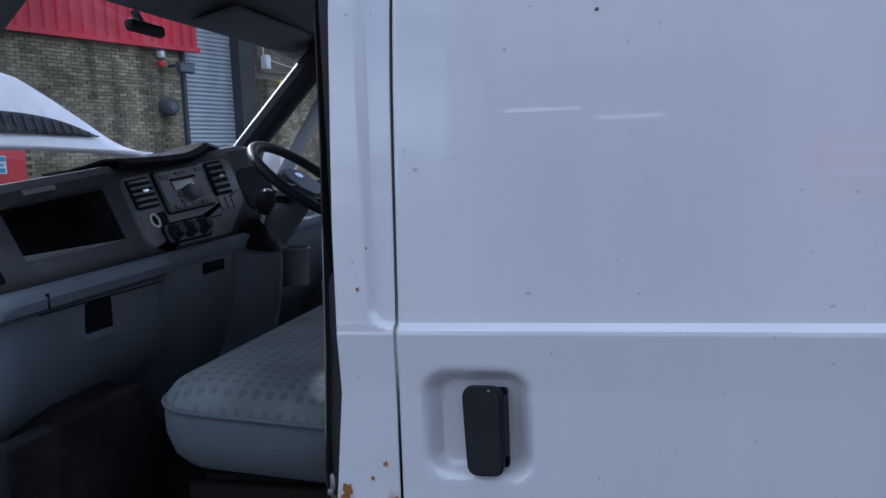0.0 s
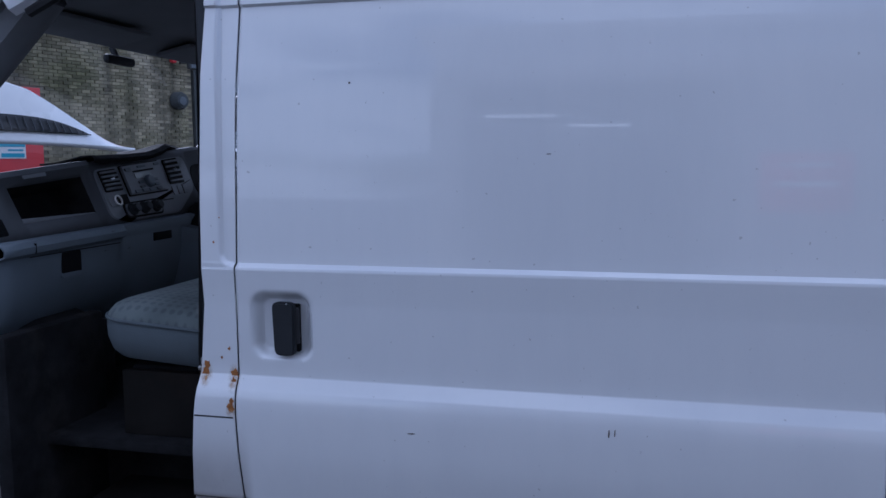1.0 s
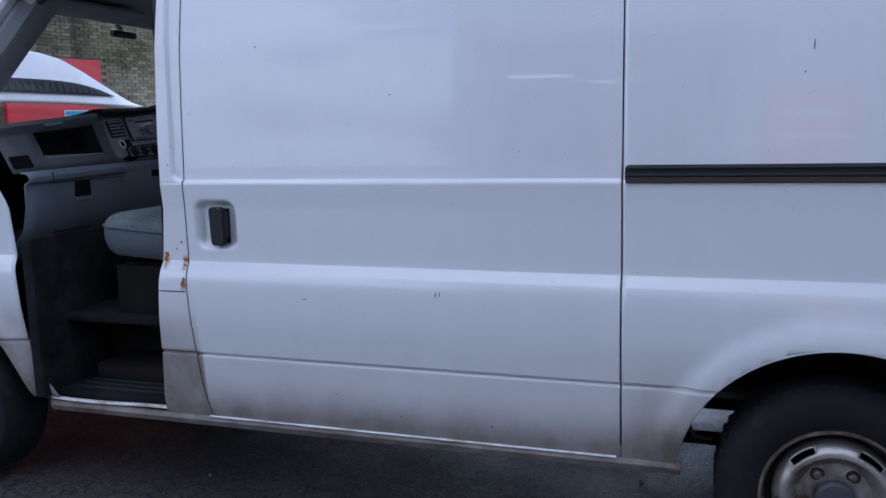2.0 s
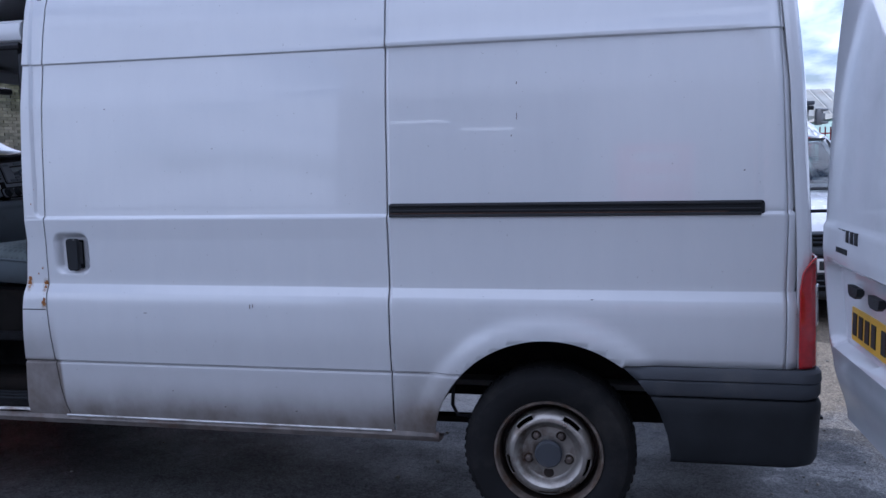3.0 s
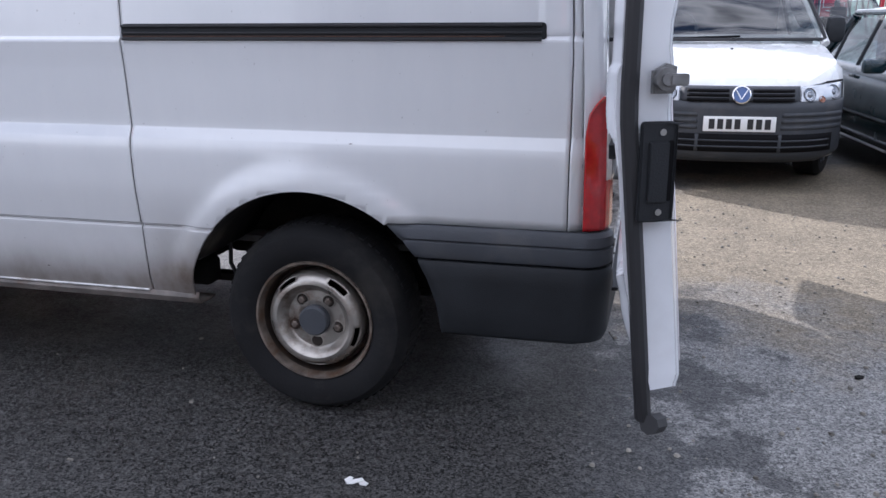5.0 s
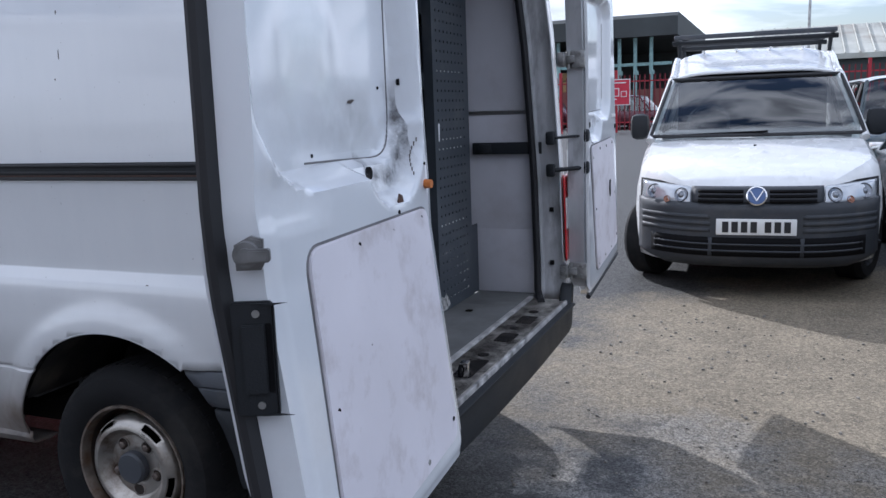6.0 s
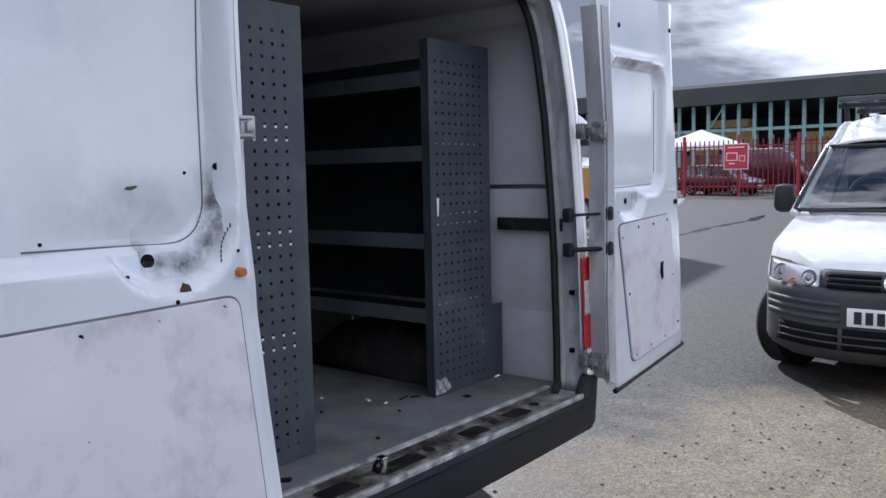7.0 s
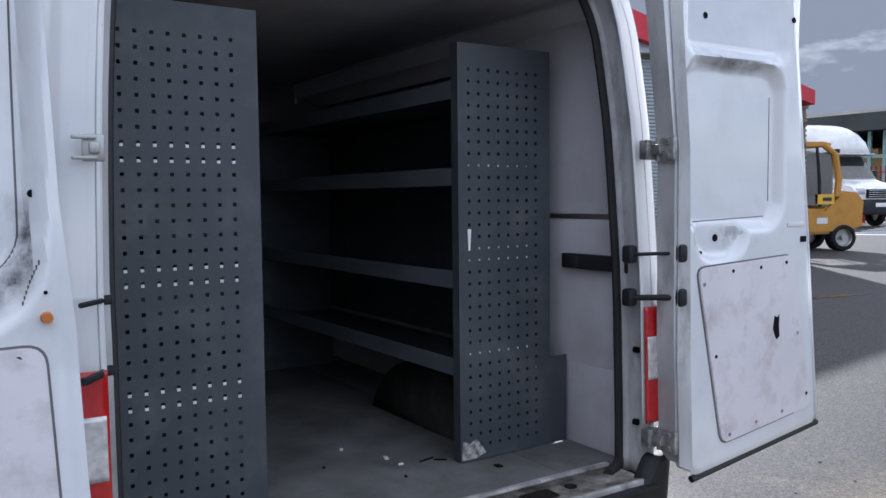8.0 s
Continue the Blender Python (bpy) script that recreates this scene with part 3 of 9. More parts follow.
def prism(bm, outline, depth, m=None, bevel=0.0):
    """A flat plate: outline in local x and y, thick along z."""
    m = m if m is not None else Matrix.Identity(4)
    lo = [bm.verts.new(Vector((x, y, 0))) for x, y in outline]
    f = bm.faces.new(lo)
    r = bmesh.ops.extrude_face_region(bm, geom=[f])
    top = [g for g in r["geom"] if isinstance(g, bmesh.types.BMVert)]
    for v in top:
        v.co.z += depth
    vs = lo + top
    if bevel:
        tf = [g for g in r["geom"] if isinstance(g, bmesh.types.BMFace)]
        es = [e for f2 in tf for e in f2.edges]
        b = bmesh.ops.bevel(bm, geom=es, offset=bevel, segments=2, affect="EDGES")
        vs = list({v for v in vs if v.is_valid} | {v for f2 in b["faces"] for v in f2.verts})
        seen, stack = set(vs), list(vs)
        while stack:
            v = stack.pop()
            for e in v.link_edges:
                o = e.other_vert(v)
                if o not in seen:
                    seen.add(o)
                    stack.append(o)
        vs = list(seen)
    for v in vs:
        v.co = m @ v.co
    return bm


def rounded(x0, y0, x1, y1, r, seg=5):
    """Outline of a rectangle with round corners."""
    pts = []
    for cx, cy, a in ((x1 - r, y1 - r, 0), (x0 + r, y1 - r, 90), (x0 + r, y0 + r, 180), (x1 - r, y0 + r, 270)):
        for i in range(seg + 1):
            t = radians(a + 90 * i / seg)
            pts.append((cx + r * math.cos(t), cy + r * math.sin(t)))
    return pts


def quad_round(p, r=0.035, seg=5):
    """Outline of any four-sided board with round corners."""
    out = []
    n = len(p)
    for i in range(n):
        a, b, c = Vector(p[i - 1]), Vector(p[i]), Vector(p[(i + 1) % n])
        s, e = b + (a - b).normalized() * r, b + (c - b).normalized() * r
        for k in range(seg + 1):
            t = k / seg
            out.append(tuple((1 - t) ** 2 * s + 2 * t * (1 - t) * b + t * t * e))
    return out


def sheet(bm, nu, nv, fn, skip=None):
    """A surface of nu x nv cells; fn(u, v) gives its points."""
    vs = [[bm.verts.new(fn(i / nu, j / nv)) for j in range(nv + 1)] for i in range(nu + 1)]
    for i in range(nu):
        for j in range(nv):
            if skip and skip((i + 0.5) / nu, (j + 0.5) / nv):
                continue
            bm.faces.new((vs[i][j], vs[i + 1][j], vs[i + 1][j + 1], vs[i][j + 1]))
    return bm


def lerp(a, b, t):
    return a + (b - a) * t


def knots(*pairs):
    """A line through (x, y) pairs as a function."""
    xs, ys = [p[0] for p in pairs], [p[1] for p in pairs]
    return lambda x: float(np.interp(x, xs, ys))


def step(a, b, x):
    t = min(1, max(0, (x - a) / (b - a)))
    return t * t * (3 - 2 * t)


def rrect(y, z, y0, y1, z0, z1, r, soft):
    """1 inside a round-cornered rectangle, 0 outside, with a soft rim."""
    cx, cz = (y0 + y1) / 2, (z0 + z1) / 2
    dx, dz = abs(y - cx) - (y1 - y0) / 2 + r, abs(z - cz) - (z1 - z0) / 2 + r
    d = math.hypot(max(dx, 0), max(dz, 0)) + min(max(dx, dz), 0) - r
    return step(soft, -soft, d)


def clean(bm, dist=0.0004):
    bmesh.ops.remove_doubles(bm, verts=bm.verts, dist=dist)
    bmesh.ops.dissolve_degenerate(bm, edges=bm.edges, dist=dist)
    return bm


XZ = Matrix(((1, 0, 0, 0), (0, 0, -1, 0), (0, 1, 0, 0), (0, 0, 0, 1)))  # local x, y -> world x, z; thickness towards -y
YZ = Matrix(((0, 0, 1, 0), (1, 0, 0, 0), (0, 1, 0, 0), (0, 0, 0, 1)))  # local x, y -> world y, z; thickness towards +x


LOCAL = set()


def part(name, bm, material, parent=None, label="", thick=0.0, smooth=True, angle=35):
    """Links a bmesh as one mesh object, under a thing or a part."""
    me = mesh_of(bm, name, smooth, angle)
    me.materials.append(material)
    return put(name, me, parent, label, thick)


def put(name, me, parent=None, label="", thick=0.0):
    ob = new(name, me)
    if parent is not None:
        ob.parent = parent
        if parent.name not in LOCAL:
            ob.matrix_parent_inverse = parent.matrix_world.inverted()
    if label:
        tagged(ob, label)
    if thick:
        so = ob.modifiers.new("thickness", "SOLIDIFY")
        so.thickness, so.offset = thick, 0
    return ob


def thing(name, label, category, at=(0, 0, 0), rz=0, group="", kind="", local=False):
    ob = new(name)
    ob.matrix_world = pose(*at, 0, 0, rz)
    if local:
        LOCAL.add(ob.name)
    return tagged(ob, label, category, group, kind)


# ---- ground ----
gb = bmesh.new()
bmesh.ops.create_grid(gb, x_segments=60, y_segments=60, size=400)
part("ground", gb, GROUND, smooth=False)
tagged(bpy.data.objects["ground"], "wet dark asphalt yard worn to tan hardcore", "ground", kind="structure")

# ---- the van: body ----
YC = 2.135
van = thing("van", "white panel van with open rear doors and rusty sills", "van", (0.3, YC, 0))
inset = knots((0.33, 0.062), (0.38, 0.052), (0.44, 0.034), (0.620, 0.020), (0.626, 0.026), (0.634, 0.026), (0.640, 0.016), (0.76, 0.002), (0.88, 0.0),
              (0.90, 0.001), (0.925, 0.005), (0.962, 0.022), (0.966, 0.0225), (0.99, 0.022), (1.15, 0.015), (1.232, 0.007), (1.237, 0.008), (1.247, 0.0195), (1.252, 0.020), (1.27, 0.0205),
              (1.5, 0.026), (1.7, 0.034), (1.870, 0.053), (1.876, 0.0455), (1.884, 0.046), (1.890, 0.047), (2.0, 0.060), (2.10, 0.078), (2.18, 0.105), (2.28, 0.19), (2.36, 0.33))
x_rear = knots((0.3, 2.67), (0.7, 2.668), (1.1, 2.658), (1.7, 2.625), (2.1, 2.585), (2.4, 2.52))
x_seam = knots((0.38, -0.310), (0.50, -0.335), (0.63, -0.347), (0.86, -0.358), (1.24, -0.350), (1.6, -0.344), (1.89, -0.334), (2.1, -0.325))
x_open = knots((0.37, -0.515), (0.634, -0.492), (0.86, -0.474), (0.98, -0.458), (1.14, -0.440), (1.39, -0.440), (1.72, -0.431), (1.95, -0.417), (2.1, -0.412))
roofline = knots((-1.25, 1.86), (-1.0, 1.99), (-0.75, 2.10), (-0.4, 2.25), (0.0, 2.34), (0.5, 2.39), (2.4, 2.40), (2.65, 2.36))
HUB, ARCH = (1.735, 0.335), 0.442
FRONT_HUB = (-1.567, 0.335)


def side_y(x, z, deep=0.0):
    y = 1.146 + inset(z) + deep
    e = x - (x_rear(z) - 0.11)
    if e > 0:
        y += 9.0 * e * e
    if x < -1.2:
        y += 0.12 * (-1.2 - x) ** 2
    for hx, hz in (HUB, FRONT_HUB):
        r = math.hypot(x - hx, z - hz)
        if z > 0.36 and r < 0.56:
            y -= 0.020 * step(0.54, 0.475, r) * step(0.36, 0.5, z)
    return y


LEVELS = sorted(set([round(0.33 + 0.03 * i, 4) for i in range(70)] + [0.38, 0.62, 0.626, 0.634, 0.64, 0.90, 0.925, 0.945, 0.962, 0.966, 0.99, 1.225, 1.232, 1.237, 1.247, 1.252, 1.27, 1.87, 1.876, 1.884, 1.89]))


def panel(xl, xr, zlo, zhi, nx, deep=None, far=False, levels=LEVELS):
    """A piece of the van's side between two upright edges and a lower and upper line."""
    bm = bmesh.new()
    rows = []
    for i in range(nx + 1):
        u, col = i / nx, []
        for z in levels:
            xm = lerp(xl(z), xr(z), u)
            zz = min(max(z, zlo(xm)), zhi(xm))
            x = lerp(xl(zz), xr(zz), u)
            zz = min(max(zz, zlo(x)), zhi(x))
            y = side_y(x, zz, deep(x, zz) if deep else 0.0)
            col.append(bm.verts.new((x, 2 * YC - y if far else y, zz)))
        rows.append(col)
    for a, b in zip(rows, rows[1:]):
        for j in range(len(a) - 1):
            bm.faces.new((a[j], b[j], b[j + 1], a[j + 1]))
    return clean(bm)


def flat(v):
    return lambda t: v


def arch_line(hub, low, r=ARCH):
    return lambda x: max(low, hub[1] + math.sqrt(max(0, r * r - (x - hub[0]) ** 2))) if abs(x - hub[0]) < r else low


ZTOP = 2.18


def top_of(x):
    return min(ZTOP, roofline(x) - 0.02)


def cab_top(x):
    return min(2.06, roofline(x) - 0.02)


def pillar_emboss(x, z):
    return -0.0117 * (1 - rrect(x, z, -0.388, 1.0, 1.243, 4.0, 0.030, 0.006)) * min(1, max(0, (z - 1.237) / 0.010))


def door_emboss(x, z):
    """Pressed hollow round the sliding door's handle."""
    return 0.030 * rrect(x, z, -0.305, -0.163, 1.018, 1.169, 0.030, 0.013)


def quarter_emboss(x, z):
    """Shallow blank window pressing whose rear corners are rounded."""
    return -0.006 * (1 - rrect(x, z, 0.0, 2.474, 1.10, 1.874, 0.07, 0.010)) * step(1.242, 1.262, z) * step(1.93, 1.88, z)


fine_levels = sorted(set(LEVELS + [round(0.99 + 0.006 * i, 4) for i in range(36)] + [round(1.206 + 0.004 * i, 4) for i in range(22)]))
b_pillar = part("door_pillar", panel(x_open, lambda z: x_seam(z) - 0.0025, flat(0.37), top_of, 44, pillar_emboss, levels=fine_levels), PAINT, van, "white pillar with rust spots", thick=0.004)
slider = part("sliding_door", panel(lambda z: x_seam(z) + 0.0025, flat(1.1325), flat(0.385), flat(ZTOP), 230, door_emboss, levels=fine_levels), PAINT, van, "white sliding side door, closed", thick=0.004)


def quarter_low(x):
    if x > 2.01:
        return 0.692
    return arch_line(HUB, 0.355)(x)


part("rear_quarter_panel", panel(flat(1.1375), lambda z: 2.563 - max(0, z - 1.2) * 0.045, quarter_low, flat(ZTOP), 110, quarter_emboss), PAINT, van, thick=0.004)
part("rear_corner_panel", panel(lambda z: 2.5665 - max(0, z - 1.2) * 0.045, x_rear, flat(0.692), flat(ZTOP), 14), PAINT, van, thick=0.004)


def wing_low(x):
    return arch_line(FRONT_HUB, 0.40)(x)


wing_edge = knots((0.36, -0.98), (0.44, -1.02), (0.52, -1.075), (0.62, -1.10), (1.15, -1.13), (1.3, -1.2))
wing_top = knots((-2.3, 0.95), (-1.9, 1.10), (-1.5, 1.24), (-1.1, 1.27))
part("front_wing", panel(flat(-2.25), wing_edge, wing_low, wing_top, 50), PAINT, van, thick=0.004)
# far side
part("far_side_panel", panel(flat(-0.43), x_rear, lambda x: quarter_low(x) if x > 1.2 else 0.36, top_of, 70, far=True), PAINT, van, thick=0.004)
part("front_wing", panel(flat(-2.25), wing_edge, wing_low, wing_top, 40, far=True), PAINT, van, thick=0.004)

# roof
bm = bmesh.new()


def roof_pt(u, v):
    x = lerp(-1.12, 2.60, u)
    ze = top_of(x)
    ys = side_y(min(x, 2.4), ze) + (0.05 * max(0, -0.7 - x))
    s = 2 * v - 1
    y = YC + s * (YC - ys)
    z = ze + (roofline(x) - ze) * (1 - abs(s) ** 3.2) ** 0.6 + 0.02 * (1 - s * s)
    return (x - 0.16 * (1 - s * s) * step(-0.6, -1.1, x), y, z)


sheet(bm, 48, 36, roof_pt)
part("roof", bm, PAINT, van, thick=0.006)
# cant rail over the cab door and drip line
bm = bmesh.new()
tube(bm, [(x, side_y(x, cab_top(x)) + 0.004, cab_top(x) - 0.045) for x in np.linspace(-1.0, -0.43, 12)], 0.03, 8, flat=1.6)
part("cant_rail", bm, PAINT, van)
bm = bmesh.new()
tube(bm, [(x, side_y(x, 1.93) + 0.02, cab_top(x) - 0.10) for x in np.linspace(-0.95, -0.45, 10)], 0.016, 8)
part("door_seal", bm, RUBBER, van)

# lower sill with bright worn edge
bm = bmesh.new()
sheet(bm, 60, 4, lambda u, v: (lerp(-1.05, 1.31, u), (1.196, 1.190, 1.200, 1.26, 1.30)[int(v * 4 + 0.5)], (0.392, 0.372, 0.352, 0.345, 0.35)[int(v * 4 + 0.5)]))
part("sill", bm, mat("rusty_sill", (0.17, 0.15, 0.135), 0.6, var=0.4, scale=12, dirt=(0.10, 0.045, 0.02), dirt_amount=0.9, dirt_scale=7), van, "rust-flecked dirty sill edge", thick=0.004)
# step well
step_tray = part("cab_step", bbox((-0.76, 1.40, 0.41), (0.62, 0.36, 0.03), 0.006), CAB_CARPET, van, "dirty black cab step")
part("step_riser", bbox((-0.76, 1.57, 0.56), (0.66, 0.03, 0.30), 0.004), CAB_CARPET, step_tray)
part("step_side", bbox((-1.06, 1.36, 0.72), (0.05, 0.42, 0.62), 0.01), CAB_CARPET, step_tray)
part("step_side", bbox((-0.47, 1.40, 0.66), (0.03, 0.36, 0.5), 0.004), CAB_CARPET, step_tray)
for k in range(6):
    part("tread_rib", bbox((-0.76, 1.27 + 0.045 * k, 0.429), (0.46, 0.014, 0.010), 0.003), BLACK_PLASTIC, step_tray)
part("cab_floor", bbox((-0.95, 2.15, 0.70), (1.15, 1.72, 0.03), 0.004), CAB_CARPET, van)
part("wheel_box", bbox((-1.25, 1.50, 0.86), (0.42, 0.42, 0.34), 0.12), CAB_CARPET, van)
part("bulkhead", bbox((-0.36, YC, 1.36), (0.02, 1.80, 1.7), 0.002), HEADLINER, van, "plain dark bulkhead behind the cab")
part("pillar_trim", boxes(((-0.441, 1.232, 1.62), (0.050, 0.05, 0.62), 0.015), ((-0.454, 1.240, 1.06), (0.070, 0.06, 0.52), 0.02), ((-0.455, 1.232, 0.60), (0.07, 0.05, 0.42), 0.015)), BLACK_PLASTIC, van)

# underbody
for nm, c, s_, bv in (("underbody", (0.12, YC, 0.46), (2.2, 1.56, 0.08), 0.03), ("underbody", (1.9, YC, 0.466), (1.3, 1.2, 0.05), 0.02), ("chassis_rail", (0.4, 1.42, 0.40), (1.7, 0.10, 0.10), 0.02),
                      ("rear_axle", (1.735, YC, 0.33), (0.10, 1.5, 0.10), 0.03), ("chassis_rail", (2.3, 1.55, 0.42), (0.7, 0.07, 0.12), 0.01), ("leaf_spring", (1.5, 1.55, 0.34), (1.1, 0.06, 0.03), 0.006)):
    part(nm, bbox(c, s_, bv), DARK_STEEL, van)
bm = bmesh.new()
tube(bm, [(1.33, 1.40, 0.52), (1.325, 1.40, 0.44), (1.345, 1.40, 0.40), (1.40, 1.40, 0.395)], 0.008, 8)
part("brake_hose", bm, RUBBER, van)
for side in (0, 1):
    for hub in (HUB, FRONT_HUB):
        bm = bmesh.new()
        f = -1 if side else 1

        def well(u, v, hub=hub, side=side):
            a = lerp(0.42, math.pi - 0.42, u)
            y = lerp(1.175, 1.60, v)
            return (hub[0] + 0.446 * math.cos(a), 2 * YC - y if side else y, hub[1] + 0.446 * math.sin(a))
        sheet(bm, 26, 3, well)
        yy = 2 * YC - 1.6 if side else 1.6
        ring = [bm.verts.new((hub[0] + 0.446 * math.cos(a), yy, hub[1] + 0.446 * math.sin(a))) for a in np.linspace(0.42, math.pi - 0.42, 27)]
        bm.faces.new(ring)
        part("wheel_arch_liner", bm, ARCH_LINER, van, thick=0.004)


# ---- wheels ----
RIM_NUT = mat("brown_wheel_nut", (0.16, 0.13, 0.11), 0.5, metal=0.5, var=0.3)
RIM_WELL = mat("rust_and_recess_shade", (0.035, 0.026, 0.021), 0.6, metal=0.2, var=0.5, scale=16, dirt=(0.09, 0.04, 0.015), dirt_amount=0.8, dirt_scale=14)


def van_wheel(at, flip):
    """Tyre, slotted steel rim with five nuts and grey cap; face towards local -y."""
    m = Matrix.Translation(at) @ (pose(0, 0, 0, 90, 0, 0) if not flip else pose(0, 0, 0, -90, 0, 0))
    R = 0.328
    bm = bmesh.new()
    lathe(bm, [(0.196, -0.015), (0.203, 0.018), (0.228, 0.034), (0.27, 0.040), (0.296, 0.034), (0.314, 0.012), (R - 0.003, -0.015), (R, -0.05), (R, -0.12), (R - 0.004, -0.16), (0.30, -0.19), (0.24, -0.195), (0.205, -0.17)], m, 64)
    wheel = part("wheel", bm, TYRE, van, "black tyre on a rusty steel wheel")
    bm = bmesh.new()
    for i in range(60):
        a = 2 * math.pi * i / 60
        for k in (-1, 1):
            box(bm, (0, 0, 0), (0.011, 0.016, 0.055), 0.0, None)
            for v in bm.verts[-8:]:
                v.co = m @ (Matrix.Rotation(a, 4, "Z") @ (Vector((0.3238, 0, -0.085 + 0.042 * k)) + v.co))
        bm.verts.ensure_lookup_table()
    tagged(part("tread_block", bm, TYRE, wheel, smooth=False), kind="stuff")
    bm = bmesh.new()
    seg = 80
    prof = [(0.168, -0.050), (0.166, -0.014), (0.163, 0.002), (0.160, 0.010), (0.146, 0.024), (0.140, 0.028), (0.130, 0.029), (0.118, 0.020), (0.110, 0.002), (0.100, -0.006), (0.07, -0.006), (0.045, 0.0)]
    rings = [[bm.verts.new(m @ Vector((r * math.cos(2 * math.pi * i / seg), r * math.sin(2 * math.pi * i / seg), h))) for i in range(seg)] for r, h in prof]
    for k, (a, b) in enumerate(zip(rings, rings[1:])):
        for i in range(seg):
            ang = (360 * (i + 0.5) / seg) % 72
            if k == 3 and 41 < ang < 67:
                continue
            bm.faces.new((a[i], a[(i + 1) % seg], b[(i + 1) % seg], b[i]))
    part("rim", bm, STEEL_RIM, wheel, "worn silver steel rim with rusty lip", thick=0.004)
    bm = bmesh.new()
    lathe(bm, [(0.2085, 0.016), (0.206, 0.028), (0.199, 0.0275), (0.194, 0.016), (0.190, -0.002)], m, 64)
    part("rim_lip", bm, mat("rusty_rim_lip", (0.17, 0.14, 0.115), 0.5, metal=0.4, var=0.6, scale=18, dirt=(0.10, 0.045, 0.015), dirt_amount=1.0, dirt_scale=12), wheel)
    bm = bmesh.new()
    lathe(bm, [(0.1905, -0.002), (0.187, -0.030), (0.182, -0.056), (0.166, -0.056)], m, 64)
    part("rim_well", bm, RIM_WELL, wheel, "dark rusty rim well")
    # black disc behind the slots stands in for the shade inside the wheel
    part("rim_shade_disc", lathe(bmesh.new(), [(0.2, -0.09), (0.0, -0.09)], m), BLACK, wheel)
    bm = bmesh.new()
    lathe(bm, [(0.052, 0.0), (0.052, 0.022), (0.046, 0.030), (0.0, 0.032)], m, 32)
    part("centre_cap", bm, TRIM_GREY, wheel, "grey plastic centre cap")
    for i in range(5):
        a = 2 * math.pi * (i + 0.75) / 5
        at_nut = m @ Matrix.Translation((0.080 * math.cos(a), 0.080 * math.sin(a), -0.0035))
        bm = bmesh.new()
        lathe(bm, [(0.025, -0.004), (0.0235, 0.003), (0.0205, 0.003), (0.0195, 0.0006)], at_nut, 20)
        part("nut_collar", bm, STEEL_RIM, wheel)
        # flat dark disc stands in for the shaded hole round each nut
        part("nut_recess_shade", lathe(bmesh.new(), [(0.020, 0.0006), (0.0, 0.0004)], at_nut, 20), RIM_WELL, wheel)
        if i == 3:
            continue  # one nut is missing
        part("wheel_nut", lathe(bmesh.new(), [(0.013, 0.0), (0.0125, 0.010), (0.008, 0.013), (0.0, 0.013)], at_nut, 6), RIM_NUT, wheel)
    return wheel


van_wheel((HUB[0], 1.205, 0.328), False)
van_wheel((HUB[0], 2 * YC - 1.205, 0.328), True)
van_wheel((FRONT_HUB[0], 1.205, 0.328), False)
van_wheel((FRONT_HUB[0], 2 * YC - 1.205, 0.328), True)

# ---- side details ----
bm = bmesh.new()
YR = 1.158
prism(bm, rounded(1.142, 1.232, 2.488, 1.286, 0.012), 0.012, Matrix.Translation((0, YR + 0.008, 0)) @ XZ, 0.003)
rail = part("slide_rail", bm, BLACK_PLASTIC, van, "black sliding-door track with rusty lower edge")
bm = boxes(((1.81, YR - 0.007, 1.279), (1.33, 0.012, 0.008), 0.002), ((1.81, YR - 0.008, 1.240), (1.33, 0.014, 0.010), 0.002), ((1.81, YR - 0.0055, 1.258), (1.33, 0.008, 0.006), 0.001))
part("track_lip", bm, RUBBER, rail)
part("track_rust", bbox((1.76, YR - 0.0065, 1.248), (1.22, 0.006, 0.003)), DARK_RUST, rail)
bm = bmesh.new()
prism(bm, quad_round([(-0.2495, 1.021), (-0.1955, 1.021), (-0.1955, 1.1545), (-0.2545, 1.1545)], 0.017), 0.016, Matrix.Translation((0, 1.166, 0)) @ XZ, 0.004)
handle = part("door_handle", bm, BLACK_PLASTIC, slider, "black plastic pull handle in a pressed hollow")
bm = bmesh.new()
prism(bm, rounded(-0.1975, 1.050, -0.188, 1.140, 0.004), 0.012, Matrix.Translation((0, 1.170, 0)) @ XZ, 0.002)
part("grip_edge", bm, RUBBER, handle)
part("handle_base", bbox((-0.22, 1.178, 1.088), (0.06, 0.016, 0.12), 0.004), BLACK, handle)
bm = bmesh.new()
cyl(bm, (-0.214, 1.151, 1.151), (-0.214, 1.149, 1.151), 0.0022, seg=10)
part("screw", bm, STEEL, handle)
# joints in the pillar foot
for zz, x0, x1 in ((0.857, -0.472, -0.364), (0.634, -0.49, -0.351)):
    bm = bmesh.new()
    tube(bm, [(x, side_y(x, zz) - 0.0005, zz) for x in np.linspace(x0, x1, 8)], 0.0028, 6)
    part("joint_line", bm, RUBBER, b_pillar)
for x0, x1, par in ((-0.341, 1.131, slider), (1.141, 1.285, van)):
    bm = bmesh.new()
    tube(bm, [(x, side_y(x, 0.63) + 0.001, 0.63) for x in np.linspace(x0, x1, 16)], 0.0034, 6)
    part("joint_line", bm, mat("dirty_joint", (0.10, 0.09, 0.08), 0.8), par)
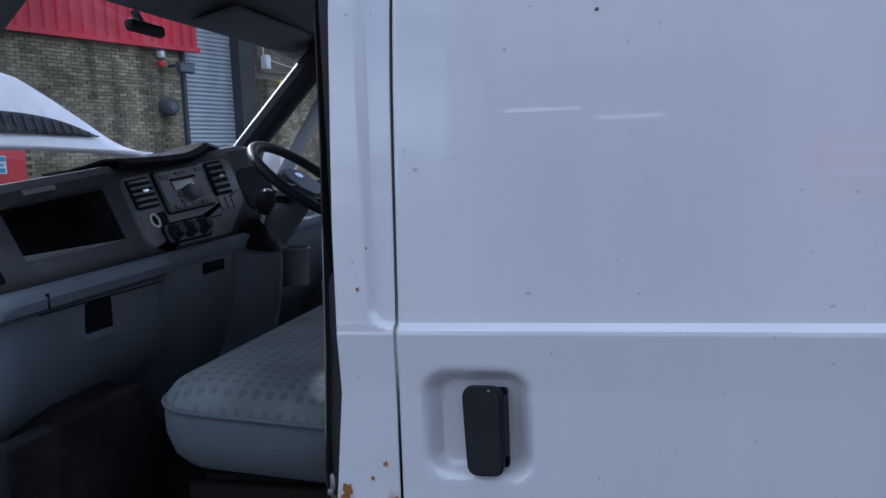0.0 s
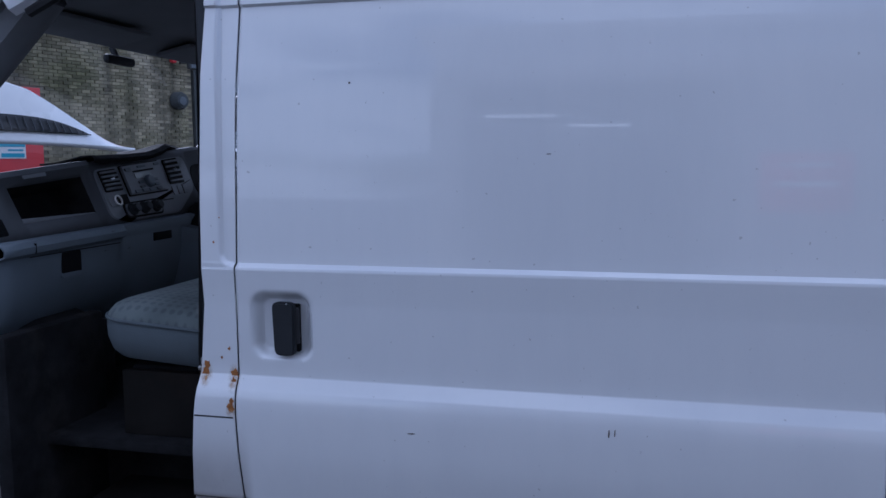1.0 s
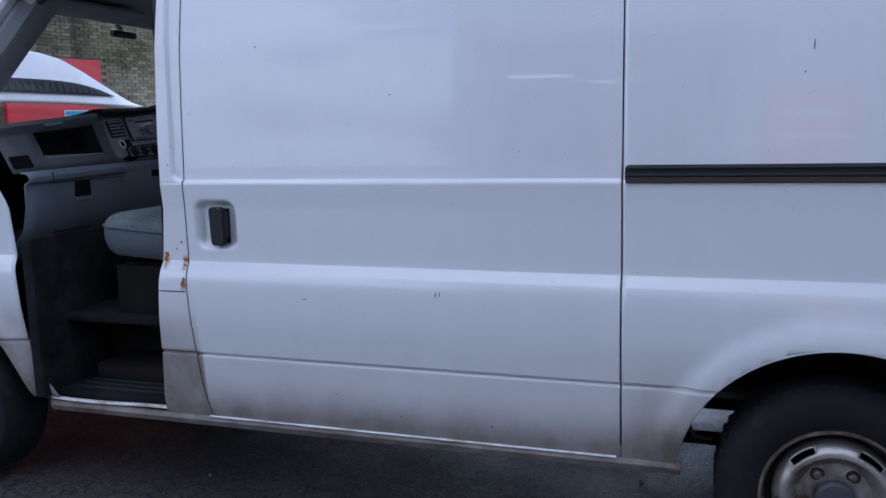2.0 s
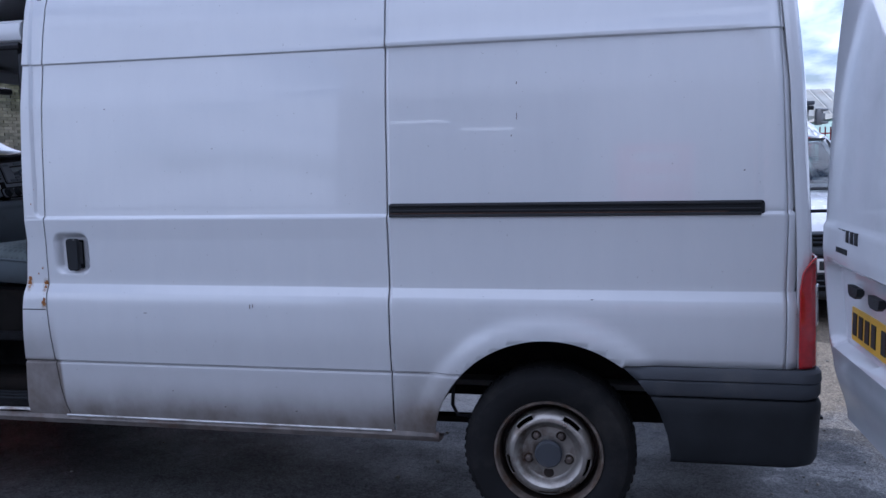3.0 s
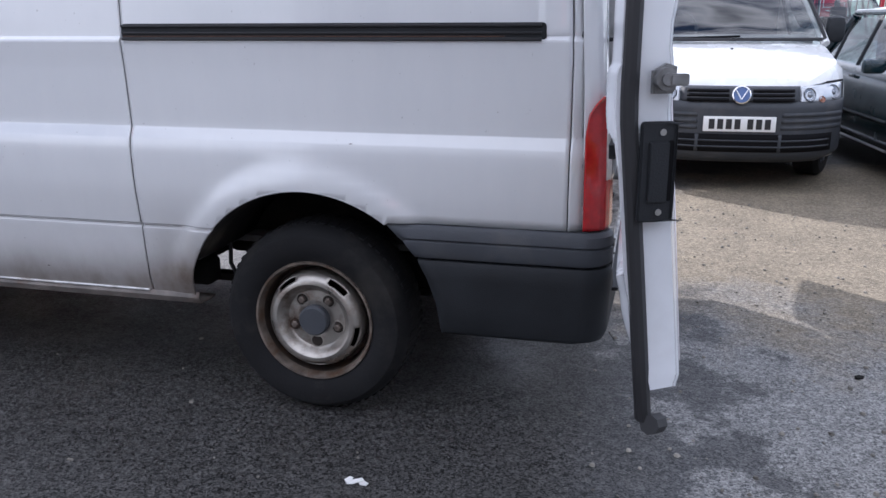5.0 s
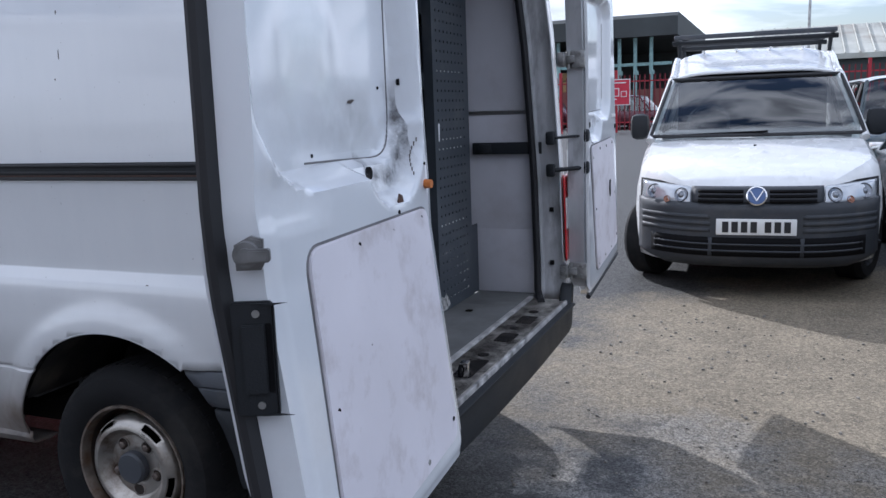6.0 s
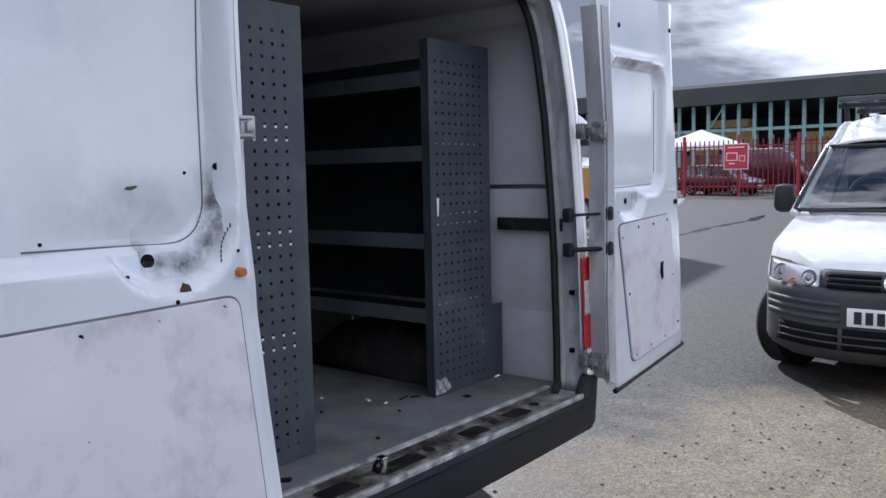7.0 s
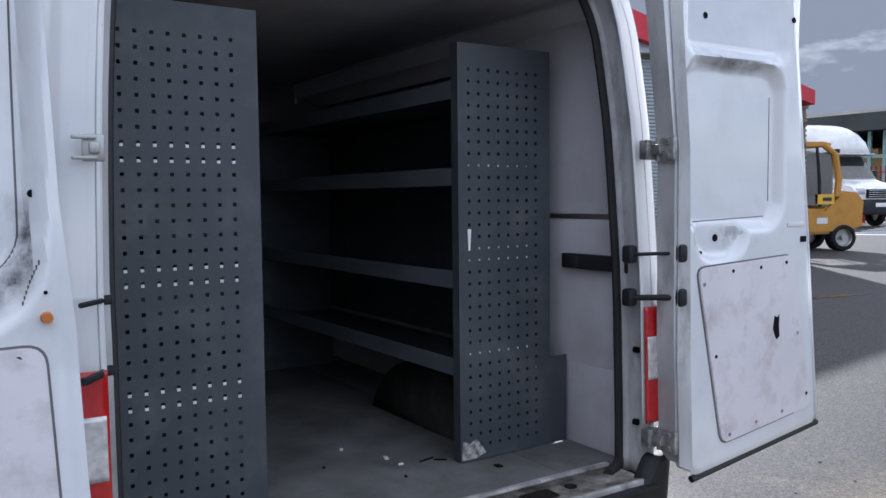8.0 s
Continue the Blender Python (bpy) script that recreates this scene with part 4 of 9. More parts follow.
# rust blooms on the pillar
rnd = random.Random(4)
for cx, cz, r in ((-0.446, 0.968, 0.012), (-0.442, 0.985, 0.009), (-0.367, 0.965, 0.012), (-0.366, 0.948, 0.008), (-0.370, 0.885, 0.011), (-0.367, 0.900, 0.006), (-0.378, 1.03, 0.004), (-0.40, 1.006, 0.003), (-0.405, 1.30, 0.0025), (-0.39, 1.36, 0.002)):
    bm = bmesh.new()
    prism(bm, [(cx + r * rnd.uniform(0.5, 1.15) * math.cos(a), cz + r * rnd.uniform(0.6, 1.6) * math.sin(a)) for a in np.linspace(0, 2 * math.pi, 15)[:-1]], 0.0012, Matrix.Translation((0, side_y(cx, cz, pillar_emboss(cx, cz)) - 0.0021, 0)) @ XZ)
    part("rust_bloom", bm, RUST, b_pillar, smooth=False)
# scratches and small dark nicks on the door and quarter
SCRATCH = mat("scratch_white", (0.88, 0.88, 0.88), 0.6, var=0.1)
NICK = mat("dark_nick", (0.10, 0.08, 0.07), 0.8, var=0.3)
for x, z, w, h, m_ in ((0.42, 1.51, 0.012, 0.002, NICK), (0.10, 0.85, 0.02, 0.003, NICK), (0.562, 0.884, 0.004, 0.02, NICK), (0.575, 0.886, 0.003, 0.018, NICK),
                      (0.19, 0.52, 0.006, 0.004, NICK), (0.42, 0.46, 0.008, 0.005, NICK), (0.73, 0.455, 0.012, 0.004, NICK), (1.63, 1.72, 0.004, 0.012, NICK), (1.63, 1.60, 0.003, 0.03, NICK), (1.61, 1.53, 0.004, 0.007, NICK), (1.90, 0.93, 0.012, 0.003, NICK), (2.42, 1.39, 0.007, 0.005, NICK), (-0.05, 1.68, 0.006, 0.005, NICK)):
    bm = bmesh.new()
    prism(bm, [(x - w / 2, z - h / 3), (x + w * 0.1, z - h / 2), (x + w / 2, z), (x + w * 0.3, z + h / 2), (x - w * 0.3, z + h / 3)], 0.001, Matrix.Translation((0, side_y(x, z) - 0.0021, 0)) @ XZ)
    part("paint_mark", bm, m_, slider if x < 1.13 else van, smooth=False)


# ---- rear bumper ----
def bumper(z0, z1, out, material, name, zs, rear_drop=None, label=""):
    """A moulded strip that starts at the near wheel arch, turns the rear corner and runs to the far side."""
    bm = bmesh.new()
    path = []
    for z in zs:
        o = out(z)
        xa = HUB[0] + math.sqrt(max(0.01, ARCH ** 2 - (z - HUB[1]) ** 2)) + 0.004
        yn, xr = 1.150 - o, 2.685 + o
        zr = z if rear_drop is None else lerp(z, min(z, rear_drop), 1)
        r = 0.085
        row = [(x, yn, z) for x in np.linspace(xa, xr - r, 16)]
        row += [(xr - r + r * math.sin(a), yn + r - r * math.cos(a), z) for a in np.linspace(0.12, math.pi / 2, 9)]
        row += [(xr + 0.018 * math.sin(math.pi * t), lerp(yn + r, 2 * YC - yn - r, t), lerp(z, zr, step(0.0, 0.05, min(t, 1 - t)))) for t in (0.01, 0.02, 0.03, 0.04, 0.05, 0.06, 0.1, 0.2, 0.3, 0.4, 0.5, 0.6, 0.7, 0.8, 0.9, 0.94, 0.95, 0.96, 0.97, 0.98, 0.99)]
        row += [(xr - r + r * math.cos(a), 2 * YC - yn - r + r * math.sin(a), z) for a in np.linspace(0, math.pi / 2 - 0.1, 9)]
        row += [(x, 2 * YC - yn, z) for x in np.linspace(xr - r, xa, 10)]
        if name == "bumper_trim":
            row = row[:27]
        path.append([bm.verts.new(p) for p in row])
    for a, b in zip(path, path[1:]):
        for i in range(len(a) - 1):
            bm.faces.new((a[i], a[i + 1], b[i + 1], b[i]))
    return part(name, clean(bm), material, van, label, thick=0.006)


bumper(0.33, 0.58, knots((0.33, -0.03), (0.345, -0.005), (0.37, 0.004), (0.56, 0.012), (0.575, 0.006), (0.582, -0.03)), BLACK_PLASTIC, "rear_bumper", [0.33, 0.337, 0.345, 0.37, 0.44, 0.52, 0.56, 0.575, 0.582], 0.478, "scuffed dark grey plastic rear bumper")
bumper(0.584, 0.692, knots((0.584, -0.03), (0.588, 0.004), (0.60, 0.010), (0.635, 0.010), (0.640, 0.005), (0.648, 0.012), (0.675, 0.010), (0.686, 0.002), (0.690, -0.05)), TRIM_GREY, "bumper_trim", [0.584, 0.588, 0.60, 0.635, 0.640, 0.648, 0.675, 0.686, 0.690], 0.478, "weathered grey side trim strip")
part("rear_step", boxes(((2.61, YC, 0.488), (0.22, 1.74, 0.012), 0.003)), BLACK_PLASTIC, van)

# ---- rear opening frame ----
rear_in = knots((0.5, 0.018), (1.25, 0.019), (1.5, 0.027), (1.7, 0.036), (1.87, 0.049), (2.0, 0.062), (2.18, 0.105), (2.3, 0.20))
FR = [(2.515, 0.136), (2.540, 0.134), (2.554, 0.130), (2.562, 0.114), (2.598, 0.110), (2.608, 0.102), (2.640, 0.100), (2.656, 0.095), (2.662, 0.084)]
for far in (0, 1):
    bm = bmesh.new()

    def frame_pt(u, v, far=far):
        z = lerp(0.50, 2.30, u)
        k = v * (len(FR) - 1)
        i = min(int(k), len(FR) - 2)
        x, o = lerp(FR[i][0], FR[i + 1][0], k - i), lerp(FR[i][1], FR[i + 1][1], k - i)
        lean = x_rear(z) - x_rear(1.0)
        y = 1.146 + rear_in(z) + o + (lerp(-0.034, -0.010, v) if far else 0.040)
        if z > 2.0:
            y += 0.9 * (z - 2.0) ** 2
        return (x + lean, 2 * YC - y if far else y, z)
    sheet(bm, 40, 16, frame_pt)
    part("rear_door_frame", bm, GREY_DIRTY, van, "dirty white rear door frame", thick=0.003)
bm = bmesh.new()
sheet(bm, 20, 8, lambda u, v: (2.50 + 0.06 * math.sin(v * 3), lerp(1.25, 2 * YC - 1.25, u), 2.16 + 0.2 * v - 0.35 * abs(u - 0.5) ** 3))
part("rear_header", bm, INNER_WHITE, van, thick=0.01)
for far in (0, 1):
    pts = []
    for z in np.linspace(0.545, 2.20, 26):
        y = 1.146 + rear_in(z) + (0.104 if far else 0.168) + (0.9 * (z - 2.0) ** 2 if z > 2 else 0)
        pts.append((2.532 + x_rear(z) - x_rear(1.0), 2 * YC - y if far else y, z))
    yb = pts[0][1]
    s = -1 if far else 1
    pts = [(2.585, yb + s * 0.10, 0.512), (2.565, yb + s * 0.05, 0.515), (2.55, yb + s * 0.015, 0.525)] + pts
    bm = bmesh.new()
    tube(bm, pts, 0.017, 10, flat=1.2)
    part("opening_seal", bm, RUBBER, van, "black rubber opening seal")
# sill plate; flat black tiles stand in for the shade of its cut-outs
SILL_METAL = mat("worn_sill_metal", (0.34, 0.32, 0.29), 0.5, metal=0.2, var=0.75, scale=11, bump=0.3, grain=40, dirt=(0.035, 0.026, 0.02), dirt_amount=1.0, dirt_scale=8, stretch=(1.6, 0.8, 1))
SILL_EDGE = mat("chipped_white_edge", (0.40, 0.39, 0.38), 0.5, var=0.7, scale=22, dirt=(0.05, 0.04, 0.035), dirt_amount=1.0, dirt_scale=11)
bm = bbox((2.60, YC, 0.502), (0.17, 1.70, 0.016), 0.003)
sillp = part("load_sill", bm, SILL_METAL, van, "scraped dirty metal load sill")
part("sill_edge", bbox((2.685, YC, 0.500), (0.012, 1.66, 0.026), 0.003), SILL_EDGE, sillp)
part("sill_strip", bbox((2.518, YC, 0.517), (0.024, 1.66, 0.012), 0.003), SILL_EDGE, sillp)
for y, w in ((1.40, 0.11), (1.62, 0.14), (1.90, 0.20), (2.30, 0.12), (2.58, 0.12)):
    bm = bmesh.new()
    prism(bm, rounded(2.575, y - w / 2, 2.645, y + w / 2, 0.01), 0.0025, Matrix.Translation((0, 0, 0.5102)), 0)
    part("sill_pocket_tile", bm, BLACK, sillp)
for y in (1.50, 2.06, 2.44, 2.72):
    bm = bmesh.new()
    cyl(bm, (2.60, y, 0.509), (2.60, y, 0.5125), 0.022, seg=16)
    part("sill_hole_disc", bm, BLACK, sillp)
bm = boxes(((2.63, 1.80, 0.54), (0.022, 0.016, 0.05), 0.003), ((2.628, 1.80, 0.562), (0.03, 0.028, 0.012), 0.003))
latch = part("floor_latch", bm, CHROME, sillp, "bright metal door striker")
bm = bmesh.new()
tube(bm, [(2.615, 1.80 + 0.022 * math.cos(a), 0.535 + 0.02 * math.sin(a)) for a in np.linspace(0, 2 * math.pi, 17)], 0.006, 8)
part("latch_ring", bm, BLACK, latch)


# ---- tail lamps and the rear corner posts ----
def corner_sheet(far, z0, z1, start, inner, lift, nz=30, u0=0.0, u1=1.0):
    """Skin that wraps the body's rear corner from the side to the door opening."""
    def pt(u, v):
        z = lerp(z0, z1, v)
        r, ys = x_rear(z), rear_in(z)
        begin = start(z) if callable(start) else start
        plan = [(r - begin, 0.0), (r - min(0.040, begin), 0.004), (r - min(0.018, begin), 0.014), (r - 0.004, 0.032), (r + 0.004, 0.055), (r + 0.006, inner)]
        u = lerp(u0, u1, u)
        k = u * (len(plan) - 1)
        i = min(int(k), len(plan) - 2)
        x, o = lerp(plan[i][0], plan[i + 1][0], k - i), lerp(plan[i][1], plan[i + 1][1], k - i)
        y = 1.146 + ys + o - lift * (1 - u)
        return (x + lift * u, 2 * YC - y if far else y, z)
    bm = bmesh.new()
    sheet(bm, 20, nz, pt)
    return bm


bm = bmesh.new()
tube(bm, [(x_rear(z) - 0.064, side_y(x_rear(z) - 0.064, z) + 0.0005, z) for z in np.linspace(0.70, 2.16, 40)], 0.0026, 6)
part("panel_joint", bm, RUBBER, van)
lamp_edge = knots((0.69, 0.058), (0.97, 0.054), (1.03, 0.044), (1.065, 0.022), (1.085, 0.002))


def tail_lamp(far):
    inner = 0.125 if far else 0.137
    part("corner_post", corner_sheet(far, 0.692, 2.17, 0.06, inner + 0.002, -0.006), PAINT, van, "white rear corner post", thick=0.003)
    lamp_ob = part("tail_lamp", corner_sheet(far, 0.695, 1.085, lamp_edge, inner, 0.010), RED_LENS, van, "red and clear upright tail lamp", thick=0.006)
    part("clear_lens", corner_sheet(far, 0.842, 0.986, 0.044, inner, 0.0165, 12, 0.60, 0.985), CLEAR_LENS, lamp_ob, "", thick=0.004)
    return lamp_ob


tail_lamp(0)
tail_lamp(1)


# ---- rear doors, folded right back ----
def rear_door(near):
    if near:
        yh = knots((0.5, 1.255), (0.9, 1.236), (1.2, 1.228), (1.45, 1.205), (1.7, 1.195), (1.85, 1.188), (2.2, 1.15))
        yl = knots((0.5, 0.475), (0.88, 0.455), (1.25, 0.434), (1.67, 0.440), (2.2, 0.45))
        xin = lambda u: lerp(2.780, 2.822, u)
        xout = lambda u: lerp(2.690, 2.704, u)
        yo_l = lambda z: yl(z) - 0.032
        win = (0.46, 1.166, 1.283, 2.05, 0.15)
    else:
        yh = knots((0.5, 3.10), (0.62, 3.045), (1.0, 3.03), (1.6, 3.03), (2.07, 2.97), (2.2, 2.94))
        yl = knots((0.5, 3.84), (0.6, 3.83), (1.29, 3.76), (2.1, 3.66), (2.2, 3.65))
        xin = lambda u: lerp(2.765, 2.770, u)
        xout = lambda u: lerp(2.675, 2.680, u)
        yo_l = lambda z: yl(z) + 0.05
        win = (3.075, 3.575, 1.345, 1.90, 0.09)
    zb = knots((0, 0.535), (0.06, 0.51), (0.9, 0.505), (1, 0.54)) if near else knots((0, 0.54), (0.08, 0.50), (0.5, 0.535), (1, 0.59))
    lean = (lambda z: 0.10 * max(0, 1.12 - z)) if near else (lambda z: 0.0)
    nu, nv = 104, 170

    def inner(u, v):
        z = lerp(zb(u), 2.20, v)
        y = lerp(yh(z), yl(z), u)
        x = xin(u)
        if near:
            ys = y - 0.97 * min(0.0, yh(z) - 1.183)
            floor_x = max(2.706 + 0.055 * step(0.95, 0.5, y), outer(u, v)[0] - lean(z) + 0.007)
            d = (x - floor_x) * rrect(ys, z, *win[:2], *win[2:4], win[4], 0.022)
            d = max(d, (x - 2.733 - 0.16 * max(0, 1.30 - z)) * rrect(ys, z, 0.85, 1.160, 1.207, 1.95, 0.14, 0.018))
            d = max(d, 0.006 * step(0.16, 0.05, abs(y - 0.52)) * step(1.33, 1.28, z) * step(1.2, 1.25, z))
        else:
            d = 0.036 * rrect(y, z, *win[:2], *win[2:4], win[4], 0.026)
            d = max(d, 0.030 * rrect(y, z, 3.13, 3.38, 1.240, 1.50, 0.09, 0.024))
            d = max(d, 0.028 * rrect(y, z, 3.08, 3.60, 1.93, 2.3, 0.05, 0.03))
        d += 0.010 * step(0.05, 0.0, min(u, 1 - u)) + 0.008 * step(0.02, 0.0, v)
        return (x - d + lean(z), y, z)

    def outer(u, v):
        z = lerp(zb(u), 2.20, v)
        y = lerp(yh(z), yo_l(z), u)
        x = xout(u)
        x -= 0.008 * step(1.215, 1.195, z) * step(0.72, 0.80, z)
        x += 0.035 * step(0.72, 0.52, z)
        x += 0.050 * rrect(y, z, 0.44, 1.17, 0.79, 1.07, 0.03, 0.012) if near else 0
        x += 0.020 * step(0.06, 0, min(u, 1 - u))
        x += 0.06 * max(0, z - 1.3) ** 2
        return (x + lean(z), y, z)
    bm = bmesh.new()
    a = [[bm.verts.new(inner(i / nu, j / nv)) for j in range(nv + 1)] for i in range(nu + 1)]
    b = [[bm.verts.new(outer(i / nu, j / nv)) for j in range(nv + 1)] for i in range(nu + 1)]
    for g in (a, b):
        for i in range(nu):
            for j in range(nv):
                bm.faces.new((g[i][j], g[i + 1][j], g[i + 1][j + 1], g[i][j + 1]))
    rim_a = [a[i][0] for i in range(nu + 1)] + [a[nu][j] for j in range(1, nv + 1)] + [a[i][nv] for i in range(nu - 1, -1, -1)] + [a[0][j] for j in range(nv - 1, 0, -1)]
    rim_b = [b[i][0] for i in range(nu + 1)] + [b[nu][j] for j in range(1, nv + 1)] + [b[i][nv] for i in range(nu - 1, -1, -1)] + [b[0][j] for j in range(nv - 1, 0, -1)]
    for k in range(len(rim_a)):
        q = (k + 1) % len(rim_a)
        bm.faces.new((rim_a[k], rim_a[q], rim_b[q], rim_b[k]))
    door = part("rear_door", bm, INNER_WHITE, van, "white rear load door folded back, scuffed inside")

    def on_inner(y, z, lift=0.0):
        v = (z - 0.51) / (2.20 - 0.51)
        u = (y - yh(z)) / (yl(z) - yh(z))
        p = inner(u, max(0, v))
        return Vector((p[0] + lift, y, z))
    return door, on_inner, yh, yl


def plate_on(outline, x_of, depth=0.006, bevel=0.002):
    """A flat board in the door's plane, following its slant."""
    bm = bmesh.new()
    prism(bm, outline, depth, YZ, bevel)
    for v in bm.verts:
        v.co.x += x_of(v.co.y) + (0.10 * max(0, 1.12 - v.co.z) if v.co.y < 2 else 0)
    return bm


nd, n_in, nyh, nyl = rear_door(True)
fd, f_in, fyh, _ = rear_door(False)
GAP_DARK = mat("dirty_gap", (0.16, 0.155, 0.16), 0.8, var=0.3)
nx_of = lambda y: lerp(2.822, 2.780, (y - 0.44) / 0.80)
fx_of = lambda y: 2.768
nq = [(0.560, 0.550), (1.190, 0.575), (1.166, 1.170), (0.568, 1.166)]
fq = [(3.255, 0.600), (3.765, 0.660), (3.64, 1.235), (3.125, 1.212)]
for q, xo, d in ((nq, nx_of, nd), (fq, fx_of, fd)):
    cx, cz = sum(p[0] for p in q) / 4, sum(p[1] for p in q) / 4
    big = [(cx + (y - cx) * 1.018, cz + (z - cz) * 1.018) for y, z in q]
    part("board_gap", plate_on(quad_round(big, 0.045), lambda y, xo=xo: xo(y) - 0.005, 0.006, 0), GAP_DARK, d)
    board = part("lining_board", plate_on(quad_round(q, 0.04), lambda y, xo=xo: xo(y) + 0.001, 0.006, 0.002), PLY_WHITE, d, "white lining board with screw holes and scuffs")
    for k in range(4):
        a, b = Vector(q[k]), Vector(q[(k + 1) % 4])
        for t in ((0.06, 0.5) if k % 2 else (0.05, 0.36, 0.68)):
            p = a.lerp(b, t) + (Vector((cx, cz)) - a.lerp(b, t)).normalized() * 0.028
            bm = bmesh.new()
            ln = 0.10 * max(0, 1.12 - p.y) if p.x < 2 else 0
            cyl(bm, (xo(p.x) + ln + 0.0065, p.x, p.y), (xo(p.x) + ln + 0.0085, p.x, p.y), 0.0065, seg=10)
            part("screw_hole", bm, BLACK if (k + int(t * 10)) % 3 else STEEL, board)
# window blank outline, drain holes, plugs and scuffs on the near door
for y, z, r, m_ in ((0.965, 1.268, 0.016, BLACK), (1.160, 1.473, 0.008, BLACK), (0.90, 1.242, 0.004, BLACK), (1.172, 1.276, 0.004, BLACK), (0.74, 1.322, 0.004, BLACK), (1.089, 1.459, 0.004, BLACK), (1.00, 1.178, 0.005, BLACK)):
    p = n_in(y, z)
    bm = bmesh.new()
    cyl(bm, p + Vector((-0.004, 0, 0)), p + Vector((0.002, 0, 0)), r, seg=16)
    part("drain_hole", bm, m_, nd)
p = n_in(1.172, 1.226)
bm = bmesh.new()
cyl(bm, p, p + Vector((0.018, 0, 0)), 0.012, 0.010, seg=14)
part("rubber_stop", bm, ORANGE, nd, "orange plastic plug")
bm = bmesh.new()
prism(bm, [(1.012, 1.20), (1.030, 1.188), (1.042, 1.196), (1.036, 1.212), (1.02, 1.218)], 0.003, Matrix.Translation((n_in(1.03, 1.2).x, 0, 0)) @ YZ)
part("rust_bloom", bm, DARK_RUST, nd)
for y, z, w, h in ((0.955, 1.428, 0.034, 0.010), (0.80, 0.95, 0.01, 0.02), (0.885, 0.985, 0.008, 0.02), (0.76, 0.93, 0.012, 0.02)):
    bm = bmesh.new()
    prism(bm, [(y - w / 2, z - h / 3), (y, z - h / 2), (y + w / 2, z + h / 4), (y + w / 4, z + h / 2), (y - w / 3, z + h / 4)], 0.0012, Matrix.Translation((max(n_in(y, z).x + 0.0004, nx_of(y) + 0.0075 + 0.10 * max(0, 1.12 - z) if z < 1.16 else 0), 0, 0)) @ YZ)
    part("scuff", bm, NICK, nd, smooth=False)
bm = bmesh.new()
for k in range(9):
    t = k / 8
    box(bm, n_in(1.132 + 0.032 * t, 1.255 + 0.08 * t, 0.001), (0.002, 0.0032, 0.010), 0.0)
part("scuff", bm, NICK, nd, smooth=False)
bm = bmesh.new()
tube(bm, [n_in(1.134 + min(0, nyh(z) - 1.183), z, 0.0) for z in np.linspace(2.02, 1.41, 12)] + [n_in(1.034 + 0.10 * math.cos(a), 1.40 - 0.10 * math.sin(a), 0.0) for a in np.linspace(0.15, math.pi / 2, 8)] + [n_in(y, 1.300 + 0.03 * (1.02 - y), 0.0) for y in np.linspace(1.01, 0.70, 10)], 0.0022, 6)
part("pressed_line", bm, GAP_DARK, nd)
HINGE = mat("grimy_hinge_steel", (0.36, 0.355, 0.345), 0.45, metal=0.6, var=0.4, scale=30, dirt=(0.03, 0.03, 0.03), dirt_amount=0.8, dirt_scale=25)
CATCH = mat("dull_catch_steel", (0.20, 0.20, 0.20), 0.45, metal=0.6, var=0.3, scale=30)
# near door: seal on the free edge, catch, recessed handle, hinges, plate
bm = bmesh.new()
tube(bm, [(2.740 + 0.10 * max(0, 1.12 - z), nyl(z) - 0.020, z) for z in np.linspace(0.47, 2.20, 34)], 0.026, 10, flat=0.7)
part("edge_seal", bm, RUBBER, nd, "black rubber edge seal")
bm = bmesh.new()
tube(bm, [(2.818 + 0.01 * k, 0.425 + 0.02 * k, 0.468 - 0.006 * k) for k in range(3)], 0.022, 8)
part("seal_end", bm, RUBBER, nd)
EDGE = Matrix.Translation((2.806, 0.4265, 1.008)) @ Matrix(((0.912, 0, 0.41, 0), (0.41, 0, -0.912, 0), (0, 1, 0, 0), (0, 0, 0, 1)))  # local x across the edge face, y up, z out of it
bm = bmesh.new()
prism(bm, rounded(-0.046, -0.098, 0.024, 0.098, 0.008), 0.010, EDGE, 0.003)
pull = part("inner_handle", bm, BLACK_PLASTIC, nd, "black plastic recessed door handle")
bm = bmesh.new()
prism(bm, rounded(-0.030, -0.058, 0.010, 0.060, 0.004), 0.006, EDGE @ Matrix.Translation((0, 0, 0.010)), 0.002)
part("grip_slab", bm, BLACK_PLASTIC, pull)
# thin black tile stands in for the shade in the handle's pocket
bm = bmesh.new()
prism(bm, rounded(0.009, -0.056, 0.020, 0.062, 0.004), 0.0012, EDGE @ Matrix.Translation((0, 0, 0.0098)))
part("handle_pocket_shade", bm, BLACK, pull)
bm = bmesh.new()
prism(bm, rounded(0.021, -0.094, 0.026, 0.094, 0.003), 0.010, EDGE @ Matrix.Translation((0, 0, 0.004)), 0.002)
part("handle_rim", bm, BLACK_PLASTIC, pull)
for zz in (0.078, -0.078):
    bm = bmesh.new()
    cyl(bm, EDGE @ Vector((-0.004, zz, 0.009)), EDGE @ Vector((-0.004, zz, 0.0125)), 0.0065, seg=12)
    part("screw", bm, STEEL, pull)
bm = bmesh.new()
prism(bm, [(-0.030, 0.150), (0.010, 0.150), (0.016, 0.16), (0.016, 0.200), (-0.004, 0.206), (-0.031, 0.192)], 0.012, EDGE, 0.003)
cyl(bm, EDGE @ Vector((-0.010, 0.178, 0.010)), EDGE @ Vector((-0.010, 0.178, 0.026)), 0.021, seg=20)
cyl(bm, EDGE @ Vector((-0.010, 0.178, 0.026)), EDGE @ Vector((-0.010, 0.178, 0.033)), 0.012, seg=12)
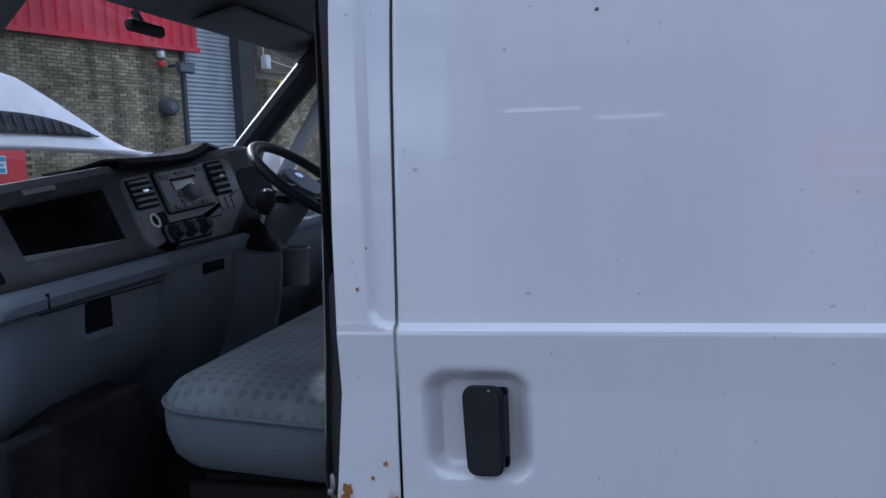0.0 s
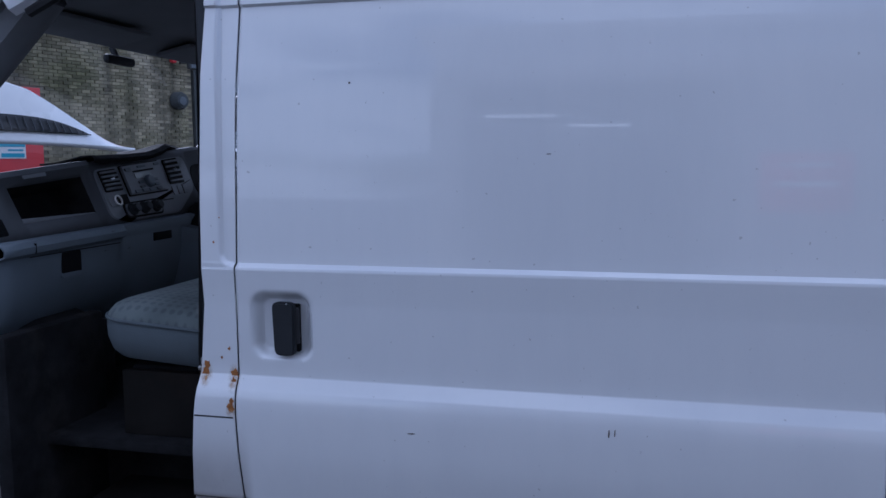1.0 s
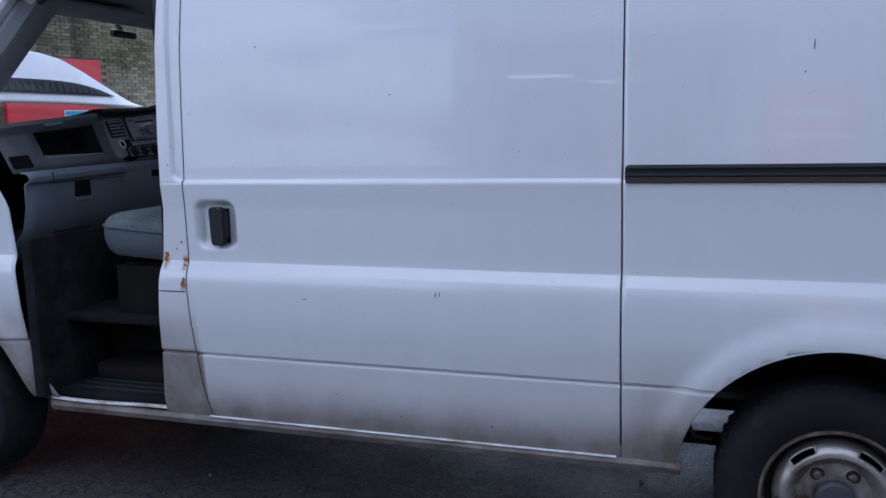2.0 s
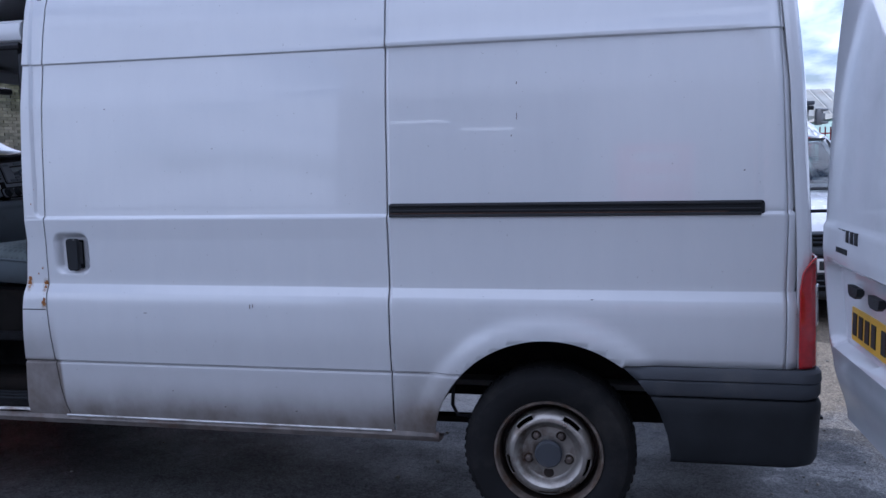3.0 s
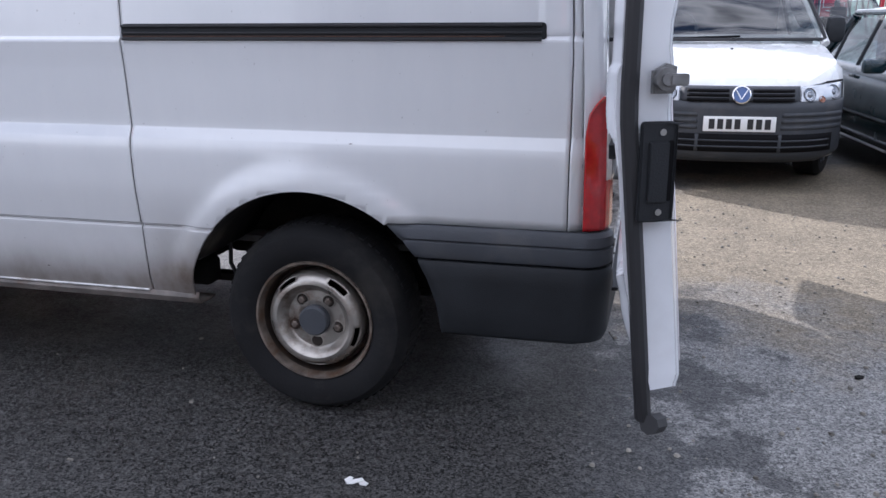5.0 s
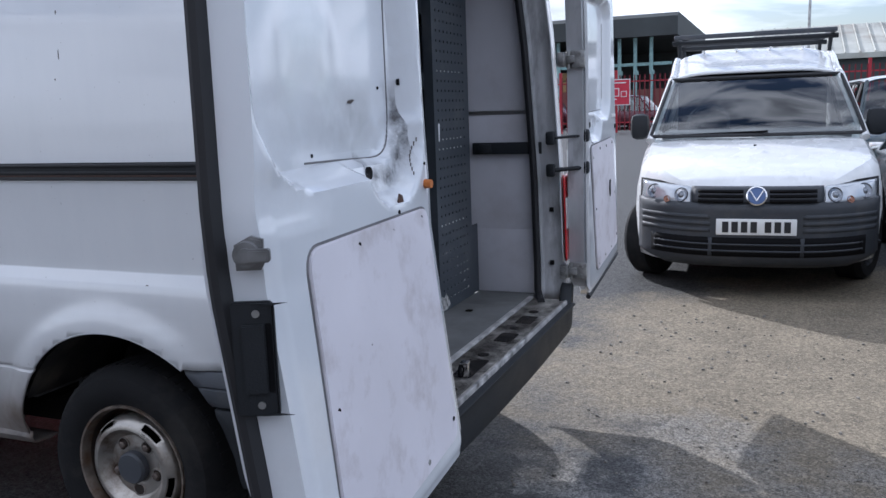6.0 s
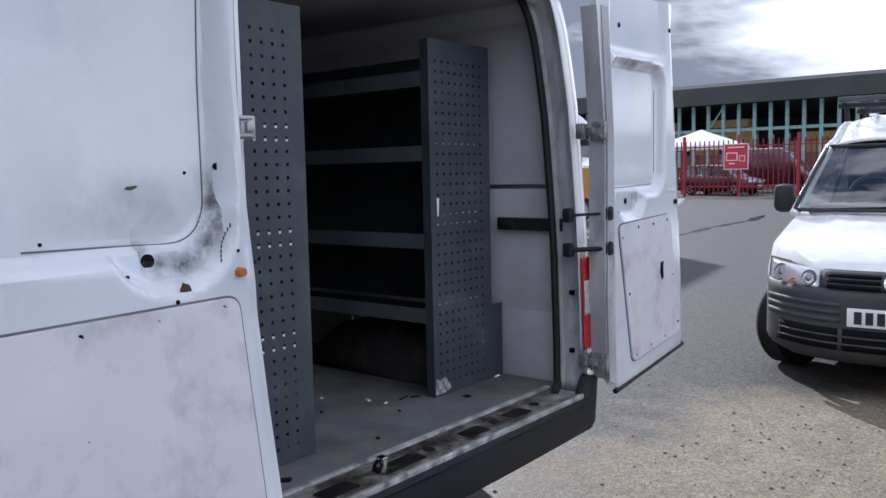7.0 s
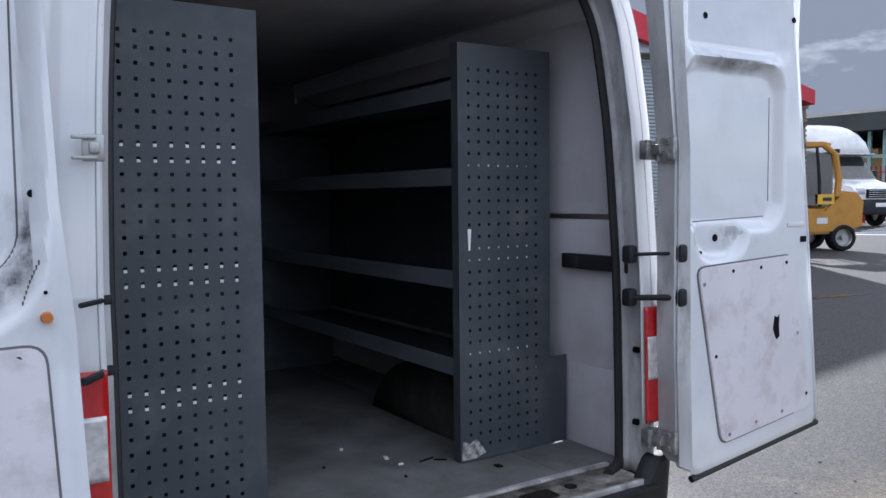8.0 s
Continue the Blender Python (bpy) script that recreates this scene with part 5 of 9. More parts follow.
prism(bm, rounded(-0.008, 0.166, 0.030, 0.188, 0.005), 0.014, EDGE @ Matrix.Translation((0, 0, 0.022)), 0.003)
part("door_catch", bm, CATCH, nd, "dull steel door catch")
bm = bmesh.new()
prism(bm, rounded(0.545, 0.827, 1.065, 0.937, 0.01), 0.006, Matrix.Translation((2.752, 0, 0)) @ YZ, 0.0015)
plate = part("number_plate", bm, PLATE_YELLOW, nd, "yellow rear number plate")
for k in range(7):
    y = 1.025 - 0.066 * k - (0.03 if k > 3 else 0)
    part("plate_bar", bbox((2.7505, y, 0.882), (0.003, 0.042, 0.072), 0.0), PLATE_INK, plate)
for y in (0.66, 0.87):
    bm = bmesh.new()
    prism(bm, [(y - 0.052, 1.030), (y + 0.052, 1.030), (y + 0.046, 1.006), (y + 0.028, 0.996), (y - 0.028, 0.996), (y - 0.046, 1.006)], 0.024, Matrix.Translation((2.698, 0, 0)) @ YZ, 0.006)
    part("plate_lamp", bm, BLACK_PLASTIC, nd)
for k, (y0, y1, z0, z1) in enumerate(((0.79, 1.11, 1.162, 1.200), (0.90, 1.11, 1.122, 1.140))):
    bm = boxes(*[((2.690, lerp(y0, y1, (i + 0.5) / 7), (z0 + z1) / 2), (0.006, (y1 - y0) / 9, z1 - z0), 0.001) for i in range(7)]) if k == 0 else bbox((2.688, (y0 + y1) / 2, (z0 + z1) / 2), (0.005, y1 - y0, z1 - z0), 0.001)
    part("badge_bar", bm, BLACK_PLASTIC, nd)




def hinge(y_body, y_door, z, far):
    s = 1 if far else -1
    face_y = y_door - s * 0.012
    bm = boxes(((2.668, y_body, z), (0.036, 0.052, 0.064), 0.006), ((2.705, (y_body + face_y) / 2, z), (0.040, abs(face_y - y_body) + 0.022, 0.034), 0.006), ((2.738, face_y, z), (0.062, 0.020, 0.078), 0.005))
    for zz in (-0.022, 0.022):
        cyl(bm, (2.744, face_y - s * 0.009, z + zz), (2.744, face_y - s * 0.016, z + zz), 0.009, seg=6)
    h = part("door_hinge", bm, HINGE, fd if far else nd, "dull steel hinge")
    bm = bmesh.new()
    cyl(bm, (2.694, y_body + s * 0.02, z - 0.038), (2.694, y_body + s * 0.02, z + 0.038), 0.011, seg=14)
    part("hinge_pin", bm, STEEL, h)


hinge(3.000, fyh(1.605), 1.605, True)
hinge(3.015, fyh(0.640), 0.640, True)
for z in (1.57, 0.632):
    bm = boxes(((2.682, 1.288, z), (0.02, 0.045, 0.058), 0.004), ((2.694, 1.268, z + 0.022), (0.02, 0.05, 0.008), 0.002), ((2.694, 1.268, z - 0.022), (0.02, 0.05, 0.008), 0.002), ((2.694, 1.288, z), (0.016, 0.022, 0.026), 0.004))
    part("door_hinge", bm, STEEL, nd, "dull steel hinge")
for far in (0, 1):
    for z, r in ((1.26, 0.006), (1.115, 0.010)) if far else ((1.235, 0.006), (1.075, 0.009)):
        ya, yb = (2.965, 3.045) if far else (1.31, 1.24)
        bm = bmesh.new()
        tube(bm, [(2.63, ya, z), (2.70, (ya + yb) / 2, z + 0.004), (2.755, yb, z + 0.006)], r, 8)
        arm = part("check_arm", bm, BLACK_PLASTIC, fd if far else nd, "black door check strap")
        part("check_block", bbox((2.62, ya, z), (0.04, 0.04, 0.06), 0.01) if far else bbox((2.63, ya, z), (0.03, 0.03, 0.02), 0.004), BLACK_PLASTIC, arm)
        if far:
            part("check_block", bbox((2.762, yb + 0.01, z + 0.006), (0.03, 0.04, 0.06), 0.012), BLACK_PLASTIC, arm)
for z in (0.93, 0.68):
    bm = bmesh.new()
    cyl(bm, (2.60, 3.01, z), (2.618, 3.012, z), 0.011, seg=14)
    part("frame_buffer", bm, BLACK, van)
# far door details
for y, z, r in ((3.252, 1.309, 0.013), (3.165, 1.262, 0.006), (3.19, 2.05, 0.011), (3.63, 2.075, 0.010)):
    p = f_in(y, z)
    bm = bmesh.new()
    cyl(bm, p + Vector((-0.004, 0, 0)), p + Vector((0.002, 0, 0)), r, seg=16)
    part("drain_hole", bm, BLACK, fd)
bm = bmesh.new()
prism(bm, [(3.535, 1.020), (3.552, 1.012), (3.560, 1.022), (3.558, 0.985), (3.562, 0.945), (3.548, 0.935), (3.540, 0.945), (3.527, 0.975)], 0.003, Matrix.Translation((2.7752, 0, 0)) @ YZ)
part("board_tear", bm, BLACK, fd)
part("edge_slot", boxes(((2.772, 3.705, 1.29), (0.004, 0.035, 0.022), 0.002)), BLACK, fd)
part("edge_label", boxes(((2.771, 3.66, 1.345), (0.003, 0.10, 0.016), 0.001)), SIGN_WHITE, fd)
bm = bmesh.new()
tube(bm, [f_in(3.545, z, 0.0) for z in np.linspace(1.43, 1.80, 10)], 0.0018, 6)
part("pressed_line", bm, GAP_DARK, fd)
bm = bmesh.new()
tube(bm, [f_in(y, 1.365 + 0.03 * (y - 3.1), 0.0) for y in np.linspace(3.14, 3.52, 10)], 0.0018, 6)
part("pressed_line", bm, GAP_DARK, fd)
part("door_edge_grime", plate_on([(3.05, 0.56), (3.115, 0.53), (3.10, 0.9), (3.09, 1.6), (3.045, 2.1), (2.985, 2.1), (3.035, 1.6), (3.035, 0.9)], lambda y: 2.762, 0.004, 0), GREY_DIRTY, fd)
bm = bmesh.new()
tube(bm, [(2.755, y, lerp(0.497, 0.585, (y - 3.11) / 0.73)) for y in np.linspace(3.12, 3.83, 12)], 0.012, 8)
part("edge_seal", bm, RUBBER, fd)


# rubbed-in grease and dirt on the bare metal round the catch hollows
def film(name, fn, y0, y1, z0, z1, material, parent, lift=0.0012):
    bm = bmesh.new()
    sheet(bm, 24, 24, lambda u, v: tuple(fn(lerp(y0, y1, u), lerp(z0, z1, v), lift)))
    ob = part(name, bm, material, parent)
    ob.visible_shadow = False
    return ob


film("grease_film", n_in, 0.945, 1.155, 1.212, 1.48, smear_mat("grease_smear", (2.78, 1.025, 1.395), (1.0, 0.165, 0.185), (0.10, 0.095, 0.10), 0.95, 20, 0.55), nd, 0.002)
film("smear_film", n_in, 0.62, 1.12, 1.32, 1.60, smear_mat("dust_smear", (2.78, 0.92, 1.38), (1.0, 0.24, 0.12), (0.34, 0.33, 0.32), 0.25, 9), nd, 0.001)
film("grease_film", f_in, 3.14, 3.46, 1.22, 1.42, smear_mat("grease_smear_far", (2.75, 3.34, 1.31), (1.0, 0.13, 0.06), (0.20, 0.20, 0.22), 0.5, 14), fd)
# darker band along the top of the far door's window recess
film("smear_film", f_in, 3.10, 3.60, 1.86, 1.98, smear_mat("dark_band_far", (2.75, 3.34, 1.91), (1.0, 0.24, 0.05), (0.20, 0.19, 0.18), 0.75, 12), fd, 0.001)
# rolled lip round the rear wheel arch
bm = bmesh.new()
tube(bm, [(HUB[0] + (ARCH + 0.003) * math.cos(a), side_y(HUB[0] + (ARCH + 0.003) * math.cos(a), HUB[1] + (ARCH + 0.003) * math.sin(a)) + 0.002, HUB[1] + (ARCH + 0.003) * math.sin(a)) for a in np.linspace(0.94, 3.05, 48)], 0.0045, 8)
part("arch_lip", bm, PAINT, van)

# rusty stain round each bloom on the pillar
for cx, cz, rx, rz in ((-0.445, 0.962, 0.020, 0.035), (-0.368, 0.955, 0.016, 0.040), (-0.370, 0.878, 0.015, 0.026)):
    bm = bmesh.new()
    sheet(bm, 6, 8, lambda u, v: (cx + rx * (2 * u - 1), side_y(cx, cz + rz * (2 * v - 1)) - 0.0026, cz + rz * (2 * v - 1)))
    st = part("rust_stain", bm, smear_mat("rust_stain", (cx, 1.15, cz), (rx, 1.0, rz), (0.50, 0.27, 0.08), 0.85, 60), b_pillar)
    st.visible_shadow = False

# black grime trodden over the load sill, dirt on the far door's hinge edge
film("sill_grime", lambda x, y, l_: (x, y, 0.5104 + l_), 2.53, 2.676, 1.30, 2.95, smear_mat("trodden_grime", (2.60, YC, 0.51), (0.5, 1.2, 1.0), (0.028, 0.022, 0.018), 1.0, 11), sillp, 0.0034)
bm = bmesh.new()
sheet(bm, 4, 30, lambda u, v: (lerp(2.684, 2.756, u), fyh(lerp(0.56, 2.10, v)) - 0.0025, lerp(0.56, 2.10, v)))
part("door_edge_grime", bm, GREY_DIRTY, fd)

# bright worn lip along the sill, pale rusty seam under the cab opening
bm = bmesh.new()
tube(bm, [(x, 1.1905, 0.3895) for x in np.linspace(-0.33, 1.12, 10)], 0.0045, 6)
part("sill_lip", bm, mat("bare_sill_lip", (0.62, 0.61, 0.60), 0.35, metal=0.3, var=0.25, scale=14, dirt=(0.16, 0.10, 0.06), dirt_amount=0.8, dirt_scale=9), van)
bm = bmesh.new()
tube(bm, [(x, 1.195, 0.402 + 0.004 * math.sin(9 * x)) for x in np.linspace(-1.04, -0.51, 14)], 0.011, 8, flat=0.6)
part("sill_lip", bm, mat("flaking_white_seam", (0.58, 0.56, 0.53), 0.6, var=0.25, scale=18, dirt=(0.20, 0.09, 0.03), dirt_amount=1.0, dirt_scale=14), van, "flaking white seam with rust")
# unseen block added under the cab to stop red reflections on the ground
part("undertray_light_stop", bbox((-1.35, YC, 0.37), (1.3, 1.50, 0.10), 0.02), DARK_STEEL, van)

# ---- load space ----
floor_ob = part("cargo_floor", bbox((1.05, YC, 0.508), (2.95, 1.26, 0.024), 0.002), FLOOR_BOARD, van, "worn grey load floor with dust and litter")
for c, s_ in (((0.45, 1.37, 0.508), (1.7, 0.268, 0.024)), ((0.45, 2.90, 0.508), (1.7, 0.268, 0.024)), ((2.355, 1.37, 0.508), (0.33, 0.268, 0.024)), ((2.355, 2.905, 0.508), (0.33, 0.276, 0.024))):
    part("floor_board", bbox(c, s_, 0.002), FLOOR_BOARD, floor_ob)
lining = part("wall_lining", bbox((1.10, 3.040, 1.74), (2.85, 0.012, 0.70), 0.002), WALL_LINING, van, "pale grey lining panel")
for c, s_ in (((1.10, 3.045, 1.10), (2.85, 0.012, 0.54)), ((0.45, 3.045, 0.675), (1.6, 0.012, 0.31)), ((2.36, 3.045, 0.675), (0.32, 0.012, 0.31))):
    part("lining_panel", bbox(c, s_, 0.002), WALL_LINING, lining)
part("wall_lining", bbox((1.10, 1.252, 1.45), (2.85, 0.012, 1.22), 0.002), WALL_LINING, van)
part("load_ceiling", bbox((1.10, YC, 2.19), (2.85, 1.72, 0.015), 0.002), WALL_LINING, van)
bm = boxes(((2.395, 3.025, 1.215), (0.34, 0.03, 0.055), 0.004), ((2.29, 3.01, 1.215), (0.06, 0.02, 0.04), 0.004))
part("wall_rail", bm, BLACK_PLASTIC, van, "black lashing rail")


def perforated(y0, y1, z0, z1, x, cols, rows, ya, za, pitch_y, pitch_z, hole=0.0105, skip=()):
    """A sheet-steel end panel with square holes punched through."""
    bm = bmesh.new()
    ys, zs = [y0], [z0]
    for c in range(cols):
        ys += [ya + c * pitch_y - hole / 2, ya + c * pitch_y + hole / 2]
    for r in range(rows):
        zs += [za + r * pitch_z - hole / 2, za + r * pitch_z + hole / 2]
    ys.append(y1)
    zs.append(z1)
    vs = [[bm.verts.new((x, y, z)) for z in zs] for y in ys]
    for i in range(len(ys) - 1):
        for j in range(len(zs) - 1):
            if i % 2 == 1 and j % 2 == 1 and (j // 2) not in skip:
                continue
            bm.faces.new((vs[i][j], vs[i + 1][j], vs[i + 1][j + 1], vs[i][j + 1]))
    return bm


def rack(name, x_end, y0, y1, front_is_low_y, shelf_z, label):
    r = thing(name, label, "shelving", (1.2, (y0 + y1) / 2, 0.52))
    n_rows = 33
    pitch = 0.0413
    ya = (y0 + 0.045) if front_is_low_y else (y1 - 0.075 - 7 * 0.0425)
    end = part("end_panel", perforated(y0, y1, 0.523, 1.985, x_end, 8, n_rows, ya, 0.575, 0.0425, pitch), RACK_GREY, r, "perforated dark grey steel end panel", thick=0.002, smooth=False)
    part("end_panel", bbox((x_end - 1.9, (y0 + y1) / 2, 1.25), (0.003, y1 - y0, 1.46), 0), RACK_GREY, r)
    yf = y0 if front_is_low_y else y1
    s = 1 if front_is_low_y else -1
    part("front_flange", bbox((x_end - 0.02, yf + s * 0.0015, 1.254), (0.04, 0.003, 1.46), 0), RACK_GREY, r)
    part("back_panel", bbox((x_end - 0.95, (y1 if front_is_low_y else y0) - s * 0.004, 1.415), (1.9, 0.003, 1.13), 0), RACK_GREY, r)
    for z in shelf_z:
        deep = 0.16 if z < 0.82 and not front_is_low_y else y1 - y0 - 0.012
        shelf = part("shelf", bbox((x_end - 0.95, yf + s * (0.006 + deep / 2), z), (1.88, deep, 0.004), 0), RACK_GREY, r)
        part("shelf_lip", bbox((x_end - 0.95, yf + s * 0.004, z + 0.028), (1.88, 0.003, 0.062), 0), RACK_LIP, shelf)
    return r, end, ya, pitch


far_rack, far_end, fya, pitch = rack("shelving_rack", 2.235, 2.535, 2.945, True, (0.83, 1.14, 1.50, 1.80), "dark grey perforated steel shelving, empty, far wall")
_, near_end, nya, pitch = rack("shelving_rack", 2.33, 1.25, 1.79, False, (0.60, 0.92, 1.24, 1.58), "dark grey perforated steel shelving, empty, door side")
# pale plugs stand in for light that shows through these hole rows
HOLE_LIGHT = mat("pale_hole_light", (0.72, 0.72, 0.70), 0.4, metal=0.1, var=0.15)
for zrow in (8, 9, 16, 17, 24, 25):
    for c in range(8):
        part("hole_light_plug", bbox((2.3295, nya + c * 0.0425, 0.575 + (zrow - 0.0) * pitch - 0.006), (0.005, 0.009, 0.008), 0), HOLE_LIGHT, near_end, smooth=False)
    if zrow in (8, 16, 17, 24):
        for c in range(7):
            part("hole_light_plug", bbox((2.2345, fya + c * 0.0425, 0.575 + zrow * pitch), (0.005, 0.004, 0.007), 0), HOLE_LIGHT, far_end, smooth=False)
part("toe_panel", bbox((2.232, 2.985, 0.69), (0.004, 0.085, 0.33), 0.0), RACK_GREY, far_rack)
bm = bmesh.new()
prism(bm, [(2.54, 0.53), (2.60, 0.53), (2.645, 0.545), (2.62, 0.58), (2.60, 0.60), (2.575, 0.585), (2.545, 0.60)], 0.0012, Matrix.Translation((2.2365, 0, 0)) @ YZ)
part("bare_patch", bm, mat("flaked_paint", (0.36, 0.35, 0.33), 0.7, var=0.6, scale=60, dirt=(0.05, 0.05, 0.05), dirt_amount=1.0, dirt_scale=70), far_end, "scraped paint at the foot")
bm = bmesh.new()
prism(bm, [(2.575, 1.27), (2.582, 1.27), (2.587, 1.345), (2.572, 1.345)], 0.001, Matrix.Translation((2.2365, 0, 0)) @ YZ)
part("scratch", bm, SCRATCH, far_end)
# litter on the load floor
rl = random.Random(7)
for x, y, w, d, m_, lab in ((2.03, 2.35, 0.03, 0.014, SIGN_WHITE, "scrap of white paper on the van floor"), (1.85, 2.26, 0.02, 0.012, SIGN_WHITE, "scrap of white paper on the van floor"), (2.13, 2.46, 0.004, 0.07, BLACK, "dark cable offcut on the van floor"), (2.16, 2.50, 0.004, 0.045, BLACK, "dark cable offcut on the van floor"),
                          (2.33, 2.63, 0.03, 0.02, DARK_STEEL, "dark debris on the van floor"), (2.24, 2.31, 0.012, 0.008, DARK_STEEL, "dark debris on the van floor"), (2.40, 2.02, 0.02, 0.012, DARK_STEEL, "dark debris on the van floor"), (2.12, 2.36, 0.008, 0.02, SIGN_WHITE, "scrap of white paper on the van floor"),
                          (2.44, 1.56, 0.03, 0.05, DARK_STEEL, "dark debris on the van floor"), (2.0, 2.12, 0.01, 0.008, DARK_STEEL, "dark debris on the van floor")):
    bm = bmesh.new()
    prism(bm, [(-w / 2, -d / 2), (w * 0.4, -d * 0.55), (w / 2, d * 0.4), (-w * 0.3, d / 2)], 0.006, pose(x, y, 0.5205, 0, 0, rl.uniform(-40, 40)), 0.001)
    tagged(part("floor_debris", bm, m_, None, smooth=False), lab, "debris", "litter in the van")

# ---- cab ----
def face(y, z, lift=0.0):
    """A point on the sloping dash face: leans back towards the screen, lifted along its normal."""
    return Vector((-1.235 + 0.42 * (1.47 - z) + 0.92 * lift, y, z + (0.02 + 0.07 * min(1, max(0, (z - 1.28) / 0.2))) * (y - 1.9) + 0.39 * lift))


def face_plate(outline, lift, depth, material, name, parent, lab="", bevel=0.003):
    """A tile or hollow set on the dash face, outline in y and z."""
    bm = bmesh.new()
    prism(bm, outline, depth, None, bevel)
    for v in bm.verts:
        v.co = face(v.co.x, v.co.y, lift + v.co.z)
    return part(name, bm, material, parent, lab)


def tile(y0, y1, z0, z1, r, lift, depth, material, name, parent, lab="", bevel=0.003):
    return face_plate(rounded(y0, z0, y1, z1, r), lift, depth, material, name, parent, lab, bevel)


TRAY = (1.412, 1.752, 1.332, 1.462)
YS = sorted(set([1.225, 1.30, 1.36, 3.03, TRAY[0], TRAY[1], 1.776, 1.79, 1.80, 1.82, 2.36, 2.38, 2.40, 2.42] + [round(1.45 + 0.06 * k, 3) for k in range(26)]))


def strip(prof, skip=None):
    bm = bmesh.new()
    rows = [[bm.verts.new(prof(y, k)) for k in range(prof(y, -1))] for y in YS]
    for i in range(len(YS) - 1):
        for k in range(len(rows[0]) - 1):
            if skip and skip((YS[i] + YS[i + 1]) / 2, k):
                continue
            bm.faces.new((rows[i][k], rows[i + 1][k], rows[i + 1][k + 1], rows[i][k + 1]))
    return bm


def upper(y, k):
    con = step(1.776, 1.80, y) * step(2.42, 2.38, y)
    pad = step(1.80, 1.776, y)
    pts = [face(y, 1.280, 0.012 * con), face(y, TRAY[2], 0.012 * con), face(y, TRAY[3], 0.012 * con), face(y, 1.474, 0.012 * con + 0.010 * pad), face(y, 1.488, 0.004 + 0.026 * pad), face(y, 1.502, -0.004 + 0.030 * pad), face(y, 1.512, -0.03 + 0.02 * pad), face(y, 1.515, -0.09), face(y, 1.49, -0.50)]
    for p in pts:  # the top falls away towards the driver's door
        p.z -= 0.20 * step(2.56, 2.80, y) * min(1, max(0, (p.z - 1.28) / 0.2))
    return len(pts) if k < 0 else pts[k]


dash = part("dashboard", strip(upper, lambda y, k: k == 1 and TRAY[0] < y < TRAY[1]), DASH_SHELL, van, "dark blue-grey plastic dashboard", thick=0.006)


def lower(y, k):
    led = step(1.80, 1.776, y)
    b = 0.10 * step(1.78, 1.90, y) * step(2.5, 2.3, y)
    tl = 0.02 * (y - 1.9)
    pts = [(-1.42 + 1.2 * b, 0.72), (-1.30 + 0.8 * b, 0.86), (-1.20 + 0.4 * b, 0.985), (-1.135, 1.06), (-1.112, 1.15), (-1.108, 1.236), (-1.109 + 0.008 * led, 1.243), (-1.106 + 0.022 * led, 1.250), (-1.106 + 0.024 * led, 1.266), (-1.108 + 0.014 * led, 1.279), (-1.125, 1.284)]
    if k < 0:
        return len(pts)
    return (pts[k][0], y, pts[k][1] + tl)


low_dash = part("lower_dash", strip(lower), DASH_GREY, dash, "blue-grey lower dash and glovebox", thick=0.006)
# open tray in front of the passenger seat; near-black puts its shade into colour
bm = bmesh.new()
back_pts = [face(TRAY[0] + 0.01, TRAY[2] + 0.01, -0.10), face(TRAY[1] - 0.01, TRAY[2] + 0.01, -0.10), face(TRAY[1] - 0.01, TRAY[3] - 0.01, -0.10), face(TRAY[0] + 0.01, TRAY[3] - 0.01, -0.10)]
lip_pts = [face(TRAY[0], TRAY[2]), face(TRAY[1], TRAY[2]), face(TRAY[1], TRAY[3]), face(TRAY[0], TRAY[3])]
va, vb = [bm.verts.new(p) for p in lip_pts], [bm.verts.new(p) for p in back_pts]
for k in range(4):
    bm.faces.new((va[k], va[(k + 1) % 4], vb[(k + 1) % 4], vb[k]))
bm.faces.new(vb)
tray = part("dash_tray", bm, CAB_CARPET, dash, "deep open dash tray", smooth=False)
part("tray_lip", bbox(tuple(face((TRAY[0] + TRAY[1]) / 2, TRAY[2] + 0.004, -0.004)), (0.012, TRAY[1] - TRAY[0], 0.014), 0.003), DASH_DARK, tray)
# flat black tile stands in for the shade of a second hollow
tile(1.235, 1.335, 1.300, 1.362, 0.008, -0.004, 0.010, BLACK, "side_pocket_shade", dash, "", 0.001)
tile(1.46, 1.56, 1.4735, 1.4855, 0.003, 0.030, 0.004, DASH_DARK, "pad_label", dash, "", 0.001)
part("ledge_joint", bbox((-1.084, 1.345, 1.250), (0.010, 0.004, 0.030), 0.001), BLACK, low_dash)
# glovebox handle; flat black plate stands in for its shaded recess
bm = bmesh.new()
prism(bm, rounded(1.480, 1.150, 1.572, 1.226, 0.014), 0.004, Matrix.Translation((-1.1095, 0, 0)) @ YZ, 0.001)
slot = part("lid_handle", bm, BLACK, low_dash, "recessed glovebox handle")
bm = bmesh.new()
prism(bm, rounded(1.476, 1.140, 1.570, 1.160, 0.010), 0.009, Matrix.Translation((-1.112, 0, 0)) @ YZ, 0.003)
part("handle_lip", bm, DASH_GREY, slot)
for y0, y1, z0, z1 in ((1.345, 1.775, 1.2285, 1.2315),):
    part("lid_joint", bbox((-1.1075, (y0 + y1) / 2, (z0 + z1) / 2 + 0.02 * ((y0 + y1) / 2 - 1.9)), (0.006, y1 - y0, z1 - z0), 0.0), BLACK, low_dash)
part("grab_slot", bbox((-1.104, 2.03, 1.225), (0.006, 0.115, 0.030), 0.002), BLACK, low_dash)
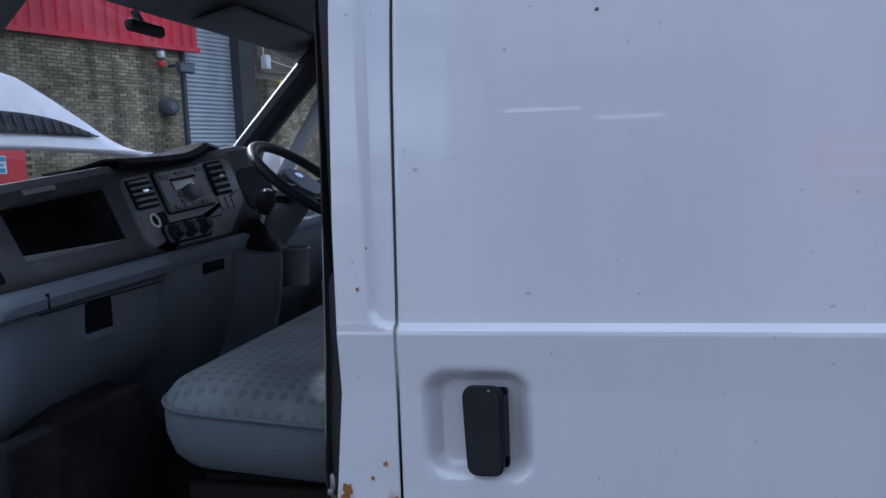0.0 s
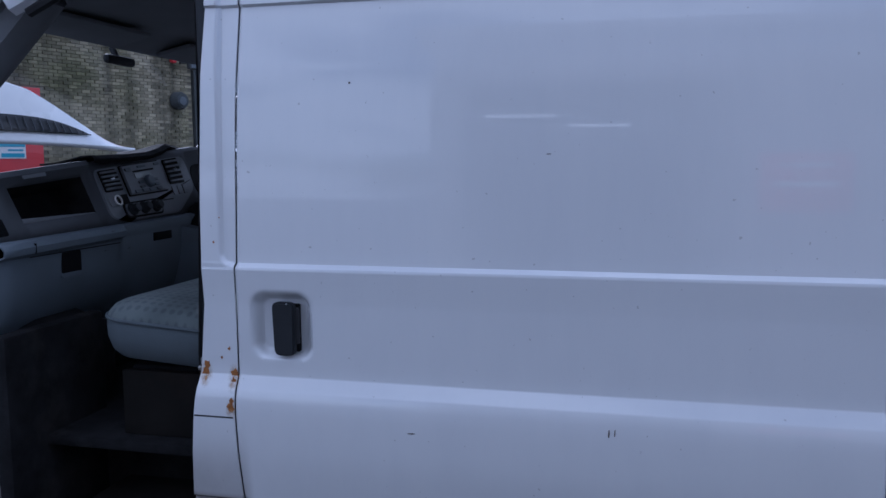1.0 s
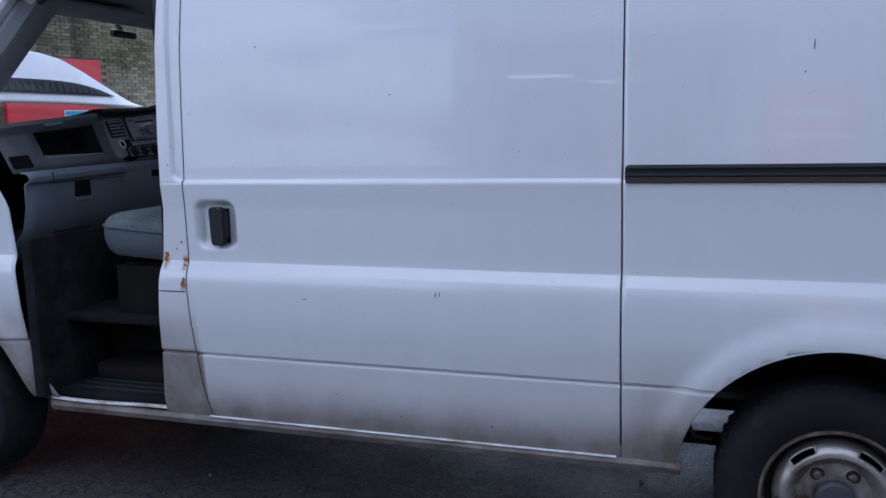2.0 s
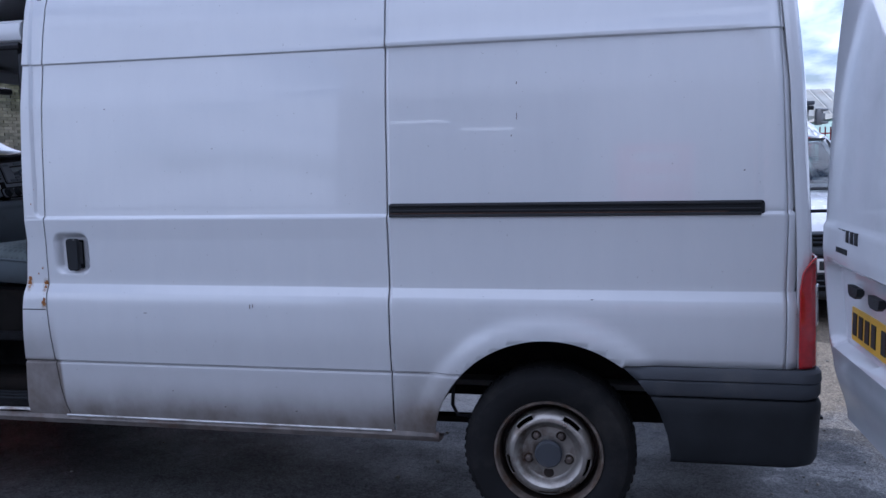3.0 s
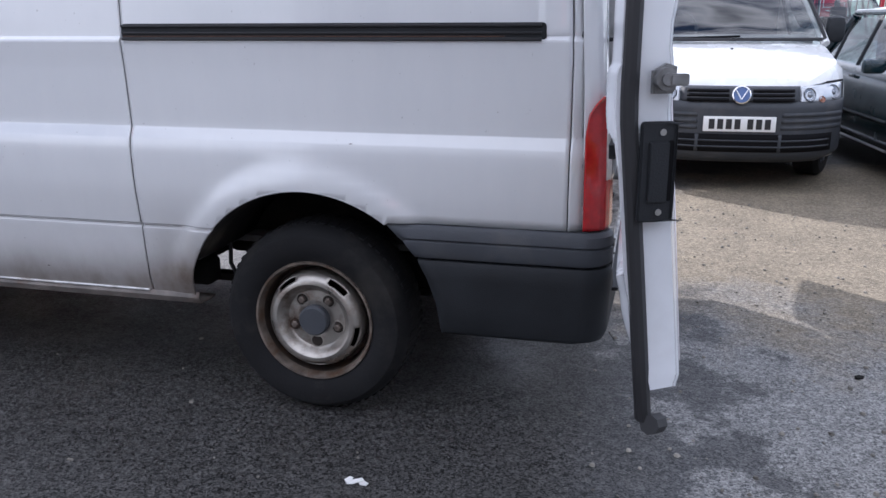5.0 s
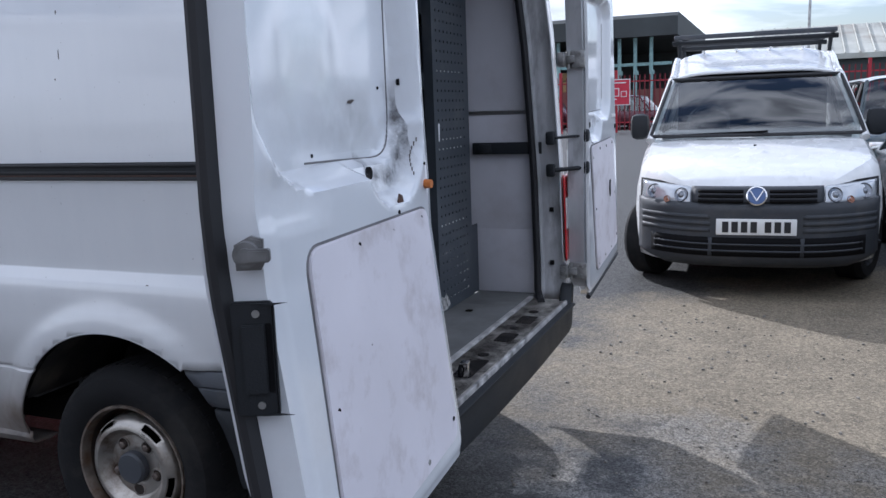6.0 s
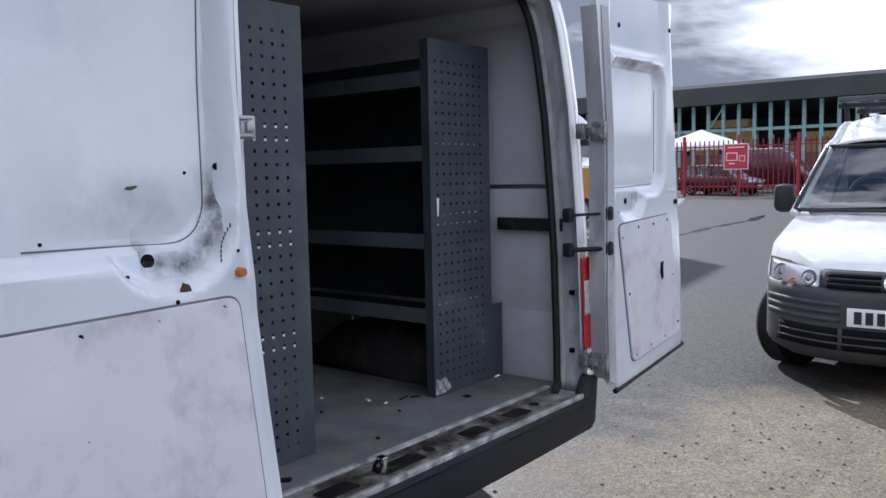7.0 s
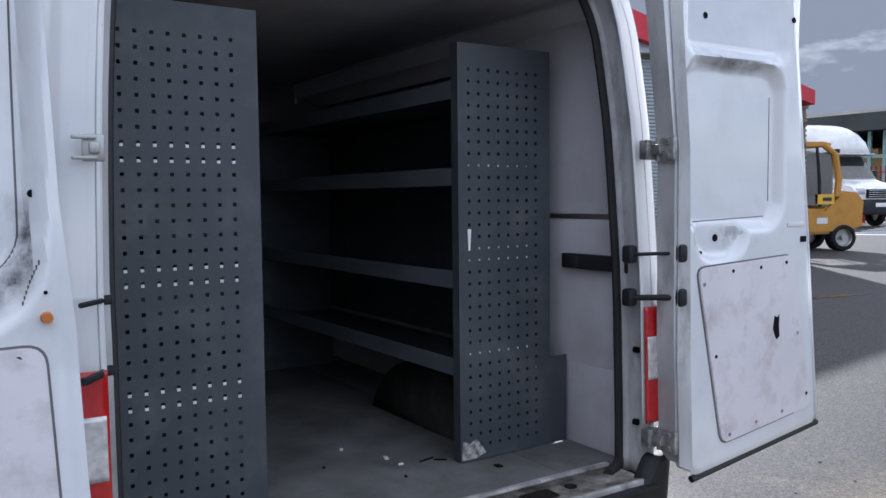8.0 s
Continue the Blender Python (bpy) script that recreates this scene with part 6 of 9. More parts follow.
for y, z in ((1.70, 1.205), (1.71, 1.268), (1.83, 1.20)):
    part("scuff", bbox((-1.106 if z < 1.25 else -1.085, y, z), (0.004, 0.014, 0.003), 0.0), RACK_LIP, low_dash)
# centre console with radio, vents, heater knobs and lighter
con = face_plate(quad_round([(1.795, 1.300), (1.85, 1.286), (2.22, 1.286), (2.385, 1.36), (2.375, 1.472), (1.80, 1.472)], 0.03), 0.012, 0.008, DASH_DARK, "centre_console", dash)
tile(1.935, 2.185, 1.362, 1.470, 0.006, 0.0205, 0.004, BLACK, "radio_bezel", con, "", 0.001)
rad = tile(1.939, 2.181, 1.366, 1.466, 0.006, 0.0215, 0.010, DASH_DARK, "radio", con, "dark radio with small grey keys")
tile(1.995, 2.125, 1.4385, 1.444, 0.002, 0.0315, 0.002, BLACK, "disc_slot", rad, "", 0.0)
tile(1.998, 2.100, 1.416, 1.435, 0.003, 0.0315, 0.002, mat("radio_screen", (0.30, 0.33, 0.32), 0.2, var=0.1), "radio_screen", rad, "", 0.0)
bm = bmesh.new()
kc = face(2.068, 1.402, 0.03)
lathe(bm, [(0.024, 0), (0.023, 0.014), (0.019, 0.018), (0.0, 0.019)], Matrix.Translation(kc) @ pose(0, 0, 0, 0, 67, 0), 24)
part("radio_knob", bm, DASH_GREY, rad)
for k, (y0, y1, z0, z1) in enumerate(((2.006, 2.034, 1.398, 1.408), (2.006, 2.034, 1.382, 1.391), (2.102, 2.128, 1.402, 1.411), (2.102, 2.128, 1.385, 1.394), (1.965, 2.005, 1.369, 1.379), (2.010, 2.048, 1.369, 1.379), (2.054, 2.098, 1.369, 1.379), (2.103, 2.136, 1.369, 1.379), (1.952, 1.985, 1.446, 1.457), (2.03, 2.08, 1.452, 1.459), (2.138, 2.17, 1.452, 1.461))):
    tile(y0, y1, z0, z1, 0.002, 0.0315, 0.004, RACK_LIP if k % 3 else DASH_GREY, "radio_key", rad, "", 0.001)
for y0, y1, z0, z1 in ((1.815, 1.915, 1.388, 1.464), (2.215, 2.318, 1.382, 1.468)):
    vent = tile(y0, y1, z0, z1, 0.006, 0.0205, 0.004, BLACK, "air_vent", con, "dark louvred air vent", 0.001)
    for k in range(5):
        z = lerp(z0, z1, (k + 0.6) / 5.2)
        tile(y0 + 0.006, y1 - 0.006, z - 0.003, z + 0.003, 0.002, 0.024, 0.007, DASH_DARK, "louvre", vent, "", 0.001)
    tile((y0 + y1) / 2 - 0.010, (y0 + y1) / 2 + 0.014, (z0 + z1) / 2, (z0 + z1) / 2 + 0.006, 0.002, 0.031, 0.004, CHROME, "vent_tab", vent, "", 0.001)
tile(1.815, 1.925, 1.338, 1.376, 0.004, 0.0205, 0.002, DASH_DARK, "switch_panel", con, "", 0.0)
tile(1.885, 1.922, 1.341, 1.373, 0.003, 0.021, 0.003, BLACK, "blank_switch", con, "", 0.0)
lc = face(1.862, 1.356, 0.021)
bm = bmesh.new()
lathe(bm, [(0.0195, 0), (0.0195, 0.006), (0.0145, 0.006), (0.0145, 0.0)], Matrix.Translation(lc) @ pose(0, 0, 0, 0, 67, 0), 28)
lt = part("lighter_socket", bm, mat("pale_socket_ring", (0.80, 0.78, 0.72), 0.3, var=0.05), con, "pale ringed lighter socket")
part("socket_hole", lathe(bmesh.new(), [(0.0145, 0.002), (0.0, 0.002)], Matrix.Translation(lc) @ pose(0, 0, 0, 0, 67, 0), 24), BLACK, lt)
heat = tile(1.875, 2.105, 1.290, 1.344, 0.018, 0.0205, 0.004, BLACK, "heater_panel", con, "", 0.001)
tile(1.882, 2.098, 1.296, 1.338, 0.014, 0.0245, 0.001, DASH_DARK, "heater_face", heat, "", 0.0)
for y in (1.915, 1.985, 2.058):
    bm = bmesh.new()
    hc = face(y, 1.317, 0.025)
    lathe(bm, [(0.0235, 0), (0.022, 0.010), (0.017, 0.014), (0.015, 0.030), (0.0, 0.031)], Matrix.Translation(hc) @ pose(0, 0, 0, 0, 67, 0), 20)
    part("heater_knob", bm, BLACK_PLASTIC, heat)
tile(2.13, 2.20, 1.332, 1.335, 0.001, 0.0205, 0.002, BLACK, "card_slot", con, "", 0.0)
for k in range(3):
    tile(2.215 + 0.038 * k, 2.248 + 0.038 * k, 1.345, 1.375, 0.003, 0.0205, 0.004, DASH_DARK, "dash_switch", con, "", 0.001)
# loose cowl strip along the top of the dash
cowl_z = knots((1.74, 1.512), (1.80, 1.508), (2.0, 1.514), (2.14, 1.522), (2.25, 1.540), (2.33, 1.558), (2.42, 1.550), (2.54, 1.530), (2.66, 1.475), (2.78, 1.400), (2.85, 1.380))
cowl_x = knots((1.74, -1.215), (2.0, -1.225), (2.2, -1.245), (2.40, -1.29), (2.50, -1.30), (2.85, -1.27))
bm = bmesh.new()
sheet(bm, 40, 6, lambda u, v: (cowl_x(lerp(1.785, 2.85, u)) + (0.018, 0.024, 0.010, -0.03, -0.08, -0.13, -0.2)[int(v * 6 + 0.5)], lerp(1.785, 2.85, u), cowl_z(lerp(1.785, 2.85, u)) + (-0.014, 0.0, 0.010, 0.008, -0.004, -0.014, -0.02)[int(v * 6 + 0.5)]))
part("dash_cowl", bm, CAB_CARPET, dash, "loose black cowl strip on the dash top", thick=0.006)
# instrument binnacle; flat black tile stands in for its shaded hollow
tile(2.41, 2.64, 1.330, 1.440, 0.05, 0.002, 0.004, BLACK, "instrument_panel", dash, "dark instrument panel", 0.001)
# gear lever on its pod
bm = bmesh.new()
sheet(bm, 28, 14, lambda u, v: (-1.15 - 0.13 * (1 - v) ** 1.5 + 0.125 * math.cos(u * 2 * math.pi), 2.28 + 0.05 * (1 - v) + (0.155 - 0.03 * v ** 3) * math.sin(u * 2 * math.pi), lerp(0.76, 1.262, v) - 0.035 * math.cos(u * 2 * math.pi) * v))
bmesh.ops.holes_fill(bm, edges=bm.edges)
pod = part("gear_pod", bm, DASH_GREY, dash, "grey gear lever pod", thick=0.004)
bm = bmesh.new()
lathe(bm, [(0.085, 0), (0.075, 0.02), (0.05, 0.035), (0.035, 0.06), (0.02, 0.085), (0.0, 0.09)], pose(-1.12, 2.31, 1.25, 0, 12, 0), 20)
part("gear_gaiter", bm, BLACK, pod)
bm = bmesh.new()
cyl(bm, (-1.10, 2.31, 1.28), (-1.075, 2.31, 1.36), 0.011, 0.009)
lever = part("gear_lever", bm, CHROME, pod)
bm = bmesh.new()
lathe(bm, [(0.0, -0.035), (0.018, -0.03), (0.028, 0.0), (0.03, 0.02), (0.022, 0.038), (0.0, 0.045)], pose(-1.07, 2.31, 1.375, 0, 12, 0), 20)
part("gear_knob", bm, BLACK_PLASTIC, lever)
bm = bmesh.new()
lathe(bm, [(0.0, 0.046), (0.014, 0.046), (0.016, 0.04)], pose(-1.07, 2.31, 1.375, 0, 12, 0), 16)
part("knob_badge", bm, CHROME, lever)
# cup holder
bm = bmesh.new()
lathe(bm, [(0.045, 0), (0.05, 0.10), (0.058, 0.12), (0.052, 0.122), (0.045, 0.1), (0.04, 0.01)], pose(-1.07, 2.50, 1.10), 24)
part("cup_holder", bm, DASH_DARK, dash)
# instrument hood and steering wheel
SW = Matrix.Translation((-1.02, 2.52, 1.435)) @ Matrix.Rotation(radians(-2), 4, "Z") @ Matrix.Rotation(radians(38), 4, "Y")
bm = bmesh.new()
tube(bm, [SW @ Vector((0.195 * math.cos(a), 0.195 * math.sin(a), 0)) for a in np.linspace(0, 2 * math.pi, 41)], 0.0165, 12, caps=False)
wheel_ob = part("steering_wheel", clean(bm), BLACK_PLASTIC, van, "black three-spoke steering wheel")
bm = bmesh.new()
prism(bm, [(-0.06, -0.085), (0.03, -0.095), (0.075, -0.05), (0.08, 0.05), (0.03, 0.095), (-0.06, 0.085), (-0.085, 0.0)], 0.035, SW @ Matrix.Translation((0, 0, -0.035)), 0.012)
boss = part("steering_boss", bm, DASH_GREY, wheel_ob, "blue-grey wheel boss")
bm = bmesh.new()
for a in (90, 270, 0):
    c, s_ = math.cos(radians(a)), math.sin(radians(a))
    tube(bm, [SW @ Vector((0.07 * c, 0.07 * s_, -0.02)), SW @ Vector((0.19 * c, 0.19 * s_, -0.004))], 0.02, 8, flat=0.5)
part("steering_spoke", bm, BLACK_PLASTIC, wheel_ob)
bm = bmesh.new()
lathe(bm, [(0.022, 0.0), (0.022, 0.003), (0.0, 0.004)], SW @ Matrix.Translation((-0.03, 0, 0.0)) @ Matrix.Diagonal((0.6, 1, 1, 1)), 20)
part("boss_badge", bm, CHROME, boss)
bm = bmesh.new()
tube(bm, [SW @ Vector((0, 0, -0.03)), SW @ Vector((0, 0, -0.30))], 0.06, 12)
part("steering_column", bm, DASH_DARK, wheel_ob)
for s in (-1, 1):
    bm = bmesh.new()
    tube(bm, [SW @ Vector((0, 0.05 * s, -0.07)), SW @ Vector((0.0, 0.17 * s, -0.06)), SW @ Vector((0.0, 0.19 * s, -0.055))], [0.012, 0.012, 0.018], 8)
    part("column_stalk", bm, BLACK_PLASTIC, wheel_ob)

# bench seat
def cushion(levels, closed_top):
    bm = bmesh.new()
    rings = []
    for z, g, r in levels:
        ring = rounded(-0.862 + g, 1.288 + g, -0.395 - g, 2.288 - g, max(0.02, r - g * 0.5), 8)
        rings.append([bm.verts.new((x, y, z - 0.035 * (x + 0.862) / 0.467 - (0.022 * math.exp(-((x + 0.56) ** 2 + (y - 1.62) ** 2) / 0.012) if z > 1.09 else 0.0))) for x, y in ring])
    for a, b in zip(rings, rings[1:]):
        for i in range(len(a)):
            bm.faces.new((a[i], a[(i + 1) % len(a)], b[(i + 1) % len(a)], b[i]))
    bm.faces.new(rings[-1] if closed_top else rings[0][::-1])
    return bm


seat = part("bench_seat", cushion([(1.066, 0.0, 0.10), (1.080, 0.004, 0.10), (1.096, 0.016, 0.10), (1.108, 0.036, 0.10), (1.116, 0.07, 0.10), (1.120, 0.11, 0.10), (1.122, 0.16, 0.10), (1.122, 0.20, 0.10)], True), CLOTH, van, "grey dotted cloth bench seat on a dark frame")
part("seat_side", cushion([(0.952, 0.05, 0.10), (0.958, 0.022, 0.10), (0.975, 0.008, 0.10), (1.01, -0.002, 0.10), (1.045, -0.003, 0.10), (1.064, 0.0, 0.10)], False), VINYL, seat, "plain blue-grey seat side with piping")
bm = bmesh.new()
tube(bm, [(x, y, 1.066 - 0.035 * (x + 0.862) / 0.467) for x, y in rounded(-0.864, 1.286, -0.393, 2.29, 0.10, 8)], 0.005, 8)
part("seat_piping", bm, VINYL, seat)
# black block added under the seat, stands in for the shade there
part("seat_shade_block", bbox((-0.60, 1.80, 0.80), (0.42, 0.86, 0.24), 0.02), BLACK, seat)
part("seat_frame", boxes(((-0.62, 1.36, 0.81), (0.40, 0.03, 0.19), 0.006), ((-0.80, 1.80, 0.84), (0.03, 0.80, 0.03), 0.006), ((-0.62, 2.2, 0.81), (0.40, 0.03, 0.19), 0.006)), DARK_STEEL, seat)
# seat belt
bm = bmesh.new()
tube(bm, [(-0.465, 1.245, 1.95), (-0.470, 1.238, 1.5), (-0.478, 1.232, 1.20), (-0.492, 1.24, 1.0), (-0.495, 1.25, 0.78)], 0.030, 6, flat=0.3)
belt = part("seat_belt", bm, RUBBER, van, "black seat belt along the pillar")
bm = boxes(((-0.478, 1.225, 0.965), (0.03, 0.02, 0.05), 0.006), ((-0.482, 1.212, 0.965), (0.012, 0.03, 0.012), 0.003))
part("door_striker", bm, STEEL, van)

# windscreen, pillars, headlining, visors, mirror
ws = lambda u, v: (lerp(-1.78, -1.12, v) - 0.16 * (1 - (2 * u - 1) ** 2), lerp(1.27 + 0.05 * v, 2 * YC - 1.27 - 0.05 * v, u), lerp(1.30, 1.965, v))
bm = bmesh.new()
sheet(bm, 16, 12, ws)
screen = part("windscreen", bm, WINDOW, van, "clear curved windscreen")
screen.visible_shadow = False
for far in (0, 1):
    pts = [ws(far, v) for v in np.linspace(-0.05, 1.03, 9)]
    pts = [(p[0] + 0.05, p[1], p[2]) for p in pts]
    bm = bmesh.new()
    tube(bm, [(p[0] - 0.03 + 0.035 * far, p[1] + (0.03 if far else -0.03), p[2]) for p in pts], 0.024 if far else 0.04, 10, flat=0.7)
    part("windscreen_pillar", bm, BLACK_PLASTIC if far else PAINT, van)
    bm = bmesh.new()
    s = -1 if far else 1
    tube(bm, [(p[0] + 0.035 + 0.015 * far, p[1] + s * 0.035, p[2] - 0.005) for p in pts], 0.055 if far else 0.078, 10, flat=0.9)
    part("pillar_trim", bm, BLACK_PLASTIC if far else DASH_DARK, van)
bm = bmesh.new()
sheet(bm, 14, 14, lambda u, v: (lerp(-1.22, -0.36, u) - 0.06 * (1 - (2 * v - 1) ** 2) * (1 - u), lerp(1.30, 2 * YC - 1.30, v), 1.945 + 0.05 * u + 0.03 * (1 - (2 * v - 1) ** 4) - 0.05 * step(0.15, 0, u)))
part("headlining", bm, HEADLINER, van, "dark grey headlining", thick=0.02)
for y0, y1 in ((1.42, 2.00), (2.26, 2.85)):
    m = Matrix.Translation((-1.17, (y0 + y1) / 2, 1.932)) @ Matrix.Rotation(radians(-12), 4, "Y")
    bm = bmesh.new()
    box(bm, (0, 0, 0), (0.16, y1 - y0, 0.018), 0.008)
    for v in bm.verts:
        v.co = m @ v.co
    part("sun_visor", bm, HEADLINER, van)
bm = bbox((-1.27, 2.06, 1.872), (0.03, 0.165, 0.034), 0.012)
mir = part("rear_view_mirror", bm, BLACK_PLASTIC, van)
bm = bmesh.new()
tube(bm, [(-1.28, 2.06, 1.88), (-1.30, 2.06, 1.92)], 0.012, 8)
part("mirror_stem", bm, BLACK_PLASTIC, mir)
part("cab_lamp", bbox((-0.88, 2.13, 1.962), (0.07, 0.14, 0.02), 0.006), SIGN_WHITE, van)
# far cab door, closed
bm = panel(lambda z: lerp(-1.10, -1.10, 0), lambda z: x_open(z) + 0.0, flat(0.40), flat(1.27), 20, far=True)
dr = part("cab_door", bm, PAINT, van, "white driver's door, closed", thick=0.004)
bm = bmesh.new()
sheet(bm, 14, 12, lambda u, v: (lerp(-1.38, -0.46, u), 3.04 - 0.02 * math.sin(v * 3), lerp(0.62, 1.25, v)))
card = part("door_card", bm, DASH_GREY, dr, "blue-grey door card with a round speaker", thick=0.01)
bm = bmesh.new()
for k in range(-9, 10):
    half = math.sqrt(0.108 ** 2 - (0.011 * k) ** 2)
    ends = [(-1.20 + 0.011 * k * 0.66 + e * half * 0.75, 3.010, 1.05 + 0.011 * k * 0.75 - e * half * 0.66) for e in (-1, 0, 1)]
    tube(bm, ends, 0.0028, 5)
tube(bm, [(-1.20 + 0.114 * math.cos(a), 3.012, 1.05 + 0.114 * math.sin(a)) for a in np.linspace(0, 2 * math.pi, 33)], 0.005, 6, caps=False)
part("speaker_grille", bm, DASH_DARK, card)
gl_pts = [(-1.42, 1.30), (-0.46, 1.30), (-0.46, 1.90), (-1.02, 1.90)]
bm = bmesh.new()
bm.faces.new([bm.verts.new((x, 3.045 - 0.05 * (z - 1.3), z)) for x, z in gl_pts])
w = part("door_window", bm, WINDOW, dr)
w.visible_shadow = False
bm = bmesh.new()
for (xa, za), (xb, zb_) in zip(gl_pts, gl_pts[1:] + gl_pts[:1]):
    tube(bm, [(xa, 3.05 - 0.05 * (za - 1.3), za), (xb, 3.05 - 0.05 * (zb_ - 1.3), zb_)], 0.028, 8)
part("window_frame", bm, PAINT, dr)
bm = bmesh.new()
box(bm, (-1.42, 3.25, 1.435), (0.10, 0.20, 0.25), 0.04)
wm = part("wing_mirror", bm, PAINT, dr, "white wing mirror")
bm = bmesh.new()
tube(bm, [(-1.32, 3.06, 1.34), (-1.33, 3.2, 1.36)], 0.03, 8)
part("mirror_arm", bm, BLACK_PLASTIC, wm)

# open bonnet standing up in front of the screen
BON = mat("bonnet_white", (0.84, 0.85, 0.86), 0.28, var=0.03, bump=0.0, coat=0.4)
bm = bmesh.new()


bon_top = knots((0, 1.842), (0.15, 1.832), (0.31, 1.808), (0.47, 1.752), (0.64, 1.684), (0.80, 1.618), (0.93, 1.570), (1, 1.553))


def bonnet_pt(u, v):
    s = 2 * u - 1
    lo = 1.578 - 0.026 * s * s
    return (-1.86 - 0.08 * v - 0.04 * (1 - s * s), 2.135 + 0.87 * s, lerp(lo, bon_top(abs(s)), v))


sheet(bm, 40, 24, bonnet_pt)
bon = part("bonnet", bm, BON, van, "white bonnet propped open", thick=0.025)
def vent_pt(u, v):
    s = 0.66 * (2 * u - 1)
    w = 1.0 - abs(2 * u - 1) ** 3
    z = lerp(1.618 + 0.004 * w, 1.622 + 0.070 * w, v)
    lo = 1.578 - 0.026 * s * s
    return bonnet_pt((s + 1) / 2, (z - lo) / (bon_top(abs(s)) - lo))


bm = bmesh.new()
sheet(bm, 30, 4, lambda u, v: tuple(Vector(vent_pt(u, v)) + Vector((0.022, 0, 0.004))))
grl = part("bonnet_vent", bm, BLACK_PLASTIC, bon, "dark slatted air intake", thick=0.004)
bm = bmesh.new()
for k in range(26):
    u = 0.10 + 0.8 * k / 25
    a, b = Vector(vent_pt((u - 0.1) / 0.8, 0.08)), Vector(vent_pt((u - 0.1) / 0.8, 0.92))
    tube(bm, [a + Vector((0.029, 0, 0.004)), b + Vector((0.027, 0, 0.004))], 0.0028, 5)
part("vent_slat", bm, TRIM_GREY, grl)
# never in view; added to block the red doors' reflection under the van
part("front_bumper", bbox((-2.31, YC, 0.345), (0.18, 1.84, 0.31), 0.05), BLACK_PLASTIC, van, "black front bumper, unseen, added to block reflections")
part("front_panel", boxes(((-2.30, YC, 0.75), (0.10, 1.6, 0.7), 0.06)), PAINT, van)
part("scuttle", boxes(((-1.86, YC, 1.27), (0.26, 1.62, 0.05), 0.015)), BLACK_PLASTIC, van)
part("engine_cover", boxes(((-1.95, YC, 0.95), (0.5, 1.2, 0.4), 0.05)), DARK_STEEL, van)
part("firewall", boxes(((-1.72, YC, 0.98), (0.05, 1.66, 0.60), 0.01)), DARK_STEEL, van)


# ---- parked vehicles ----
def car_wheel(parent, at, R, left, cap, spokes=5, w=0.19):
    s = 1 if left else -1
    m = Matrix.Translation(at) @ pose(0, 0, 0, 0, -90 * s, 0)
    bm = bmesh.new()
    lathe(bm, [(R * 0.62, 0.0), (R * 0.72, 0.02), (R * 0.9, 0.018), (R, -0.02), (R, -w + 0.02), (R * 0.9, -w), (R * 0.6, -w)], m, 40)
    wh = part("wheel", bm, TYRE, parent, "black road tyre")
    bm = bmesh.new()
    lathe(bm, [(R * 0.66, 0.004), (R * 0.63, 0.008), (R * 0.58, -0.05), (R * 0.1, -0.06), (0, -0.06)], m, 40)
    part("rim", bm, BLACK if spokes else cap, wh)
    bm = bmesh.new()
    for i in range(spokes):
        a = 2 * math.pi * i / spokes + 0.3
        c = Vector((math.cos(a), math.sin(a), 0))
        tube(bm, [m @ (c * 0.03 + Vector((0, 0, -0.012))), m @ (c * R * 0.35 + Vector((0, 0, -0.006))), m @ (c * R * 0.63 + Vector((0, 0, -0.004)))], [0.035, 0.03, 0.042], 8, flat=0.5)
    lathe(bm, [(R * 0.66, 0.004), (R * 0.645, 0.01), (R * 0.60, -0.004), (R * 0.6, -0.03)], m, 40)
    lathe(bm, [(0.05, -0.02), (0.05, 0.004), (0.0, 0.008)], m, 20)
    part("alloy", bm, cap, wh)
    return wh


